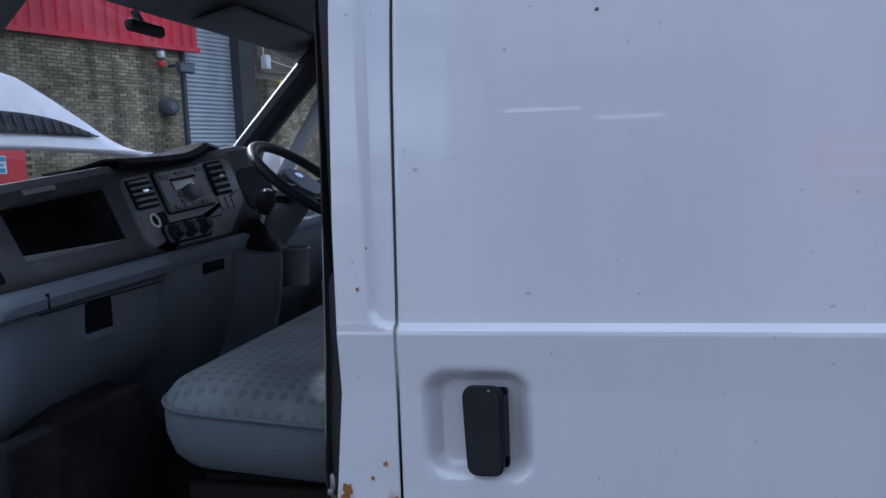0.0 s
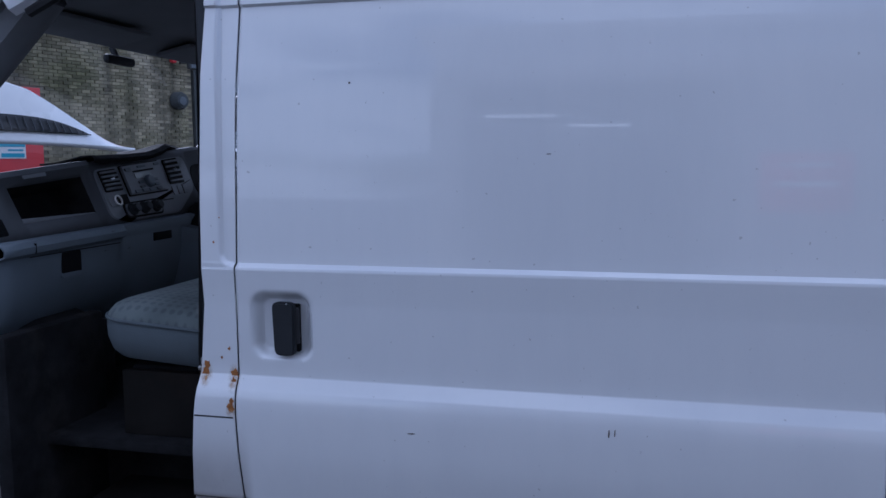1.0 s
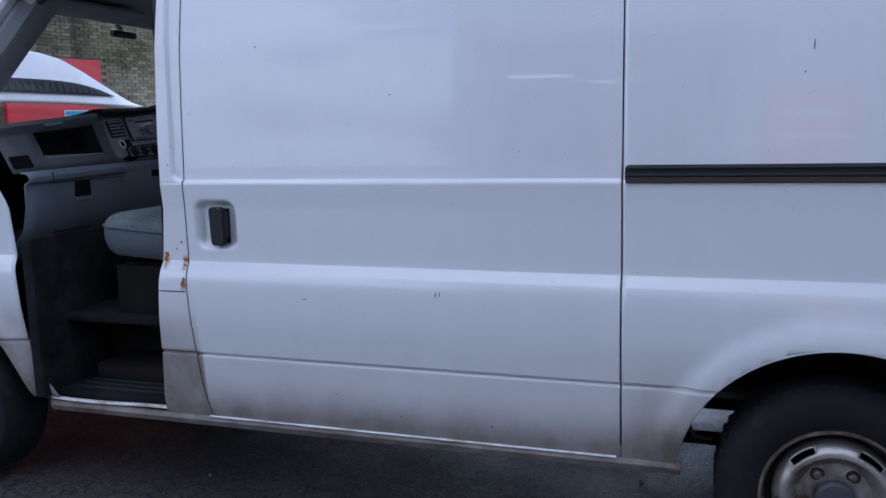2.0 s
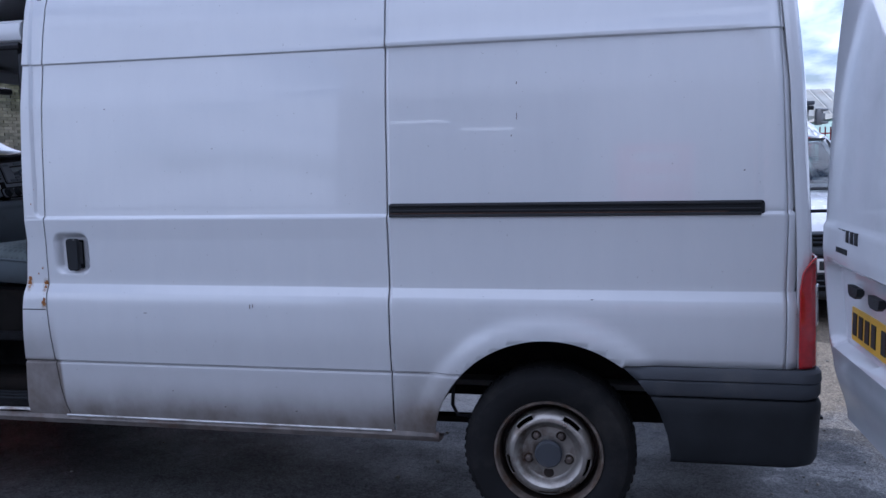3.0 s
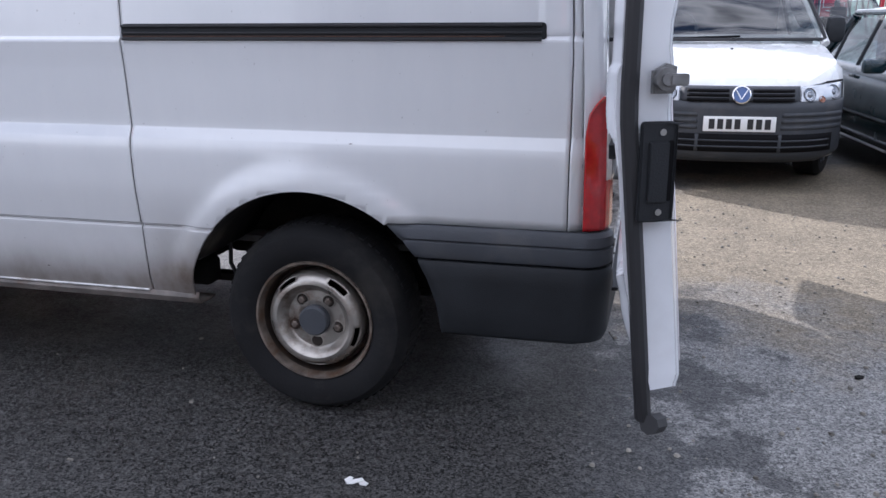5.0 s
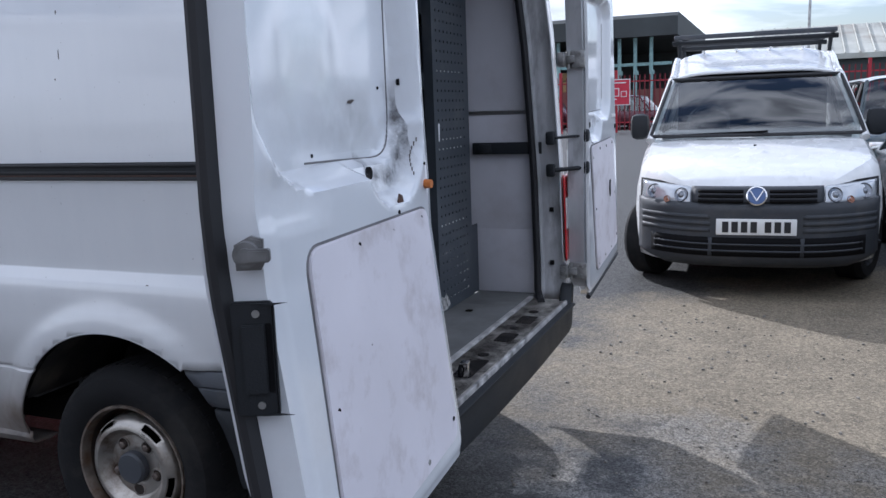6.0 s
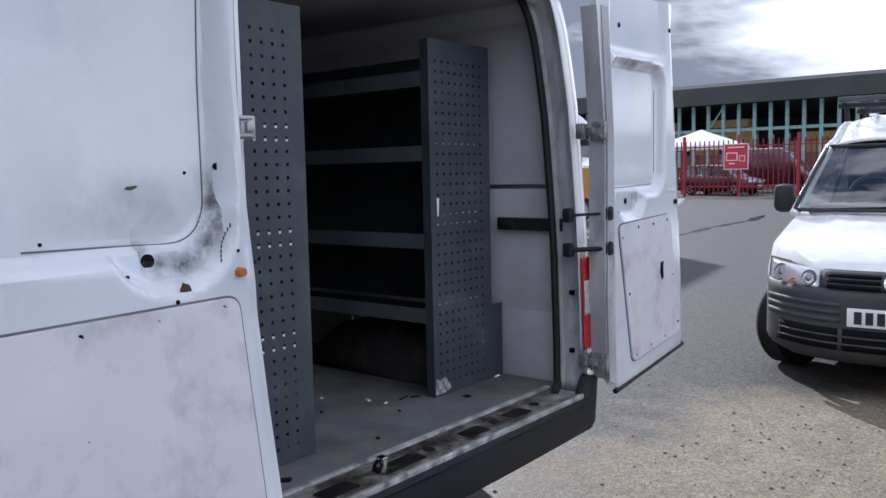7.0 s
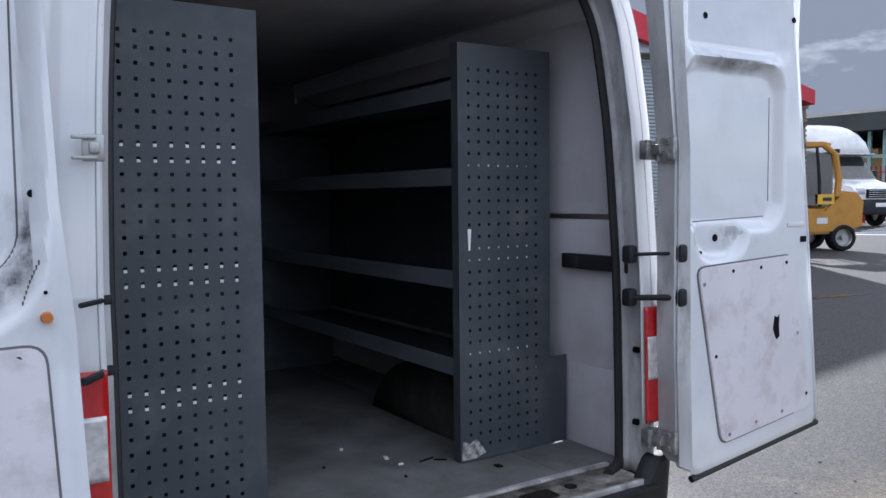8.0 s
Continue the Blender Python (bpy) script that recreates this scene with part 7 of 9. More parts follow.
def car_shell(parent, L, hw, wheels, R, belt, bonnet_y, nose, tail, paint, zb=0.24):
    """Lower body: nose at local y 0, tail at L, belt line height by y, wheel arches cut in the sides."""
    bm = bmesh.new()
    ys = sorted(set([0, 0.006, 0.015, 0.03, 0.05, 0.08, 0.11, 0.14, 0.18, 0.22, 0.27, 0.32] + list(np.arange(0.4, L - 0.1, 0.08)) + [w + R * 1.16 * c for w in wheels for c in (-1, -0.985, -0.93, -0.8, 0.8, 0.93, 0.985, 1)] + [L - 0.1, L - 0.04, L]))
    rows = []
    for y in ys:
        w = hw * nose(y) * tail(L - y)
        zt = belt(y)
        lo = zb + (0.10 if y < 0.1 else 0)
        for wy in wheels:
            d = y - wy
            if abs(d) < R * 1.16:
                lo = max(lo, R + math.sqrt((R * 1.16) ** 2 - d * d) - 0.01)
        sec = [(w * 0.955, lo), (w * 0.985, max(lo, lerp(zb, zt, 0.25))), (w, max(lo, lerp(zb, zt, 0.5))), (w * 0.99, max(lo, lerp(zb, zt, 0.72))), (w * 0.955, lerp(zb, zt, 0.93)), (w * 0.90, zt), (w * 0.6, zt + 0.025), (0, zt + 0.035)]
        full = [(-a, b) for a, b in sec] + [(a, b) for a, b in sec[-2::-1]]
        rows.append([bm.verts.new((a, y, b)) for a, b in full])
    for a, b in zip(rows, rows[1:]):
        for i in range(len(a) - 1):
            bm.faces.new((a[i], a[i + 1], b[i + 1], b[i]))
    bm.faces.new(rows[0])
    bm.faces.new(rows[-1][::-1])
    body = part("body", clean(bm), paint, parent, thick=0.004)
    part("underbody", bbox((0, L / 2, zb + 0.16), (hw * 1.45, L - 0.5, 0.22), 0.05), DARK_STEEL, parent)
    # black block fills each wheel bay, standing in for its shade
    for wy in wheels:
        part("arch_shade_block", bbox((0, wy, R + 0.12), (hw * 1.5, R * 2.2, R * 1.4), 0.05), BLACK, parent)
    return body


def pane(parent, pts, name="window", material=None):
    bm = bmesh.new()
    bm.faces.new([bm.verts.new(p) for p in pts])
    ob = part(name, bm, material or DARK_WINDOW, parent)
    ob.visible_shadow = False
    return ob


def greenhouse(parent, hwb, hwt, base_f, top_f, top_r, base_r, zb, zt, paint, pillars, solid_from=None, crown=0.03):
    """Roof, posts and glass over the belt line; y of the screen's foot and head, the rear glass's head and foot."""
    bm = bmesh.new()

    def rp(u, v):
        y = lerp(top_f, top_r, u)
        s = 2 * v - 1
        return (hwt * s, y - 0.05 * (1 - s * s) * (1 - 2 * u), zt + crown * step(0.0, 0.28, u) + 0.055 * (1 - s ** 4) * (0.55 + 0.45 * math.sin(math.pi * min(1, max(0, u)))) - 0.03 * abs(s) ** 8)
    sheet(bm, 20, 18, rp)
    part("roof", bm, paint, parent, thick=0.02)

    def edge(t, s):
        return Vector((s * lerp(hwb, hwt, t), lerp(base_f, top_f, t), lerp(zb, zt - 0.02, t)))

    def redge(t, s):
        return Vector((s * lerp(hwb, hwt, t), lerp(base_r, top_r, t), lerp(zb, zt - 0.02, t)))

    def at_side(y, t, s):
        return Vector((s * lerp(hwb, hwt, t), y, lerp(zb, zt - 0.02, t)))
    for s in (-1, 1):
        bm = bmesh.new()
        tube(bm, [edge(t, s) for t in np.linspace(-0.03, 1, 6)], 0.036, 8)
        part("screen_post", bm, paint, parent)
        bm = bmesh.new()
        tube(bm, [redge(t, s) for t in np.linspace(-0.03, 1, 6)], 0.05, 8)
        part("rear_post", bm, paint, parent)
        bm = bmesh.new()
        tube(bm, [Vector((s * hwt, y, zt - 0.012 + crown * step(0.0, 0.28, (y - top_f) / (top_r - top_f)))) for y in np.linspace(top_f, top_r, 12)], 0.03, 8)
        part("roof_rail", bm, paint, parent)
        cuts = [None] + list(pillars) + [None]
        for y in pillars:
            bm = bmesh.new()
            tube(bm, [at_side(y, t, s) for t in np.linspace(-0.02, 1, 5)], 0.04, 6, flat=0.4)
            part("door_post", bm, BLACK_PLASTIC, parent)
        for a, b in zip(cuts, cuts[1:]):
            p0 = edge(0.02, s) if a is None else at_side(a, 0.02, s)
            p3 = edge(0.97, s) if a is None else at_side(a, 0.97, s)
            p1 = redge(0.02, s) if b is None else at_side(b, 0.02, s)
            p2 = redge(0.97, s) if b is None else at_side(b, 0.97, s)
            if solid_from is not None and p0.y >= solid_from - 0.01:
                bm = bmesh.new()
                bm.faces.new([bm.verts.new(p) for p in (p0, p1, p2, p3)])
                part("side_panel", bm, paint, parent, thick=0.01)
            else:
                pane(parent, (p0, p1, p2, p3), "side_window")
    bm = bmesh.new()

    def screen_pt(u, v):
        return ((2 * u - 1) * lerp(hwb, hwt, v * 0.97), lerp(base_f, top_f, v * 0.97) - 0.10 * (1 - (2 * u - 1) ** 2) - 0.055 * (1 - (2 * v - 1) ** 2), lerp(zb + 0.02, zt - 0.02, v))
    sheet(bm, 16, 12, screen_pt)
    w = part("windscreen", bm, DARK_WINDOW if solid_from is None else CAB_WINDOW, parent)
    w.visible_shadow = False
    if solid_from is not None:
        for k, (u0, v0, u1, v1) in enumerate(((0, 0, 1, 0), (0, 1, 1, 1), (0, 0, 0, 1), (1, 0, 1, 1))):
            bm = bmesh.new()
            tube(bm, [Vector(screen_pt(lerp(u0, u1, t), lerp(v0, v1, t))) + Vector((0, -0.006, 0.004)) for t in np.linspace(0, 1, 14)], 0.016, 6)
            part("screen_gasket", bm, RUBBER, parent)
    if solid_from is None:
        pane(parent, [redge(0.05, -1), redge(0.05, 1), redge(0.95, 1), redge(0.95, -1)], "rear_window")
    else:
        bm = bmesh.new()
        bm.faces.new([bm.verts.new(p) for p in (redge(0, -1), redge(0, 1), redge(1, 1), redge(1, -1))])
        part("rear_panel", bm, paint, parent, thick=0.01)
    # added black sheet behind the seats, hides light through the roof gap
    if solid_from is not None:
        part("cab_gap_screen", bbox((0, 2.30, (zb + zt + crown) / 2 - 0.02), (2 * hwt - 0.02, 0.03, zt + crown - zb + 0.04), 0.0), BLACK, parent)
    # black deck at belt height stands in for the cabin's shaded inside
    part("cabin_dark_deck", bbox((0, (base_f + base_r) / 2, zb - 0.02), (hwb * 1.86, base_r - base_f - 0.1, 0.02), 0), BLACK, parent)
    part("dash_top", bbox((0, base_f + 0.28, zb + 0.01), (hwb * 1.8, 0.5, 0.09), 0.03), DASH_DARK, parent)
    for s in (-1, 1):
        bm = boxes(((s * hwb * 0.48, lerp(base_f, base_r, 0.47), zb + 0.12), (hwb * 0.62, 0.14, 0.42), 0.05), ((s * hwb * 0.48, lerp(base_f, base_r, 0.47), zb + 0.40), (0.26, 0.10, 0.18), 0.04))
        part("front_seat", bm, CAB_CARPET, parent)
    bm = bmesh.new()
    tube(bm, [(hwb * 0.45 * -1 + 0.17 * math.cos(a), base_f + 0.52 + 0.06 * math.sin(a), zb + 0.10 + 0.16 * math.sin(a)) for a in np.linspace(0, 2 * math.pi, 25)], 0.014, 6, caps=False)
    part("steering_wheel", bm, BLACK_PLASTIC, parent)


def front_patch(parent, name, x0, x1, z0, z1, nose_y, material, lab="", lift=0.012, r=0.02, nu=14, nz=6, tilt=0.0, skew=0.0):
    """A part moulded to the rounded nose: spans x and z, follows the nose's plan curve."""
    bm = bmesh.new()

    def pt(u, v):
        x = lerp(x0, x1, u)
        z = lerp(z0, z1, v) + skew * (abs(x) - min(abs(x0), abs(x1)))
        rnd_ = min(1, min(u, 1 - u) * abs(x1 - x0) / r) if r else 1
        rz = min(1, min(v, 1 - v) * abs(z1 - z0) / r) if r else 1
        return (x, nose_y(x) - lift * min(1, math.sqrt(max(0, rnd_ * rz))) + tilt * (z - z0), z)
    sheet(bm, nu, nz, pt)
    return part(name, bm, material, parent, lab, thick=0.008)


CADDY_GREY = mat("dark_grey_bumper_plastic", (0.036, 0.040, 0.047), 0.6, var=0.15, bump=0.25, grain=220, dirt=(0.12, 0.11, 0.10), dirt_amount=0.3)
LAMP_BOWL = mat("grey_lamp_bowl", (0.22, 0.23, 0.25), 0.2, metal=0.7, var=0.2, scale=60)
# small white delivery van with grey bumpers
caddy = thing("delivery_van", "small white delivery van with grey bumper and roof bars", "van", (3.435, 5.375, 0), 3.4, local=True)
belt_c = knots((0, 0.62), (0.03, 0.765), (0.10, 0.825), (0.25, 0.895), (0.6, 0.985), (1.0, 1.075), (1.2, 1.10), (4.3, 1.12), (4.4, 1.05))
nose_c = lambda y: 0.985 * min(1.0, max(0.22, (y / 0.50) ** 0.3125 if y > 0 else 0.22)) + 0.015 * step(0.3, 0.9, y)
tail_c = knots((0, 0.92), (0.1, 0.98), (0.3, 1.0), (5, 1.0))
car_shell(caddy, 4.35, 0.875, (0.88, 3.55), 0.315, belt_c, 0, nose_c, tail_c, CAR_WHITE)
greenhouse(caddy, 0.80, 0.665, 1.02, 1.53, 4.2, 4.32, 1.10, 1.605, CAR_WHITE, (2.35,), solid_from=2.35, crown=0.195)
for y in (0.9, 3.55):
    for s in (-1, 1):
        wh = car_wheel(caddy, (s * 0.85, y, 0.315), 0.315, s < 0, TRIM_GREY, 6)
        if y < 1:  # front wheels left on lock
            hub = Matrix.Translation((s * 0.80, y, 0))
            wh.matrix_local = hub @ Matrix.Rotation(radians(-24), 4, "Z") @ hub.inverted()
cn = lambda x: -0.01 + 0.46 * (abs(x) / 0.88) ** 3.0
bmp = front_patch(caddy, "front_bumper", -0.825, 0.825, 0.235, 0.705, cn, CADDY_GREY, "ribbed dark grey plastic bumper", 0.05, 0.05, 48, 24)
for v in bmp.data.vertices:
    v.co.z = max(v.co.z, 0.235 + 0.40 * max(0, abs(v.co.x) - 0.62))
    v.co.y += 0.035 * step(0.34, 0.235, v.co.z)
bm_at = lambda x: cn(x) - 0.05
for z in (0.488, 0.535, 0.582):
    for s in (-1, 1):
        front_patch(bmp, "bumper_rib", s * 0.30, s * 0.80, z, z + 0.030, bm_at, CADDY_GREY, "", 0.010, 0.012, 18, 4)
front_patch(bmp, "air_intake", -0.72, 0.72, 0.320, 0.455, bm_at, BLACK, "black lower air intake", 0.004, 0.03, 40, 4)
for z in (0.352, 0.398):
    front_patch(bmp, "intake_slat", -0.70, 0.70, z, z + 0.014, lambda x: bm_at(x) - 0.003, CADDY_GREY, "", 0.006, 0.006, 40, 2)
for x in (-0.30, 0.30):
    front_patch(bmp, "intake_post", x - 0.012, x + 0.012, 0.322, 0.452, lambda x: bm_at(x) - 0.003, CADDY_GREY, "", 0.006, 0.006, 4, 3)
gr = front_patch(caddy, "grille", -0.43, 0.43, 0.685, 0.805, lambda x: cn(x) - 0.02, CADDY_GREY, "dark grey grille with slots", 0.022, 0.03, 24, 6, tilt=0.30)
for z in (0.697, 0.730, 0.763):
    for s in (-1, 1):
        front_patch(gr, "grille_slot", s * 0.085, s * 0.385, z, z + 0.021, lambda x, z=z: cn(x) - 0.046 + 0.30 * (z - 0.685), BLACK, "", 0.004, 0.008, 12, 2, tilt=0.30)
for s in (-1, 1):
    front_patch(caddy, "headlight_gap", s * 0.412, s * 0.815, 0.655, 0.815, lambda x: cn(x) - 0.006, BLACK, "", 0.018, 0.03, 18, 10, tilt=0.38, skew=0.06)
    hl = front_patch(caddy, "headlight", s * 0.425, s * 0.80, 0.668, 0.802, lambda x: cn(x) - 0.012, HEADLAMP, "clear twin-bowl headlight", 0.024, 0.03, 18, 10, tilt=0.38, skew=0.06)
    for x, r, zc in ((0.505, 0.054, 0.742), (0.705, 0.056, 0.756), (0.606, 0.026, 0.706)):
        bm = bmesh.new()
        lathe(bm, [(r, 0.0), (r * 0.94, 0.008), (r * 0.82, 0.001), (r * 0.45, -0.001), (r * 0.3, 0.006), (0, 0.009)], Matrix.Translation((s * x, cn(x) - 0.041 + 0.38 * (zc - 0.668), zc)) @ pose(0, 0, 0, 72, 0, s * 26), 24)
        part("lamp_bowl", bm, LAMP_BOWL if r > 0.03 else mat("orange_bulb", (0.35, 0.16, 0.10), 0.3), hl)
    bm = bbox((s * 0.900, 1.13, 1.205), (0.155, 0.11, 0.215), 0.05)
    part("door_mirror", bm, BLACK_PLASTIC, caddy, "black door mirror")
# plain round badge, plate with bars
BADGE = Matrix.Translation((0, -0.052, 0.745)) @ pose(0, 0, 0, 76, 0, 0)
bm = bmesh.new()
lathe(bm, [(0.068, 0.0), (0.068, 0.012), (0.059, 0.016), (0.057, 0.009)], BADGE, 36)
bd = part("round_badge", bm, CHROME, caddy, "round chrome badge")
bm = bmesh.new()
lathe(bm, [(0.058, 0.007), (0.0, 0.009)], BADGE, 36)
part("badge_face", bm, mat("badge_blue", (0.10, 0.16, 0.34), 0.3, var=0.1), bd)
bm = bmesh.new()
for a, b in (((-0.042, 0.036), (0, -0.034)), ((0.042, 0.036), (0, -0.034))):
    tube(bm, [BADGE @ Vector((a[0], a[1], 0.013)), BADGE @ Vector((b[0], b[1], 0.013))], 0.006, 6)
part("badge_bar", bm, CHROME, bd)
plt_ = part("number_plate", bbox((0, -0.068, 0.531), (0.522, 0.012, 0.113), 0.005), PLATE_WHITE, caddy, "white front number plate")
for k in range(7):
    part("plate_bar", bbox((-0.20 + 0.062 * k + (0.03 if k > 3 else 0), -0.0755, 0.531), (0.042, 0.003, 0.075), 0.0), PLATE_INK, plt_)
for y in (2.05, 2.95):
    bm = bmesh.new()
    tube(bm, [(-0.70, y, 1.93), (0.70, y, 1.93)], 0.022, 8)
    for s in (-1, 1):
        tube(bm, [(s * 0.63, y, 1.80), (s * 0.64, y, 1.93)], 0.018, 8)
    part("roof_bar", bm, BLACK_PLASTIC, caddy, "dark roof bar")
bm = boxes(((0, 1.95, 1.975), (1.36, 0.05, 0.04), 0.01), ((0, 3.0, 1.975), (1.36, 0.05, 0.04), 0.01), ((-0.66, 2.48, 1.975), (0.04, 1.1, 0.04), 0.01), ((0.66, 2.48, 1.975), (0.04, 1.1, 0.04), 0.01))
part("rack_frame", bm, TRIM_GREY, caddy)
# unseen filler inside the nose, added to stop sunlight through the bumper gap
part("nose_light_stop", bbox((0, 0.36, 0.42), (1.1, 0.5, 0.34), 0.02), BLACK, caddy)
part("washer_jet", bbox((0.0, 0.62, 1.058), (0.02, 0.02, 0.012), 0.003), BLACK, caddy)
for s in (-0.42, -0.14, 0.14, 0.42):
    bm = bmesh.new()
    tube(bm, [(s, y, 1.834 + 0.028 * math.sin(math.pi * (y - 1.62) / 2.6) ** 1 - 0.02 * abs(s)) for y in np.linspace(1.75, 3.9, 12)], 0.012, 6)
    part("roof_rib", bm, CAR_WHITE, caddy)
bm = bmesh.new()
tube(bm, [(-0.55, 0.98, 1.13), (0.1, 0.90, 1.15)], 0.010, 6)
part("wiper", bm, BLACK, caddy)

# dark green-blue saloon with five-spoke alloys
saloon = thing("saloon_car", "dark green-blue saloon car with five-spoke alloy wheels", "car", (5.59, 4.95, 0), 5.2, local=True)
saloon.scale = (0.95, 0.95, 0.95)
belt_s = knots((0, 0.55), (0.04, 0.66), (0.12, 0.71), (0.4, 0.78), (0.9, 0.85), (1.25, 0.90), (3.6, 0.95), (3.9, 0.96), (4.55, 0.90), (4.7, 0.80))
nose_s = lambda y: 0.97 * min(1.0, max(0.25, (y / 0.26) ** 0.333 if y > 0 else 0.25)) + 0.03 * step(0.2, 0.8, y)
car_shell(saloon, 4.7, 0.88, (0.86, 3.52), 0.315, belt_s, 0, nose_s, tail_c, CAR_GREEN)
greenhouse(saloon, 0.79, 0.62, 1.44, 2.10, 3.25, 3.75, 0.93, 1.40, CAR_GREEN, (2.50, 3.28))
for y in (0.86, 3.52):
    for s in (-1, 1):
        car_wheel(saloon, (s * 0.845, y, 0.315), 0.315, s < 0, ALLOY, 5)
sn = lambda x: -0.01 + 0.24 * (abs(x) / 0.85) ** 3
front_patch(saloon, "front_bumper", -0.85, 0.85, 0.24, 0.53, sn, CAR_GREEN, "dark bumper with a black strip", 0.08, 0.05, 30, 10)
front_patch(saloon, "bumper_strip", -0.82, 0.82, 0.42, 0.46, lambda x: sn(x) - 0.08, BLACK_PLASTIC, "", 0.012, 0.015, 30, 3)
front_patch(saloon, "grille", -0.32, 0.32, 0.56, 0.68, sn, BLACK, "black grille", 0.02, 0.02, 12, 4)
for s in (-1, 1):
    front_patch(saloon, "headlight", s * 0.40, s * 0.80, 0.555, 0.69, sn, CLEAR_LENS, "clear headlight", 0.03, 0.03, 12, 6)
    bm = bbox((s * 0.93, 1.64, 0.955), (0.20, 0.10, 0.13), 0.04)
    part("door_mirror", bm, CAR_GREEN, saloon, "dark door mirror")
    for y in (2.45, 3.25):
        part("door_handle", bbox((s * 0.872, y - 0.08, 0.83), (0.02, 0.16, 0.03), 0.006), CAR_GREEN, saloon)
    bm = bmesh.new()
    tube(bm, [(s * 0.883, y, 0.50) for y in np.linspace(1.3, 3.1, 6)], 0.014, 6)
    part("side_strip", bm, BLACK_PLASTIC, saloon)
    bm = bmesh.new()
    tube(bm, [(s * 0.862, y, 0.255) for y in np.linspace(1.3, 3.1, 6)], 0.012, 6)
    part("sill_strip", bm, ALLOY, saloon)

# more parked cars: behind the saloon and beyond the fence
def plain_car(label, at, rz, paint, L=4.3, hw=0.87, h=1.45, est=False, group="parked cars"):
    c = thing("parked_car", label, "car", at, rz, group, local=True)
    belt = knots((0, 0.6), (0.05, 0.72), (0.4, 0.86), (1.1, 0.98), (L - 0.3, 1.02), (L, 0.9))
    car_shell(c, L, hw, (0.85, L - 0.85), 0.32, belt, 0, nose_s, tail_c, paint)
    greenhouse(c, hw - 0.09, hw - 0.24, 1.05, 1.72, L - (0.55 if est else 1.1), L - (0.12 if est else 0.45), 0.99, h - 0.05, paint, (2.3, 3.2))
    for y in (0.85, L - 0.85):
        for s in (-1, 1):
            car_wheel(c, (s * (hw - 0.03), y, 0.32), 0.32, s < 0, ALLOY, 5)
    nn = lambda x: -0.01 + 0.24 * (abs(x) / hw) ** 3
    for s in (-1, 1):
        front_patch(c, "headlight", s * 0.42, s * 0.78, 0.64, 0.78, nn, CLEAR_LENS, "", 0.03, 0.03, 8, 4)
        part("door_mirror", bbox((s * (hw + 0.06), 1.3, 1.03), (0.17, 0.1, 0.13), 0.04), BLACK_PLASTIC, c)
        part("tail_light", bbox((s * (hw - 0.14), L - 0.01, 0.82), (0.16, 0.05, 0.2), 0.02), RED_LENS, c)
    front_patch(c, "grille", -0.38, 0.38, 0.42, 0.6, nn, BLACK, "", 0.03, 0.03, 8, 4)
    part("number_plate", bbox((0, -0.06, 0.46), (0.52, 0.015, 0.11), 0.004), PLATE_WHITE, c)
    return c


plain_car("dark blue estate car parked behind the saloon", (5.45, 11.6, 0), 2, CAR_GREEN, 4.5, 0.9, 1.66, True)
plain_car("white car parked in the row", (8.4, 10.8, 0), 4, CAR_WHITE, 4.3, 0.87, 1.45)
FY = 40.0
plain_car("dark maroon hatchback behind the red fence", (-9.2, FY + 2.2, 0), 78, CAR_MAROON, 4.3, 0.87, 1.55, True)
plain_car("grey saloon behind the red fence", (-16.0, FY + 4.5, 0), 70, CAR_GREY, 4.4, 0.87, 1.5)
plain_car("silver car behind the red fence", (-12.5, FY + 7.5, 0), 40, CAR_SILVER, 4.3, 0.87, 1.5)
plain_car("silver car behind the red fence", (-4.6, FY + 6.5, 0), 20, CAR_SILVER, 4.3, 0.87, 1.6, True)
plain_car("dark grey car behind the red fence", (-21.5, FY + 3.0, 0), 80, CAR_GREY, 4.3, 0.87, 1.5)
plain_car("maroon people carrier behind the red fence", (-1.8, FY + 5.0, 0), 82, CAR_MAROON, 4.6, 0.92, 1.8, True)

# maroon panel van behind the fence
pv = thing("panel_van", "dark maroon panel van behind the red fence", "van", (-8.0, FY + 8.0, 0), 88, local=True)
bm = bmesh.new()
sheet(bm, 14, 20, lambda u, v: (lerp(-0.95, 0.95, u), lerp(0, 5.2, v), 0.45 + (lerp(0.5, 1.95, step(0.02, 0.34, v)) + 0.10 * math.sin(math.pi * u)) * (1 - (2 * abs(u - 0.5)) ** 14)))
part("body", bm, CAR_MAROON, pv, thick=0.02)
part("body_side", bbox((0, 3.2, 1.35), (1.9, 4.0, 1.8), 0.1), CAR_MAROON, pv)
for y in (0.9, 4.2):
    for s in (-1, 1):
        car_wheel(pv, (s * 0.92, y, 0.34), 0.34, s < 0, STEEL, 0)
pane(pv, [(-0.8, 0.78, 1.35), (0.8, 0.78, 1.35), (0.72, 1.42, 2.0), (-0.72, 1.42, 2.0)], "windscreen")

# ---- red palisade fence ----
fence = thing("fence", "tall red steel palisade fence along the yard", "fence", (0, FY, 0))
bm = bmesh.new()
box(bm, (0, 0, 1.43), (0.06, 0.02, 2.65), 0.0)
pale_me = mesh_of(bm, "pale", False)
pale_me.materials.append(SHADED_FENCE)
post_me = mesh_of(bbox((0, 0, 1.5), (0.13, 0.13, 3.0), 0.0), "post", False)
post_me.materials.append(RED_FENCE)
for k in range(22):
    o = put("post", post_me, fence)
    o.location = (-26 + 2.75 * k, FY + 0.06, 0)
near_pales = [k for k in range(-107, 143)]
for k in near_pales[:290]:
    o = put("pale", pale_me, fence)
    o.location = (k / 4.2, FY, 0)
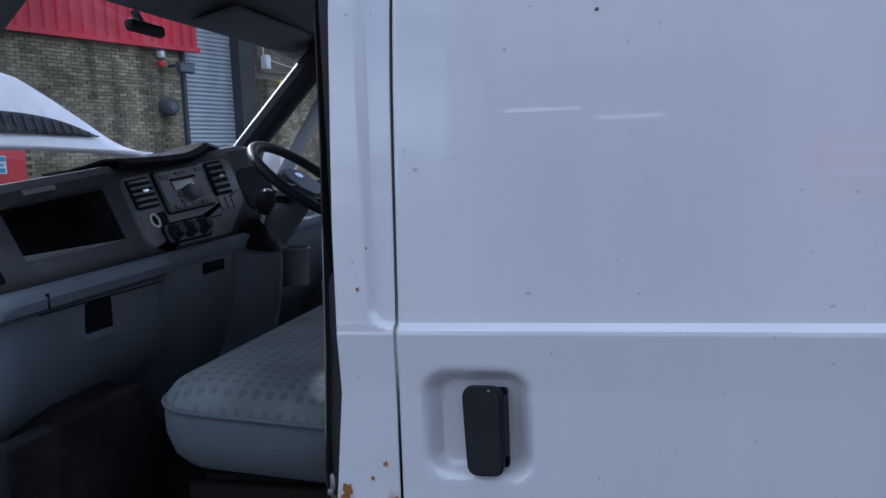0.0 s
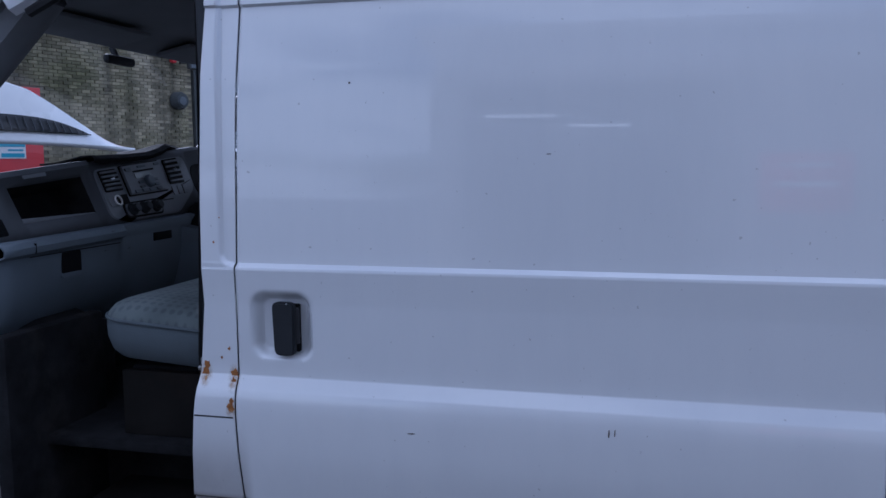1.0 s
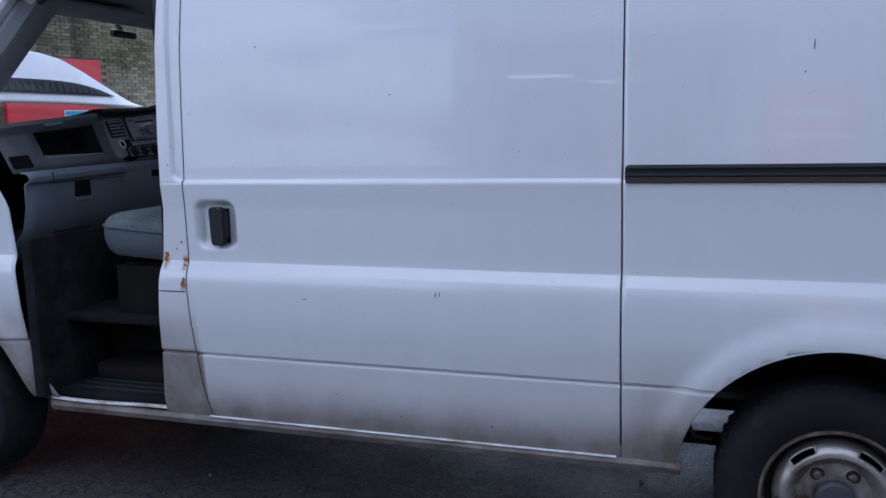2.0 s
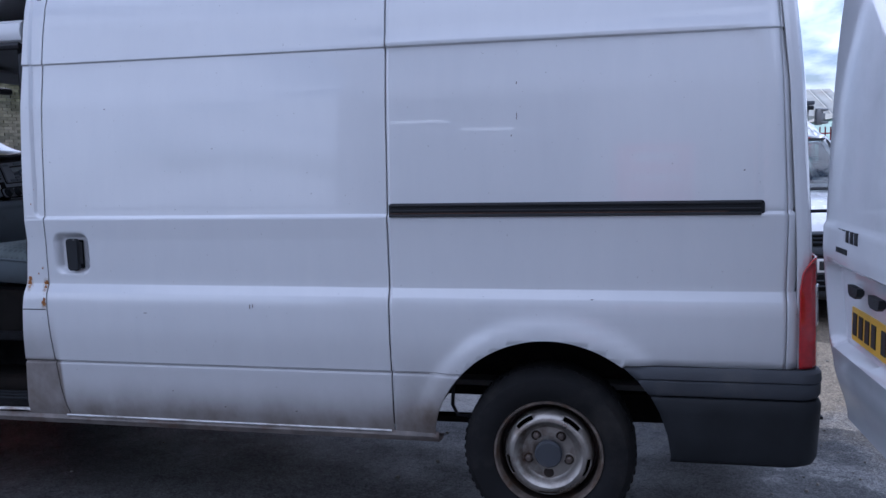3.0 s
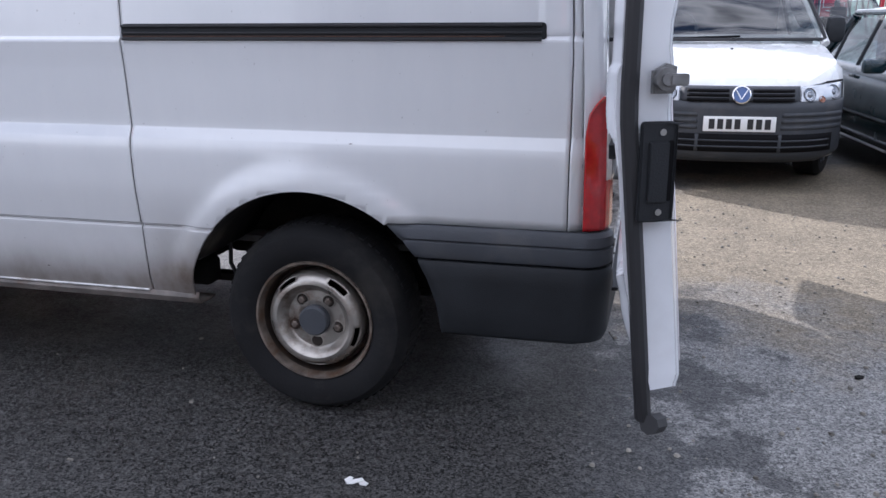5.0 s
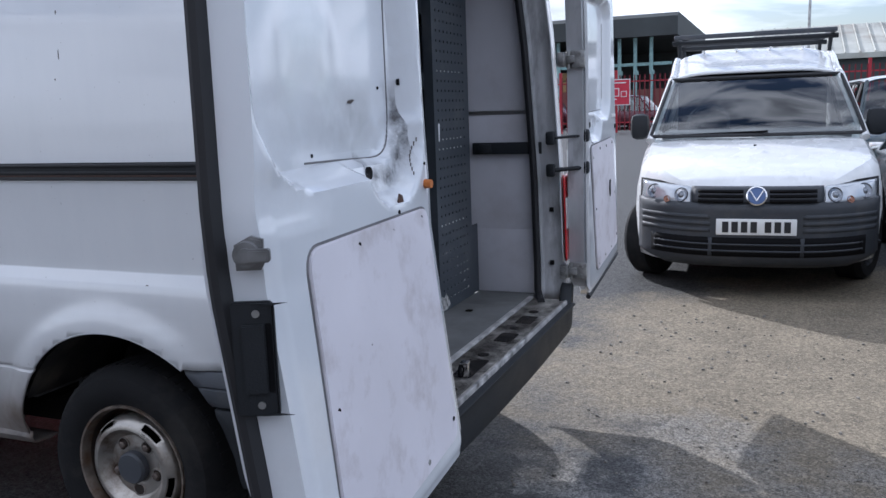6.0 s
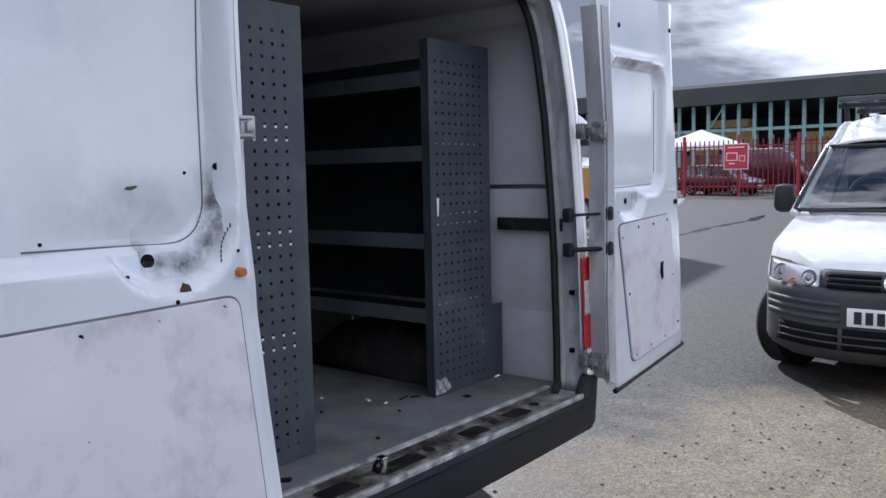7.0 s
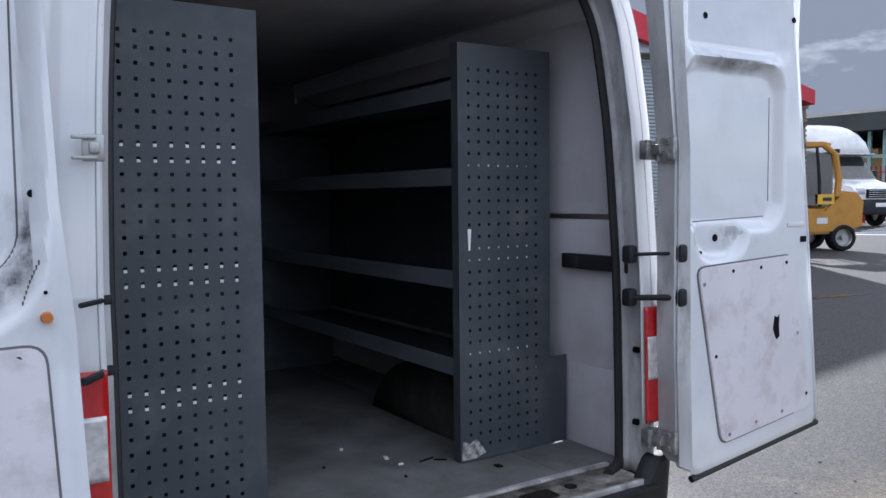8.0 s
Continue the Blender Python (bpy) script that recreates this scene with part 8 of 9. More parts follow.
for z in (0.5, 2.45):
    part("fence_rail", bbox((3.5, FY + 0.03, z), (60, 0.05, 0.06), 0), RED_FENCE, fence)
for x, w in ((-9.6, 1.2), (-15.7, 1.2), (-3.9, 1.2), (10.5, 1.2)):
    sg = thing("fence_sign", "square red sign with white symbols on the fence", "sign", (x, FY - 0.06, 1.9), group="fence signs")
    part("board", bbox((x, FY - 0.06, 1.95), (w, 0.02, 1.25), 0.0), SIGN_WHITE, sg)
    part("face", bbox((x, FY - 0.075, 1.95), (w - 0.08, 0.012, 1.17), 0.0), SIGN_RED, sg)
    part("symbol", boxes(((x - 0.2, FY - 0.085, 1.95), (0.55, 0.008, 0.40)), ((x + 0.3, FY - 0.085, 1.86), (0.28, 0.008, 0.28))), SIGN_WHITE, sg)
    part("symbol_inner", boxes(((x - 0.2, FY - 0.091, 1.95), (0.47, 0.006, 0.32)), ((x + 0.3, FY - 0.091, 1.86), (0.22, 0.006, 0.22))), SIGN_RED, sg)
    part("text_bar", bbox((x, FY - 0.085, 2.4), (0.8, 0.008, 0.05), 0.0), SIGN_WHITE, sg)
    part("text_bar", bbox((x - 0.2, FY - 0.085, 1.62), (0.3, 0.008, 0.05), 0.0), SIGN_WHITE, sg)

# ---- timber shed beyond the fence ----
SY = 62.0
shed = thing("timber_shed", "long open timber shed with dark roof and pale green posts", "shed", (-20, SY, 0))
bm = bmesh.new()
prism(bm, [(0, 6.1), (0, 7.4), (0.6, 7.7), (22, 7.6), (22, 6.0)], 68, Matrix.Translation((-71.5, SY - 1.5, 0)) @ Matrix(((0, 0, 1, 0), (1, 0, 0, 0), (0, 1, 0, 0), (0, 0, 0, 1))))
part("roof", bm, SHED_DARK, shed, smooth=False)
part("back_wall", bbox((-37.5, SY + 18, 3.0), (68, 0.3, 6.2), 0), SHED_DARK, shed)
part("base_wall", bbox((-37.5, SY - 0.2, 1.2), (68, 0.3, 2.4), 0), mat("dull_red_base", (0.16, 0.06, 0.05), 0.8, var=0.2, scale=0.5), shed)
post2 = mesh_of(boxes(((0, 0, 4.0), (0.24, 0.2, 5.0)), ((0.15, 0.0, 3.6), (0.12, 0.4, 0.3))), "shed_post", False)
post2.materials.append(GREEN_STEEL)
for k in range(58):
    o = put("upright", post2, shed)
    o.location = (-71 + 1.15 * k, SY - 0.5, 0)
bm = bmesh.new()
for k in range(1, 29, 7):
    bm = bmesh.new()
    tube(bm, [(-71 + 2.3 * k, SY - 0.4, 2.6), (-71 + 2.3 * (k + 1), SY - 0.4, 6.0)], 0.08, 6)
    part("brace", bm, GREEN_STEEL, shed)
part("cross_rail", boxes(((-37.5, SY - 0.45, 4.2), (67, 0.15, 0.22))), GREEN_STEEL, shed)
rt = random.Random(3)
for k in range(9):
    x = -64 + 6.6 * k + rt.uniform(-1, 1)
    st = thing("timber_stack", "stack of sawn yellow timber in the shed", "timber", (x, SY + 1.6, 2.4), group="timber stacks")
    h = rt.uniform(0.8, 2.4)
    part("pack", boxes(((x, SY + 1.6, 2.4 + h / 2), (rt.uniform(3.5, 5.5), 1.2, h), 0.03), ((x + 0.4, SY + 1.5, 2.4 + h + 0.35), (3.0, 1.0, 0.6), 0.03)), TIMBER, st)
# long low shed with weathered sheet roof, pale green shed
low = thing("warehouse", "long warehouse with a weathered grey and green sheet roof", "building", (30, 80, 0))
bm = bmesh.new()
prism(bm, [(0, 4.2), (0, 4.6), (9, 7.4), (18, 4.6), (18, 4.2)], 20, Matrix.Translation((1, 70, 0)) @ Matrix(((0, 0, 1, 0), (1, 0, 0, 0), (0, 1, 0, 0), (0, 0, 0, 1))))
part("roof", bm, SHED_ROOF, low, smooth=False)
part("wall", bbox((11, 79, 2.2), (19.4, 17, 4.4), 0), SHED_DARK, low)
bm = bmesh.new()
for k in range(19):
    tube(bm, [(1.6 + k * 1.03, 69.96, 4.66), (1.6 + k * 1.03, 78.9, 7.42)], 0.06, 4)
tagged(part("roof_rib", bm, SHED_ROOF, low), kind="stuff")
part("green_sheet", boxes(((14, 74.3, 6.66), (3.2, 9.3, 0.05))), SHED_GREEN, low)
bpy.data.objects["green_sheet"].data.transform(Matrix.Translation((14, 74.5, 6.06)) @ Matrix.Rotation(radians(17.3), 4, "X") @ Matrix.Translation((-14, -74.3, -6.64)))
gs = thing("green_shed", "pale green sheet-clad industrial shed", "building", (34, 58, 0))
part("wall", bbox((36, 58, 1.9), (40, 14, 3.8), 0.0), SHED_GREEN, gs)
bm = bmesh.new()
prism(bm, [(-7.2, 3.8), (0, 4.2), (7.2, 3.8)], 40.4, Matrix.Translation((15.8, 58, 0)) @ Matrix(((0, 0, 1, 0), (1, 0, 0, 0), (0, 1, 0, 0), (0, 0, 0, 1))))
part("roof", bm, SHED_ROOF, gs, smooth=False)
part("wall_window", bbox((24, 50.95, 3.1), (5, 0.1, 0.7), 0), BLACK, gs)
# lamp column
lp = thing("street_lamp", "slim grey lamp column", "lamp post", (4.6, 44, 0))
bm = bmesh.new()
cyl(bm, (4.6, 44, 0), (4.6, 44, 10), 0.09, 0.05, 10)
part("column", bm, STEEL, lp)
part("lantern", bbox((4.6, 43.6, 10.0), (0.25, 0.8, 0.12), 0.03), STEEL, lp)
# white gazebo
tent = thing("gazebo", "white pop-up gazebo behind the fence", "tent", (-14.9, FY + 9, 0))
bm = bmesh.new()
tip = bm.verts.new((-14.9, FY + 9, 3.75))
ring = [bm.verts.new((-14.9 + 2.2 * a, FY + 9 + 2.2 * b, 2.75)) for a, b in ((-1, -1), (1, -1), (1, 1), (-1, 1))]
low_r = [bm.verts.new((v.co.x, v.co.y, 2.5)) for v in ring]
for i in range(4):
    bm.faces.new((ring[i], ring[(i + 1) % 4], tip))
    bm.faces.new((low_r[i], low_r[(i + 1) % 4], ring[(i + 1) % 4], ring[i]))
part("canopy", bm, TENT_WHITE, tent, smooth=False, thick=0.01)
for a, b in ((-1, -1), (1, -1), (1, 1), (-1, 1)):
    part("leg", bbox((-14.9 + 2.1 * a, FY + 9 + 2.1 * b, 1.3), (0.06, 0.06, 2.6), 0), STEEL, tent)

# ---- bare tree ----
tree = thing("tree", "bare winter tree with fine twigs behind the fence", "tree", (17.4, 46, 0))


def branches(seed, base, height):
    r_ = random.Random(seed)
    bm = bmesh.new()

    def grow(p, d, length, rad, depth):
        pts, radii = [p], [rad]
        for k in range(3):
            d = (d + Vector((r_.uniform(-0.22, 0.22), r_.uniform(-0.22, 0.22), r_.uniform(-0.05, 0.15)))).normalized()
            p = p + d * length / 3
            pts.append(p)
            radii.append(rad * (1 - 0.16 * (k + 1)))
        tube(bm, pts, radii, 5 if depth > 1 else 3, caps=False)
        if depth > 0:
            for k in range(4 if depth > 1 else 3):
                a = r_.uniform(0, 2 * math.pi)
                nd_ = (d + Vector((math.cos(a), math.sin(a), r_.uniform(-0.1, 0.5))) * r_.uniform(0.45, 0.85)).normalized()
                grow(pts[r_.choice((1, 2, 3))], nd_, length * r_.uniform(0.62, 0.9), max(0.011, radii[-1] * 0.8), depth - 1)
    grow(Vector(base), Vector((0, 0, 1)), height * 0.30, 0.16, 5)
    return bm


bm = branches(5, (17.4, 46, 0), 8.2)
part("trunk", bm, BARK, tree)

# ---- brick workshop ahead of the van ----
WO, WD = Vector((-6.9, 12.1, 0)), Vector((0.31, 0.951, 0))
WN = Vector((0.951, -0.31, 0))
WM = Matrix.Translation(WO) @ Matrix(((WD.x, WN.x, 0, 0), (WD.y, WN.y, 0, 0), (0, 0, 1, 0), (0, 0, 0, 1)))  # local x along the wall, y out of it


def on_wall(bm):
    for v in bm.verts:
        v.co = WM @ v.co
    bmesh.ops.reverse_faces(bm, faces=bm.faces)
    return bm


shop = thing("workshop", "old brick workshop with red sheet cladding and a grey roller shutter", "building", tuple(WO))
part("wall", on_wall(boxes(((-6.9, -0.25, 1.85), (14.0, 0.4, 3.7)), ((3.1, -0.25, 1.65), (2.9, 0.4, 3.3)), ((1.0, -0.25, 4.35), (1.9, 0.4, 0.5)))), MORTAR, shop, smooth=False)
bm = bmesh.new()
prof = []
for k in range(int(14.4 / 0.20)):
    x = -14 + 0.20 * k
    prof += [(x, 0.0), (x + 0.07, 0.0), (x + 0.09, 0.035), (x + 0.17, 0.035)]
for (xa, ya), (xb, yb) in zip(prof, prof[1:]):
    bm.faces.new([bm.verts.new(p) for p in ((xa, 0.06 + ya, 3.42), (xb, 0.06 + yb, 3.42), (xb, 0.06 + yb, 5.15), (xa, 0.06 + ya, 5.15))])
part("cladding", on_wall(clean(bm)), RED_CLADDING, shop, "red profiled sheet cladding", smooth=False)
part("cladding_trim", on_wall(boxes(((-6.8, 0.08, 3.42), (14.4, 0.10, 0.07)))), RED_CLADDING, shop)
bm = bmesh.new()
prism(bm, [(0.2, 4.5), (4.45, 3.24), (4.45, 3.52), (0.2, 5.0)], 0.5, Matrix.Translation((0, 0.35, 0)) @ XZ)
part("fascia", on_wall(bm), RED_CLADDING, shop, "red sloping verge board")
bm = bmesh.new()
prism(bm, [(1.9, 3.2), (4.6, 3.2), (4.6, 3.3), (1.9, 4.1)], 0.3, Matrix.Translation((0, -0.02, 0)) @ XZ)
part("gable_wall", on_wall(bm), MORTAR, shop)
bm = bmesh.new()
prism(bm, [(-0.4, 4.6), (0.1, 5.1), (0.1, 5.2), (-9, 6.6), (-9, 4.0)], 14.4, WM @ Matrix.Translation((-14.2, 0, 0)) @ Matrix(((0, 0, 1, 0), (1, 0, 0, 0), (0, 1, 0, 0), (0, 0, 0, 1))))
part("roof", bm, SHED_DARK, shop, smooth=False)
part("end_wall", on_wall(boxes(((4.45, -4.5, 1.6), (0.3, 8.8, 3.2)))), SHADED_BRICKWORK, shop)
bm = bmesh.new()
for k in range(60):
    z = 0.05 + 0.07 * k
    sheet(bm, 1, 6, lambda u, v, z=z: (lerp(0.18, 1.32, u), -0.12 + 0.022 * math.sin(math.pi * v), z + 0.07 * v))
part("roller_shutter", on_wall(clean(bm)), SHUTTER, shop, "grey-blue steel roller shutter, closed")
part("shutter_guide", on_wall(boxes(((0.15, -0.06, 2.1), (0.06, 0.12, 4.2)), ((1.49, -0.02, 2.1), (0.36, 0.24, 4.2)))), SHED_DARK, shop)
part("shutter_box", on_wall(boxes(((0.95, 0.0, 4.32), (1.9, 0.3, 0.3)))), SHUTTER, shop)
# door with sign
dd = part("door", on_wall(boxes(((-3.5, 0.0, 1.27), (1.5, 0.12, 2.54), 0.01))), RED_DOOR, shop, "red painted steel door")
part("door_sign", on_wall(boxes(((-3.22, 0.07, 1.66), (0.38, 0.01, 0.23)))), SIGN_WHITE, dd)
part("sign_bar", on_wall(boxes(((-3.22, 0.08, 1.735), (0.36, 0.006, 0.06)), ((-3.18, 0.08, 1.66), (0.22, 0.006, 0.025)), ((-3.22, 0.08, 1.59), (0.33, 0.006, 0.055)))), SIGN_BLUE, dd)
part("door", on_wall(boxes(((-6.5, 0.0, 1.2), (2.4, 0.12, 2.4), 0.01))), RED_DOOR, shop)
# wall fittings
bm = on_wall(boxes(((-0.06, 0.26, 3.10), (0.32, 0.08, 0.17), 0.02), ((-0.16, 0.12, 3.14), (0.05, 0.24, 0.04), 0.0)))
part("floodlight", bm, SHED_DARK, shop, "black floodlight on a bracket")
part("light_face", on_wall(boxes(((-0.06, 0.304, 3.095), (0.27, 0.01, 0.12)))), RACK_LIP, shop)
bm = on_wall(boxes(((-0.36, 0.06, 3.30), (0.08, 0.10, 0.10), 0.01)))
part("alarm_box", bm, SIGN_WHITE, shop)
part("alarm_bell", on_wall(boxes(((-0.36, 0.06, 3.16), (0.10, 0.09, 0.10), 0.03))), RED_DOOR, shop)
bm = bmesh.new()
lathe(bm, [(0.15, 0.0), (0.15, 0.10), (0.12, 0.16), (0.0, 0.18)], WM @ Matrix.Translation((-0.27, 0.0, 2.50)) @ pose(0, 0, 0, -90, 0, 0), 24)
part("wall_lamp", bm, SHED_DARK, shop, "round black bulkhead lamp")
bm = bmesh.new()
lathe(bm, [(0.085, 0.12), (0.07, 0.2), (0.0, 0.21)], WM @ Matrix.Translation((-0.30, 0.0, 2.49)) @ pose(0, 0, 0, -90, 0, 0), 20)
part("lamp_glass", bm, RACK_LIP, shop)
for x, z in ((1.97, 3.36), (2.90, 3.26)):
    part("wall_camera", on_wall(boxes(((x, 0.1, z), (0.12, 0.16, 0.26), 0.03))), SIGN_WHITE, shop)
bm = bmesh.new()
tube(bm, [WM @ Vector(p) for p in ((1.95, 0.06, 3.9), (1.97, 0.06, 3.5), (2.2, 0.06, 3.40), (2.9, 0.06, 3.30))], 0.012, 6)
part("wall_cable", bm, SIGN_WHITE, shop)
part("wall_sign", on_wall(boxes(((2.30, 0.05, 2.66), (0.40, 0.02, 0.28)))), SIGN_RED, shop)
part("wall_sign", on_wall(boxes(((2.44, 0.05, 3.0), (0.16, 0.02, 0.14)))), PLATE_YELLOW, shop)

# ---- forklift and high-roofed van at the far corner ----
LIFT_GLASS = glass("dark_cab_glass", (0.16, 0.17, 0.17), gloss=0.08)
lift = thing("forklift", "yellow-orange forklift truck with a glazed cab parked by the workshop", "forklift", (-8.74, 18.2, 0), -19, local=True)
lift.scale = (1.25, 1.42, 1.25)
bm = bmesh.new()
prism(bm, [(0.25, 0.32), (2.05, 0.36), (2.42, 0.50), (2.45, 1.00), (2.30, 1.18), (1.95, 1.22), (1.60, 0.86), (0.62, 0.86), (0.45, 0.98), (0.25, 0.98)], 1.06, Matrix.Translation((-0.53, 0, 0)) @ YZ, 0.05)
part("chassis", bm, LIFT_YELLOW, lift, "yellow chassis and counterweight")
for s in (-1, 1):
    bm = bmesh.new()
    tube(bm, [(s * 0.50, 0.42, 0.95), (s * 0.49, 0.62, 1.5), (s * 0.47, 0.86, 2.06), (s * 0.46, 0.96, 2.13)], 0.05, 8)
    part("front_post", bm, LIFT_YELLOW, lift)
    bm = bmesh.new()
    tube(bm, [(s * 0.47, 1.62, 2.12), (s * 0.49, 1.82, 1.95), (s * 0.50, 1.90, 1.45), (s * 0.51, 1.86, 1.10)], 0.065, 8)
    part("rear_post", bm, LIFT_YELLOW, lift)
    pane(lift, [(s * 0.505, 0.55, 0.98), (s * 0.505, 1.80, 0.90), (s * 0.485, 1.78, 1.95), (s * 0.47, 0.98, 2.05)], "cab_window", LIFT_GLASS)
    bm = bmesh.new()
    tube(bm, [(s * 0.51, 1.52, 0.90), (s * 0.50, 1.50, 1.5), (s * 0.475, 1.46, 2.08)], 0.03, 6)
    part("door_post", bm, BLACK_PLASTIC, lift)
    for y, r in ((0.50, 0.33), (2.00, 0.27)):
        car_wheel(lift, (s * 0.54, y, r), r, s < 0, STEEL, 0)
    part("fork", bbox((s * 0.25, -0.75, 0.08), (0.12, 1.1, 0.05), 0.01), DARK_STEEL, lift)
    part("mast", bbox((s * 0.30, 0.0, 1.10), (0.12, 0.16, 2.1), 0.02), SHED_DARK, lift)
    part("number_panel", bbox((s * 0.535, 1.62, 1.05), (0.012, 0.34, 0.20), 0.0), PLATE_YELLOW, lift)
    part("panel_bar", bbox((s * 0.543, 1.64, 1.05), (0.006, 0.18, 0.07), 0.0), PLATE_INK, lift)
    part("side_label", bbox((s * 0.535, 1.55, 0.62), (0.01, 0.22, 0.12), 0.0), SIGN_WHITE, lift)
bm = bmesh.new()
prism(bm, [(0.80, 2.08), (1.72, 2.10), (1.76, 2.16), (1.60, 2.20), (0.90, 2.19)], 1.0, Matrix.Translation((-0.5, 0, 0)) @ YZ, 0.02)
part("guard_roof", bm, LIFT_YELLOW, lift)
# black sheet added at the back, stands in for the cab's shaded inside
part("cab_dark_sheet", bbox((0, 1.78, 1.50), (0.92, 0.04, 1.0), 0.01), BLACK, lift)
part("lift_seat", boxes(((0, 1.30, 1.02), (0.48, 0.45, 0.15), 0.05), ((0, 1.56, 1.36), (0.46, 0.12, 0.55), 0.05)), BLACK, lift)
part("rear_lamp", bbox((0.40, 1.93, 2.02), (0.10, 0.06, 0.08), 0.01), BLACK_PLASTIC, lift)
bm = bmesh.new()
tube(bm, [(0.2 * math.cos(a), 0.85 + 0.06 * math.sin(a), 1.32 + 0.16 * math.sin(a)) for a in np.linspace(0, 6.28, 17)], 0.02, 6)
part("steering_wheel", bm, BLACK, lift)

lorry = thing("white_van", "white van with a domed roof box and dark lower bumper", "van", (-14.3, 35.3, 0), 76, local=True)
lorry.scale = (1.38, 1.38, 1.54)
bm = bmesh.new()
prism(bm, [(0.05, 0.72), (0.02, 1.00), (0.15, 1.12), (0.85, 1.28), (1.02, 1.34), (1.62, 2.05), (1.9, 2.10), (6.0, 2.10), (6.0, 0.50), (0.6, 0.50)], 2.0, Matrix.Translation((-1.0, 0, 0)) @ YZ, 0.12)
part("body", bm, CAR_WHITE, lorry, "white cab and body")
bm = bmesh.new()
sheet(bm, 16, 24, lambda u, v: (lerp(-1.05, 1.05, u) * (0.9 + 0.1 * step(0, 0.2, v)), lerp(1.22, 6.0, v), 2.06 + 0.92 * (1 - (1 - min(1, v / 0.34)) ** 2.4) ** 0.5 * (1 - abs(2 * u - 1) ** 5) ** 0.5))
part("roof_box", bm, CAR_WHITE, lorry, "domed white roof box", thick=0.02)
part("roof_lip", bbox((0, 1.9, 2.06), (2.08, 1.4, 0.05), 0.02), CAR_SILVER, lorry)
pane(lorry, [(-0.86, 0.97, 1.36), (0.86, 0.97, 1.36), (0.80, 1.52, 2.00), (-0.80, 1.52, 2.00)], "windscreen", LIFT_GLASS)
for s in (-1, 1):
    pane(lorry, [(s * 1.006, 1.25, 1.38), (s * 1.006, 2.15, 1.36), (s * 1.006, 2.15, 2.0), (s * 1.006, 1.75, 2.0)], "side_window", CAB_WINDOW)
    part("headlight", bbox((s * 0.74, 0.10, 0.98), (0.36, 0.16, 0.20), 0.05), HEADLAMP, lorry)
    part("door_mirror", bbox((s * 1.12, 1.30, 1.45), (0.14, 0.12, 0.32), 0.04), BLACK_PLASTIC, lorry)
    for y in (1.0, 4.7):
        car_wheel(lorry, (s * 0.96, y, 0.35), 0.35, s < 0, STEEL, 0)
part("front_bumper", bbox((0, 0.10, 0.56), (1.96, 0.34, 0.42), 0.10), BLACK_PLASTIC, lorry, "dark grey plastic bumper")
part("grille", bbox((0, 0.02, 0.93), (1.10, 0.10, 0.24), 0.03), BLACK, lorry)
for k in range(4):
    part("grille_bar", bbox((0, -0.035, 0.85 + 0.055 * k), (1.0, 0.02, 0.014), 0.004), CHROME, lorry)
part("number_plate", bbox((0, -0.075, 0.62), (0.52, 0.015, 0.11), 0.004), PLATE_WHITE, lorry)

# ---- puddles, road paint and litter on the ground ----
PUDDLE = mat("puddle_water", (0.010, 0.010, 0.012), 0.16, var=0.1, bump=0.0)
rp = random.Random(11)


def blot(cx, cy, rx, ry, rz, n=26):
    ph = [rp.uniform(0, 6.28) for _ in range(3)]
    pts = []
    for k in range(n):
        a = 2 * math.pi * k / n
        r = 1 + 0.22 * math.sin(2 * a + ph[0]) + 0.16 * math.sin(5 * a + ph[1]) + 0.1 * math.sin(9 * a + ph[2])
        p = Vector((rx * r * math.cos(a), ry * r * math.sin(a), 0))
        p.rotate(Euler((0, 0, radians(rz))))
        pts.append((cx + p.x, cy + p.y))
    return pts


for cx, cy, rx, ry, rz in ((-2.05, 11.8, 0.6, 0.09, 84), (-2.70, 14.9, 0.55, 0.07, 100), (-2.80, 16.6, 0.75, 0.08, 88), (-2.92, 18.5, 1.0, 0.10, 97), (-3.02, 20.7, 1.1, 0.12, 90), (-3.2, 23.3, 1.3, 0.16, 98), (-2.55, 15.5, 0.3, 0.2, 60)):
    bm = bmesh.new()
    prism(bm, blot(cx, cy, rx, ry, rz), 0.003, Matrix.Translation((0, 0, 0.002)))
    tagged(part("puddle", bm, PUDDLE, None, smooth=False), "shallow dark puddle on the yard", "puddle", "puddles", "structure")
for k in range(6):
    bm = bmesh.new()
    prism(bm, [(-1.9, -0.28), (1.9, -0.26), (1.85, 0.28), (-1.9, 0.25)], 0.004, pose(-10.2 - 0.5 * k, 29.6 + 1.35 * k, 0.002, 0, 0, 26))
    tagged(part("road_marking", bm, SIGN_WHITE, None, smooth=False), "worn white road stripe", "road marking", "road stripes", "structure")

# loose grit, stones and dead leaves
rg = random.Random(8)
gv, gf = [], []
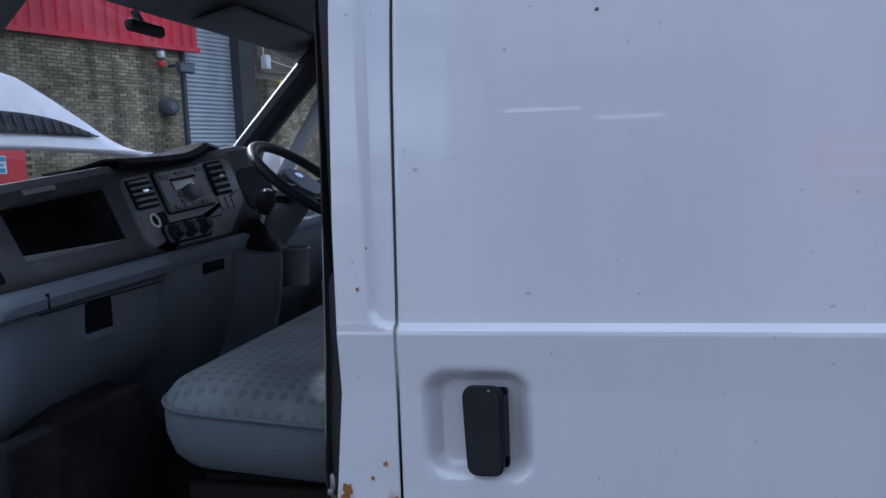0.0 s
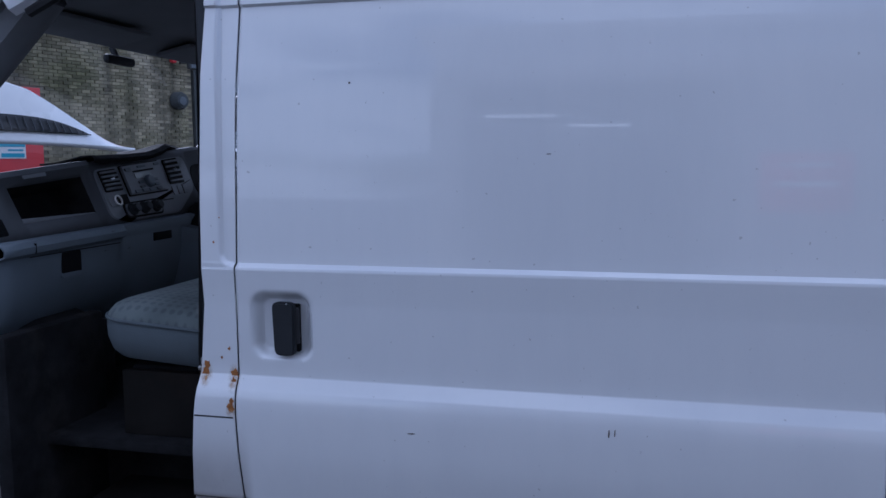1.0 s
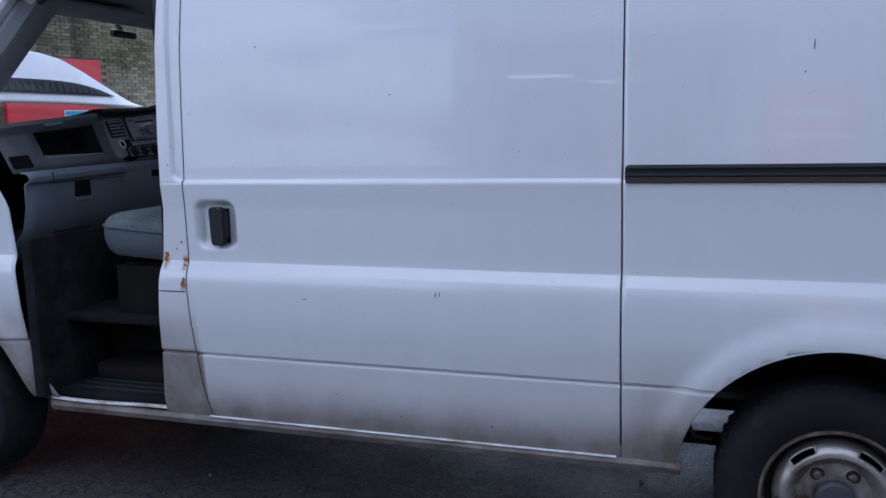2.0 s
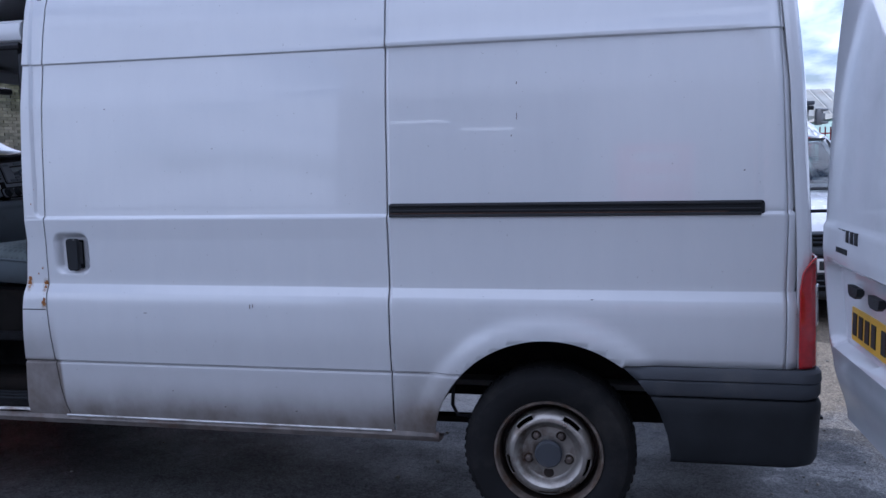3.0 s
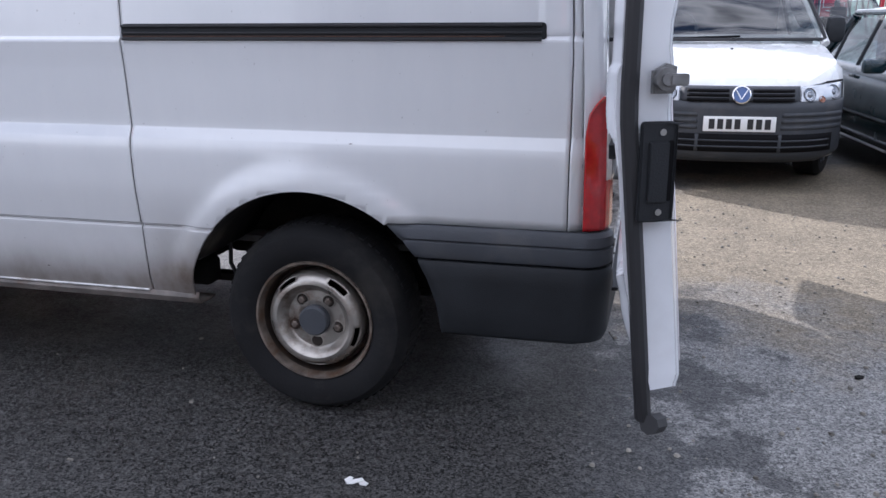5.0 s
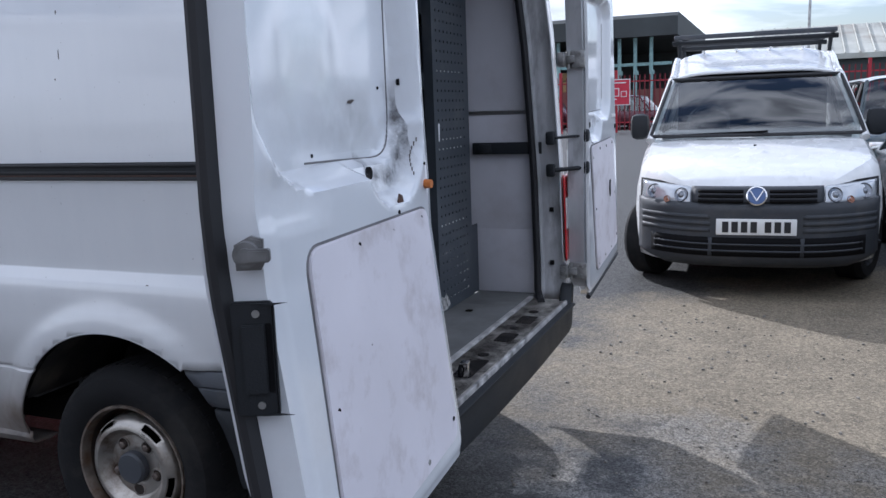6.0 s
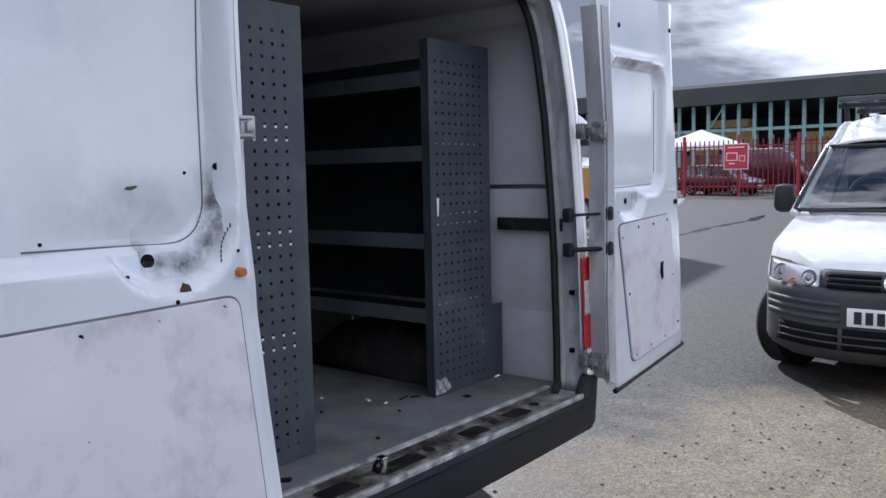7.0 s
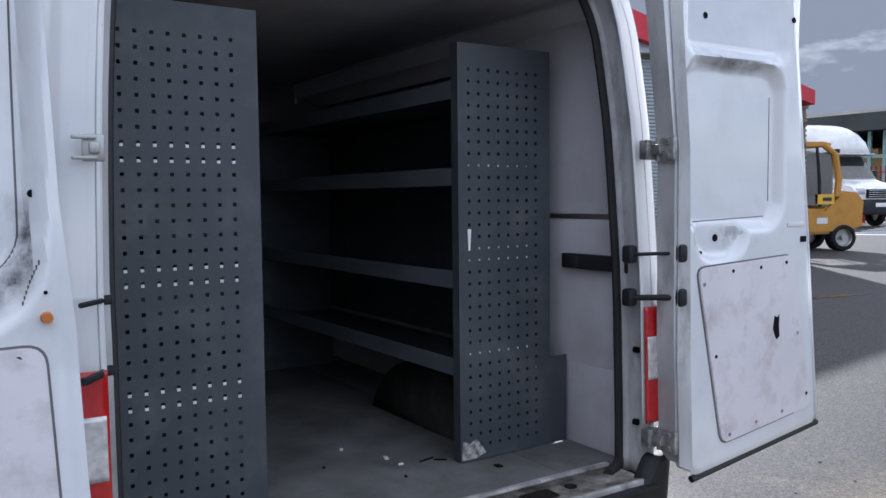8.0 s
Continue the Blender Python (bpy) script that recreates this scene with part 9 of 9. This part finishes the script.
for k in range(5200):
    x, y = rg.uniform(-1.5, 7.5), rg.uniform(-2.6, 5.2)
    if rg.random() > (0.95 if x > 2.6 else 0.12):
        continue
    r = rg.choice((0.003, 0.004, 0.004, 0.005, 0.006, 0.008, 0.011))
    n0, a0 = len(gv), rg.uniform(0, 6.28)
    gv += [(x + r * rg.uniform(0.7, 1.2) * math.cos(a0 + 1.257 * q), y + r * rg.uniform(0.7, 1.2) * math.sin(a0 + 1.257 * q), 0.001) for q in range(5)]
    gv += [(x + 0.6 * r * math.cos(a0 + 1.257 * q), y + 0.6 * r * math.sin(a0 + 1.257 * q), r * 0.8) for q in range(5)]
    gf += [tuple(n0 + 5 + q for q in range(5))] + [(n0 + q, n0 + (q + 1) % 5, n0 + 5 + (q + 1) % 5, n0 + 5 + q) for q in range(5)]
grit_me = bpy.data.meshes.new("grit")
grit_me.from_pydata(gv, [], gf)
grit_me.materials.append(mat("grit_stone", (0.20, 0.185, 0.16), 0.85, var=0.7, scale=3, bump=0.1))
tagged(put("grit", grit_me), "loose small stones and grit on the yard", "stones", kind="stuff")
for x, y, a, m_ in ((2.62, 0.45, 80, BARK), (3.1, 0.9, 130, BARK), (3.6, 1.9, 40, DARK_STEEL), (4.1, 2.6, 10, DARK_STEEL), (3.3, 0.2, 60, BARK)):
    bm = bmesh.new()
    prism(bm, [(-0.028, 0), (-0.012, 0.012), (0.010, 0.014), (0.030, 0.002), (0.012, -0.010), (-0.012, -0.012)], 0.003, pose(x, y, 0.003, 4, 6, a), 0.0)
    tagged(part("dead_leaf", bm, m_, None, smooth=False), "curled dead brown leaf on the asphalt", "leaf", "fallen leaves")

bm = bmesh.new()
for dx, dy, w, a in ((0.0, 0.0, 0.026, 20), (0.028, -0.006, 0.018, -35), (-0.022, 0.004, 0.014, 60)):
    prism(bm, [(-w, -0.006), (-0.3 * w, -0.010), (w, -0.005), (0.8 * w, 0.007), (-0.6 * w, 0.009)], 0.003, pose(2.016 + dx, 0.783 + dy, 0.003, 8, -10, a), 0.0)
tagged(part("paper_scrap", bm, PLATE_WHITE, None, smooth=False), "torn scrap of white paper on the asphalt", "litter")

# ---- long building across the yard, behind the camera: an open bay with two strip lights, a red board ----
BY = -7.2
OPP_WALL = mat("dull_grey_cladding", (0.25, 0.245, 0.24), 0.7, var=0.25, scale=1.5)
opp = thing("yard_building", "long grey industrial building with an open lit bay", "building", (10, BY, 0))
part("wall", boxes(((-1.70, BY - 0.15, 2.45), (0.26, 0.3, 4.9)), ((21.4, BY - 0.15, 2.45), (39.6, 0.3, 4.9)), ((-0.1, BY - 0.15, 4.05), (3.4, 0.3, 1.7))), OPP_WALL, opp, smooth=False)
part("bay_wall", boxes(((-1.72, BY - 3.2, 1.6), (0.2, 5.8, 3.2)), ((1.75, BY - 3.2, 1.6), (0.2, 5.8, 3.2)), ((-0.1, BY - 6.2, 1.6), (3.9, 0.2, 3.2)), ((-0.1, BY - 3.2, 3.3), (3.9, 6.0, 0.15))), SHED_DARK, opp, smooth=False)
part("end_wall", bbox((-1.93, BY - 6.4, 2.45), (0.2, 12.6, 4.9), 0), OPP_WALL, opp)
bm = bmesh.new()
prism(bm, [(0.4, 4.9), (0.4, 5.0), (-6.5, 6.6), (-13, 5.0), (-13, 4.9)], 44, Matrix.Translation((-2.2, BY, 0)) @ Matrix(((0, 0, 1, 0), (1, 0, 0, 0), (0, 1, 0, 0), (0, 0, 0, 1))))
part("roof", bm, OPP_WALL, opp, smooth=False)
red_board = part("red_board", bbox((2.5, BY + 0.03, 1.68), (1.0, 0.05, 0.85), 0.005), SIGN_RED, opp, "red notice board")
part("board_bar", boxes(((2.5, BY + 0.06, 1.86), (0.6, 0.006, 0.10)), ((2.5, BY + 0.06, 1.58), (0.7, 0.006, 0.06))), SIGN_WHITE, red_board)
TUBE_LIGHT = bpy.data.materials.new("strip_light_glow")
TUBE_LIGHT.use_nodes = True
tn = TUBE_LIGHT.node_tree.nodes["Principled BSDF"]
tn.inputs["Emission Color"].default_value, tn.inputs["Emission Strength"].default_value = (1.0, 0.97, 0.88, 1), 3.0
for x0, x1, z in ((-1.42, -0.50, 2.80), (-0.30, 0.50, 2.66)):
    strip_ob = part("strip_light", bbox(((x0 + x1) / 2, BY - 0.8, z + 0.045), (x1 - x0 + 0.06, 0.09, 0.05), 0.01), SIGN_WHITE, opp)
    bm = bmesh.new()
    cyl(bm, (x0, BY - 0.8, z), (x1, BY - 0.8, z), 0.016, seg=12)
    part("glowing_tube", bm, TUBE_LIGHT, strip_ob)

# ---- bricks of the workshop wall ----
rb = random.Random(21)
brick_mesh = [mesh_of(bbox((0, 0, 0), (0.138 + 0.006 * k, 0.05, 0.043), 0.0), "brick", False) for k in range(2)]
for me in brick_mesh:
    me.materials.append(BRICK)
made, joined = 0, bmesh.new()
verts, faces = [], []
CUBE = [(-1, -1, -1), (1, -1, -1), (1, 1, -1), (-1, 1, -1), (-1, -1, 1), (1, -1, 1), (1, 1, 1), (-1, 1, 1)]
QUADS = [(0, 3, 2, 1), (4, 5, 6, 7), (0, 1, 5, 4), (1, 2, 6, 5), (2, 3, 7, 6), (3, 0, 4, 7)]
for row in range(71):
    z = 0.05 + 0.0510 * row
    for k in range(-54, 31):
        x = 0.150 * k + (0.075 if row % 2 else 0.0) - 0.08
        if x > 0.06 and x < 1.75:
            continue
        if x > 4.5 or z > (3.40 if x < 1 else 3.1):
            continue
        if -4.35 < x < -2.65 and z < 2.57 or -7.8 < x < -5.2 and z < 2.45:
            continue
        off = rb.uniform(-0.006, 0.006)
        if -1.6 < x < -0.05 and 2.0 < z < 3.6 and made < 295:
            o = put("brick", brick_mesh[rb.randrange(2)], shop)
            o.matrix_basis = WM @ Matrix.Translation((x, -0.045 + off, z))
            made += 1
        else:
            n0 = len(verts)
            verts += [tuple(WM @ Vector((x + 0.0705 * a, -0.045 + off + 0.025 * b, z + 0.0218 * c))) for a, b, c in CUBE]
            faces += [tuple(n0 + i for i in q) for q in QUADS]
joined.free()
bricks_me = bpy.data.meshes.new("brickwork")
bricks_me.from_pydata(verts, [], faces)
bricks_me.materials.append(BRICK)
tagged(put("brickwork", bricks_me, shop), kind="stuff")
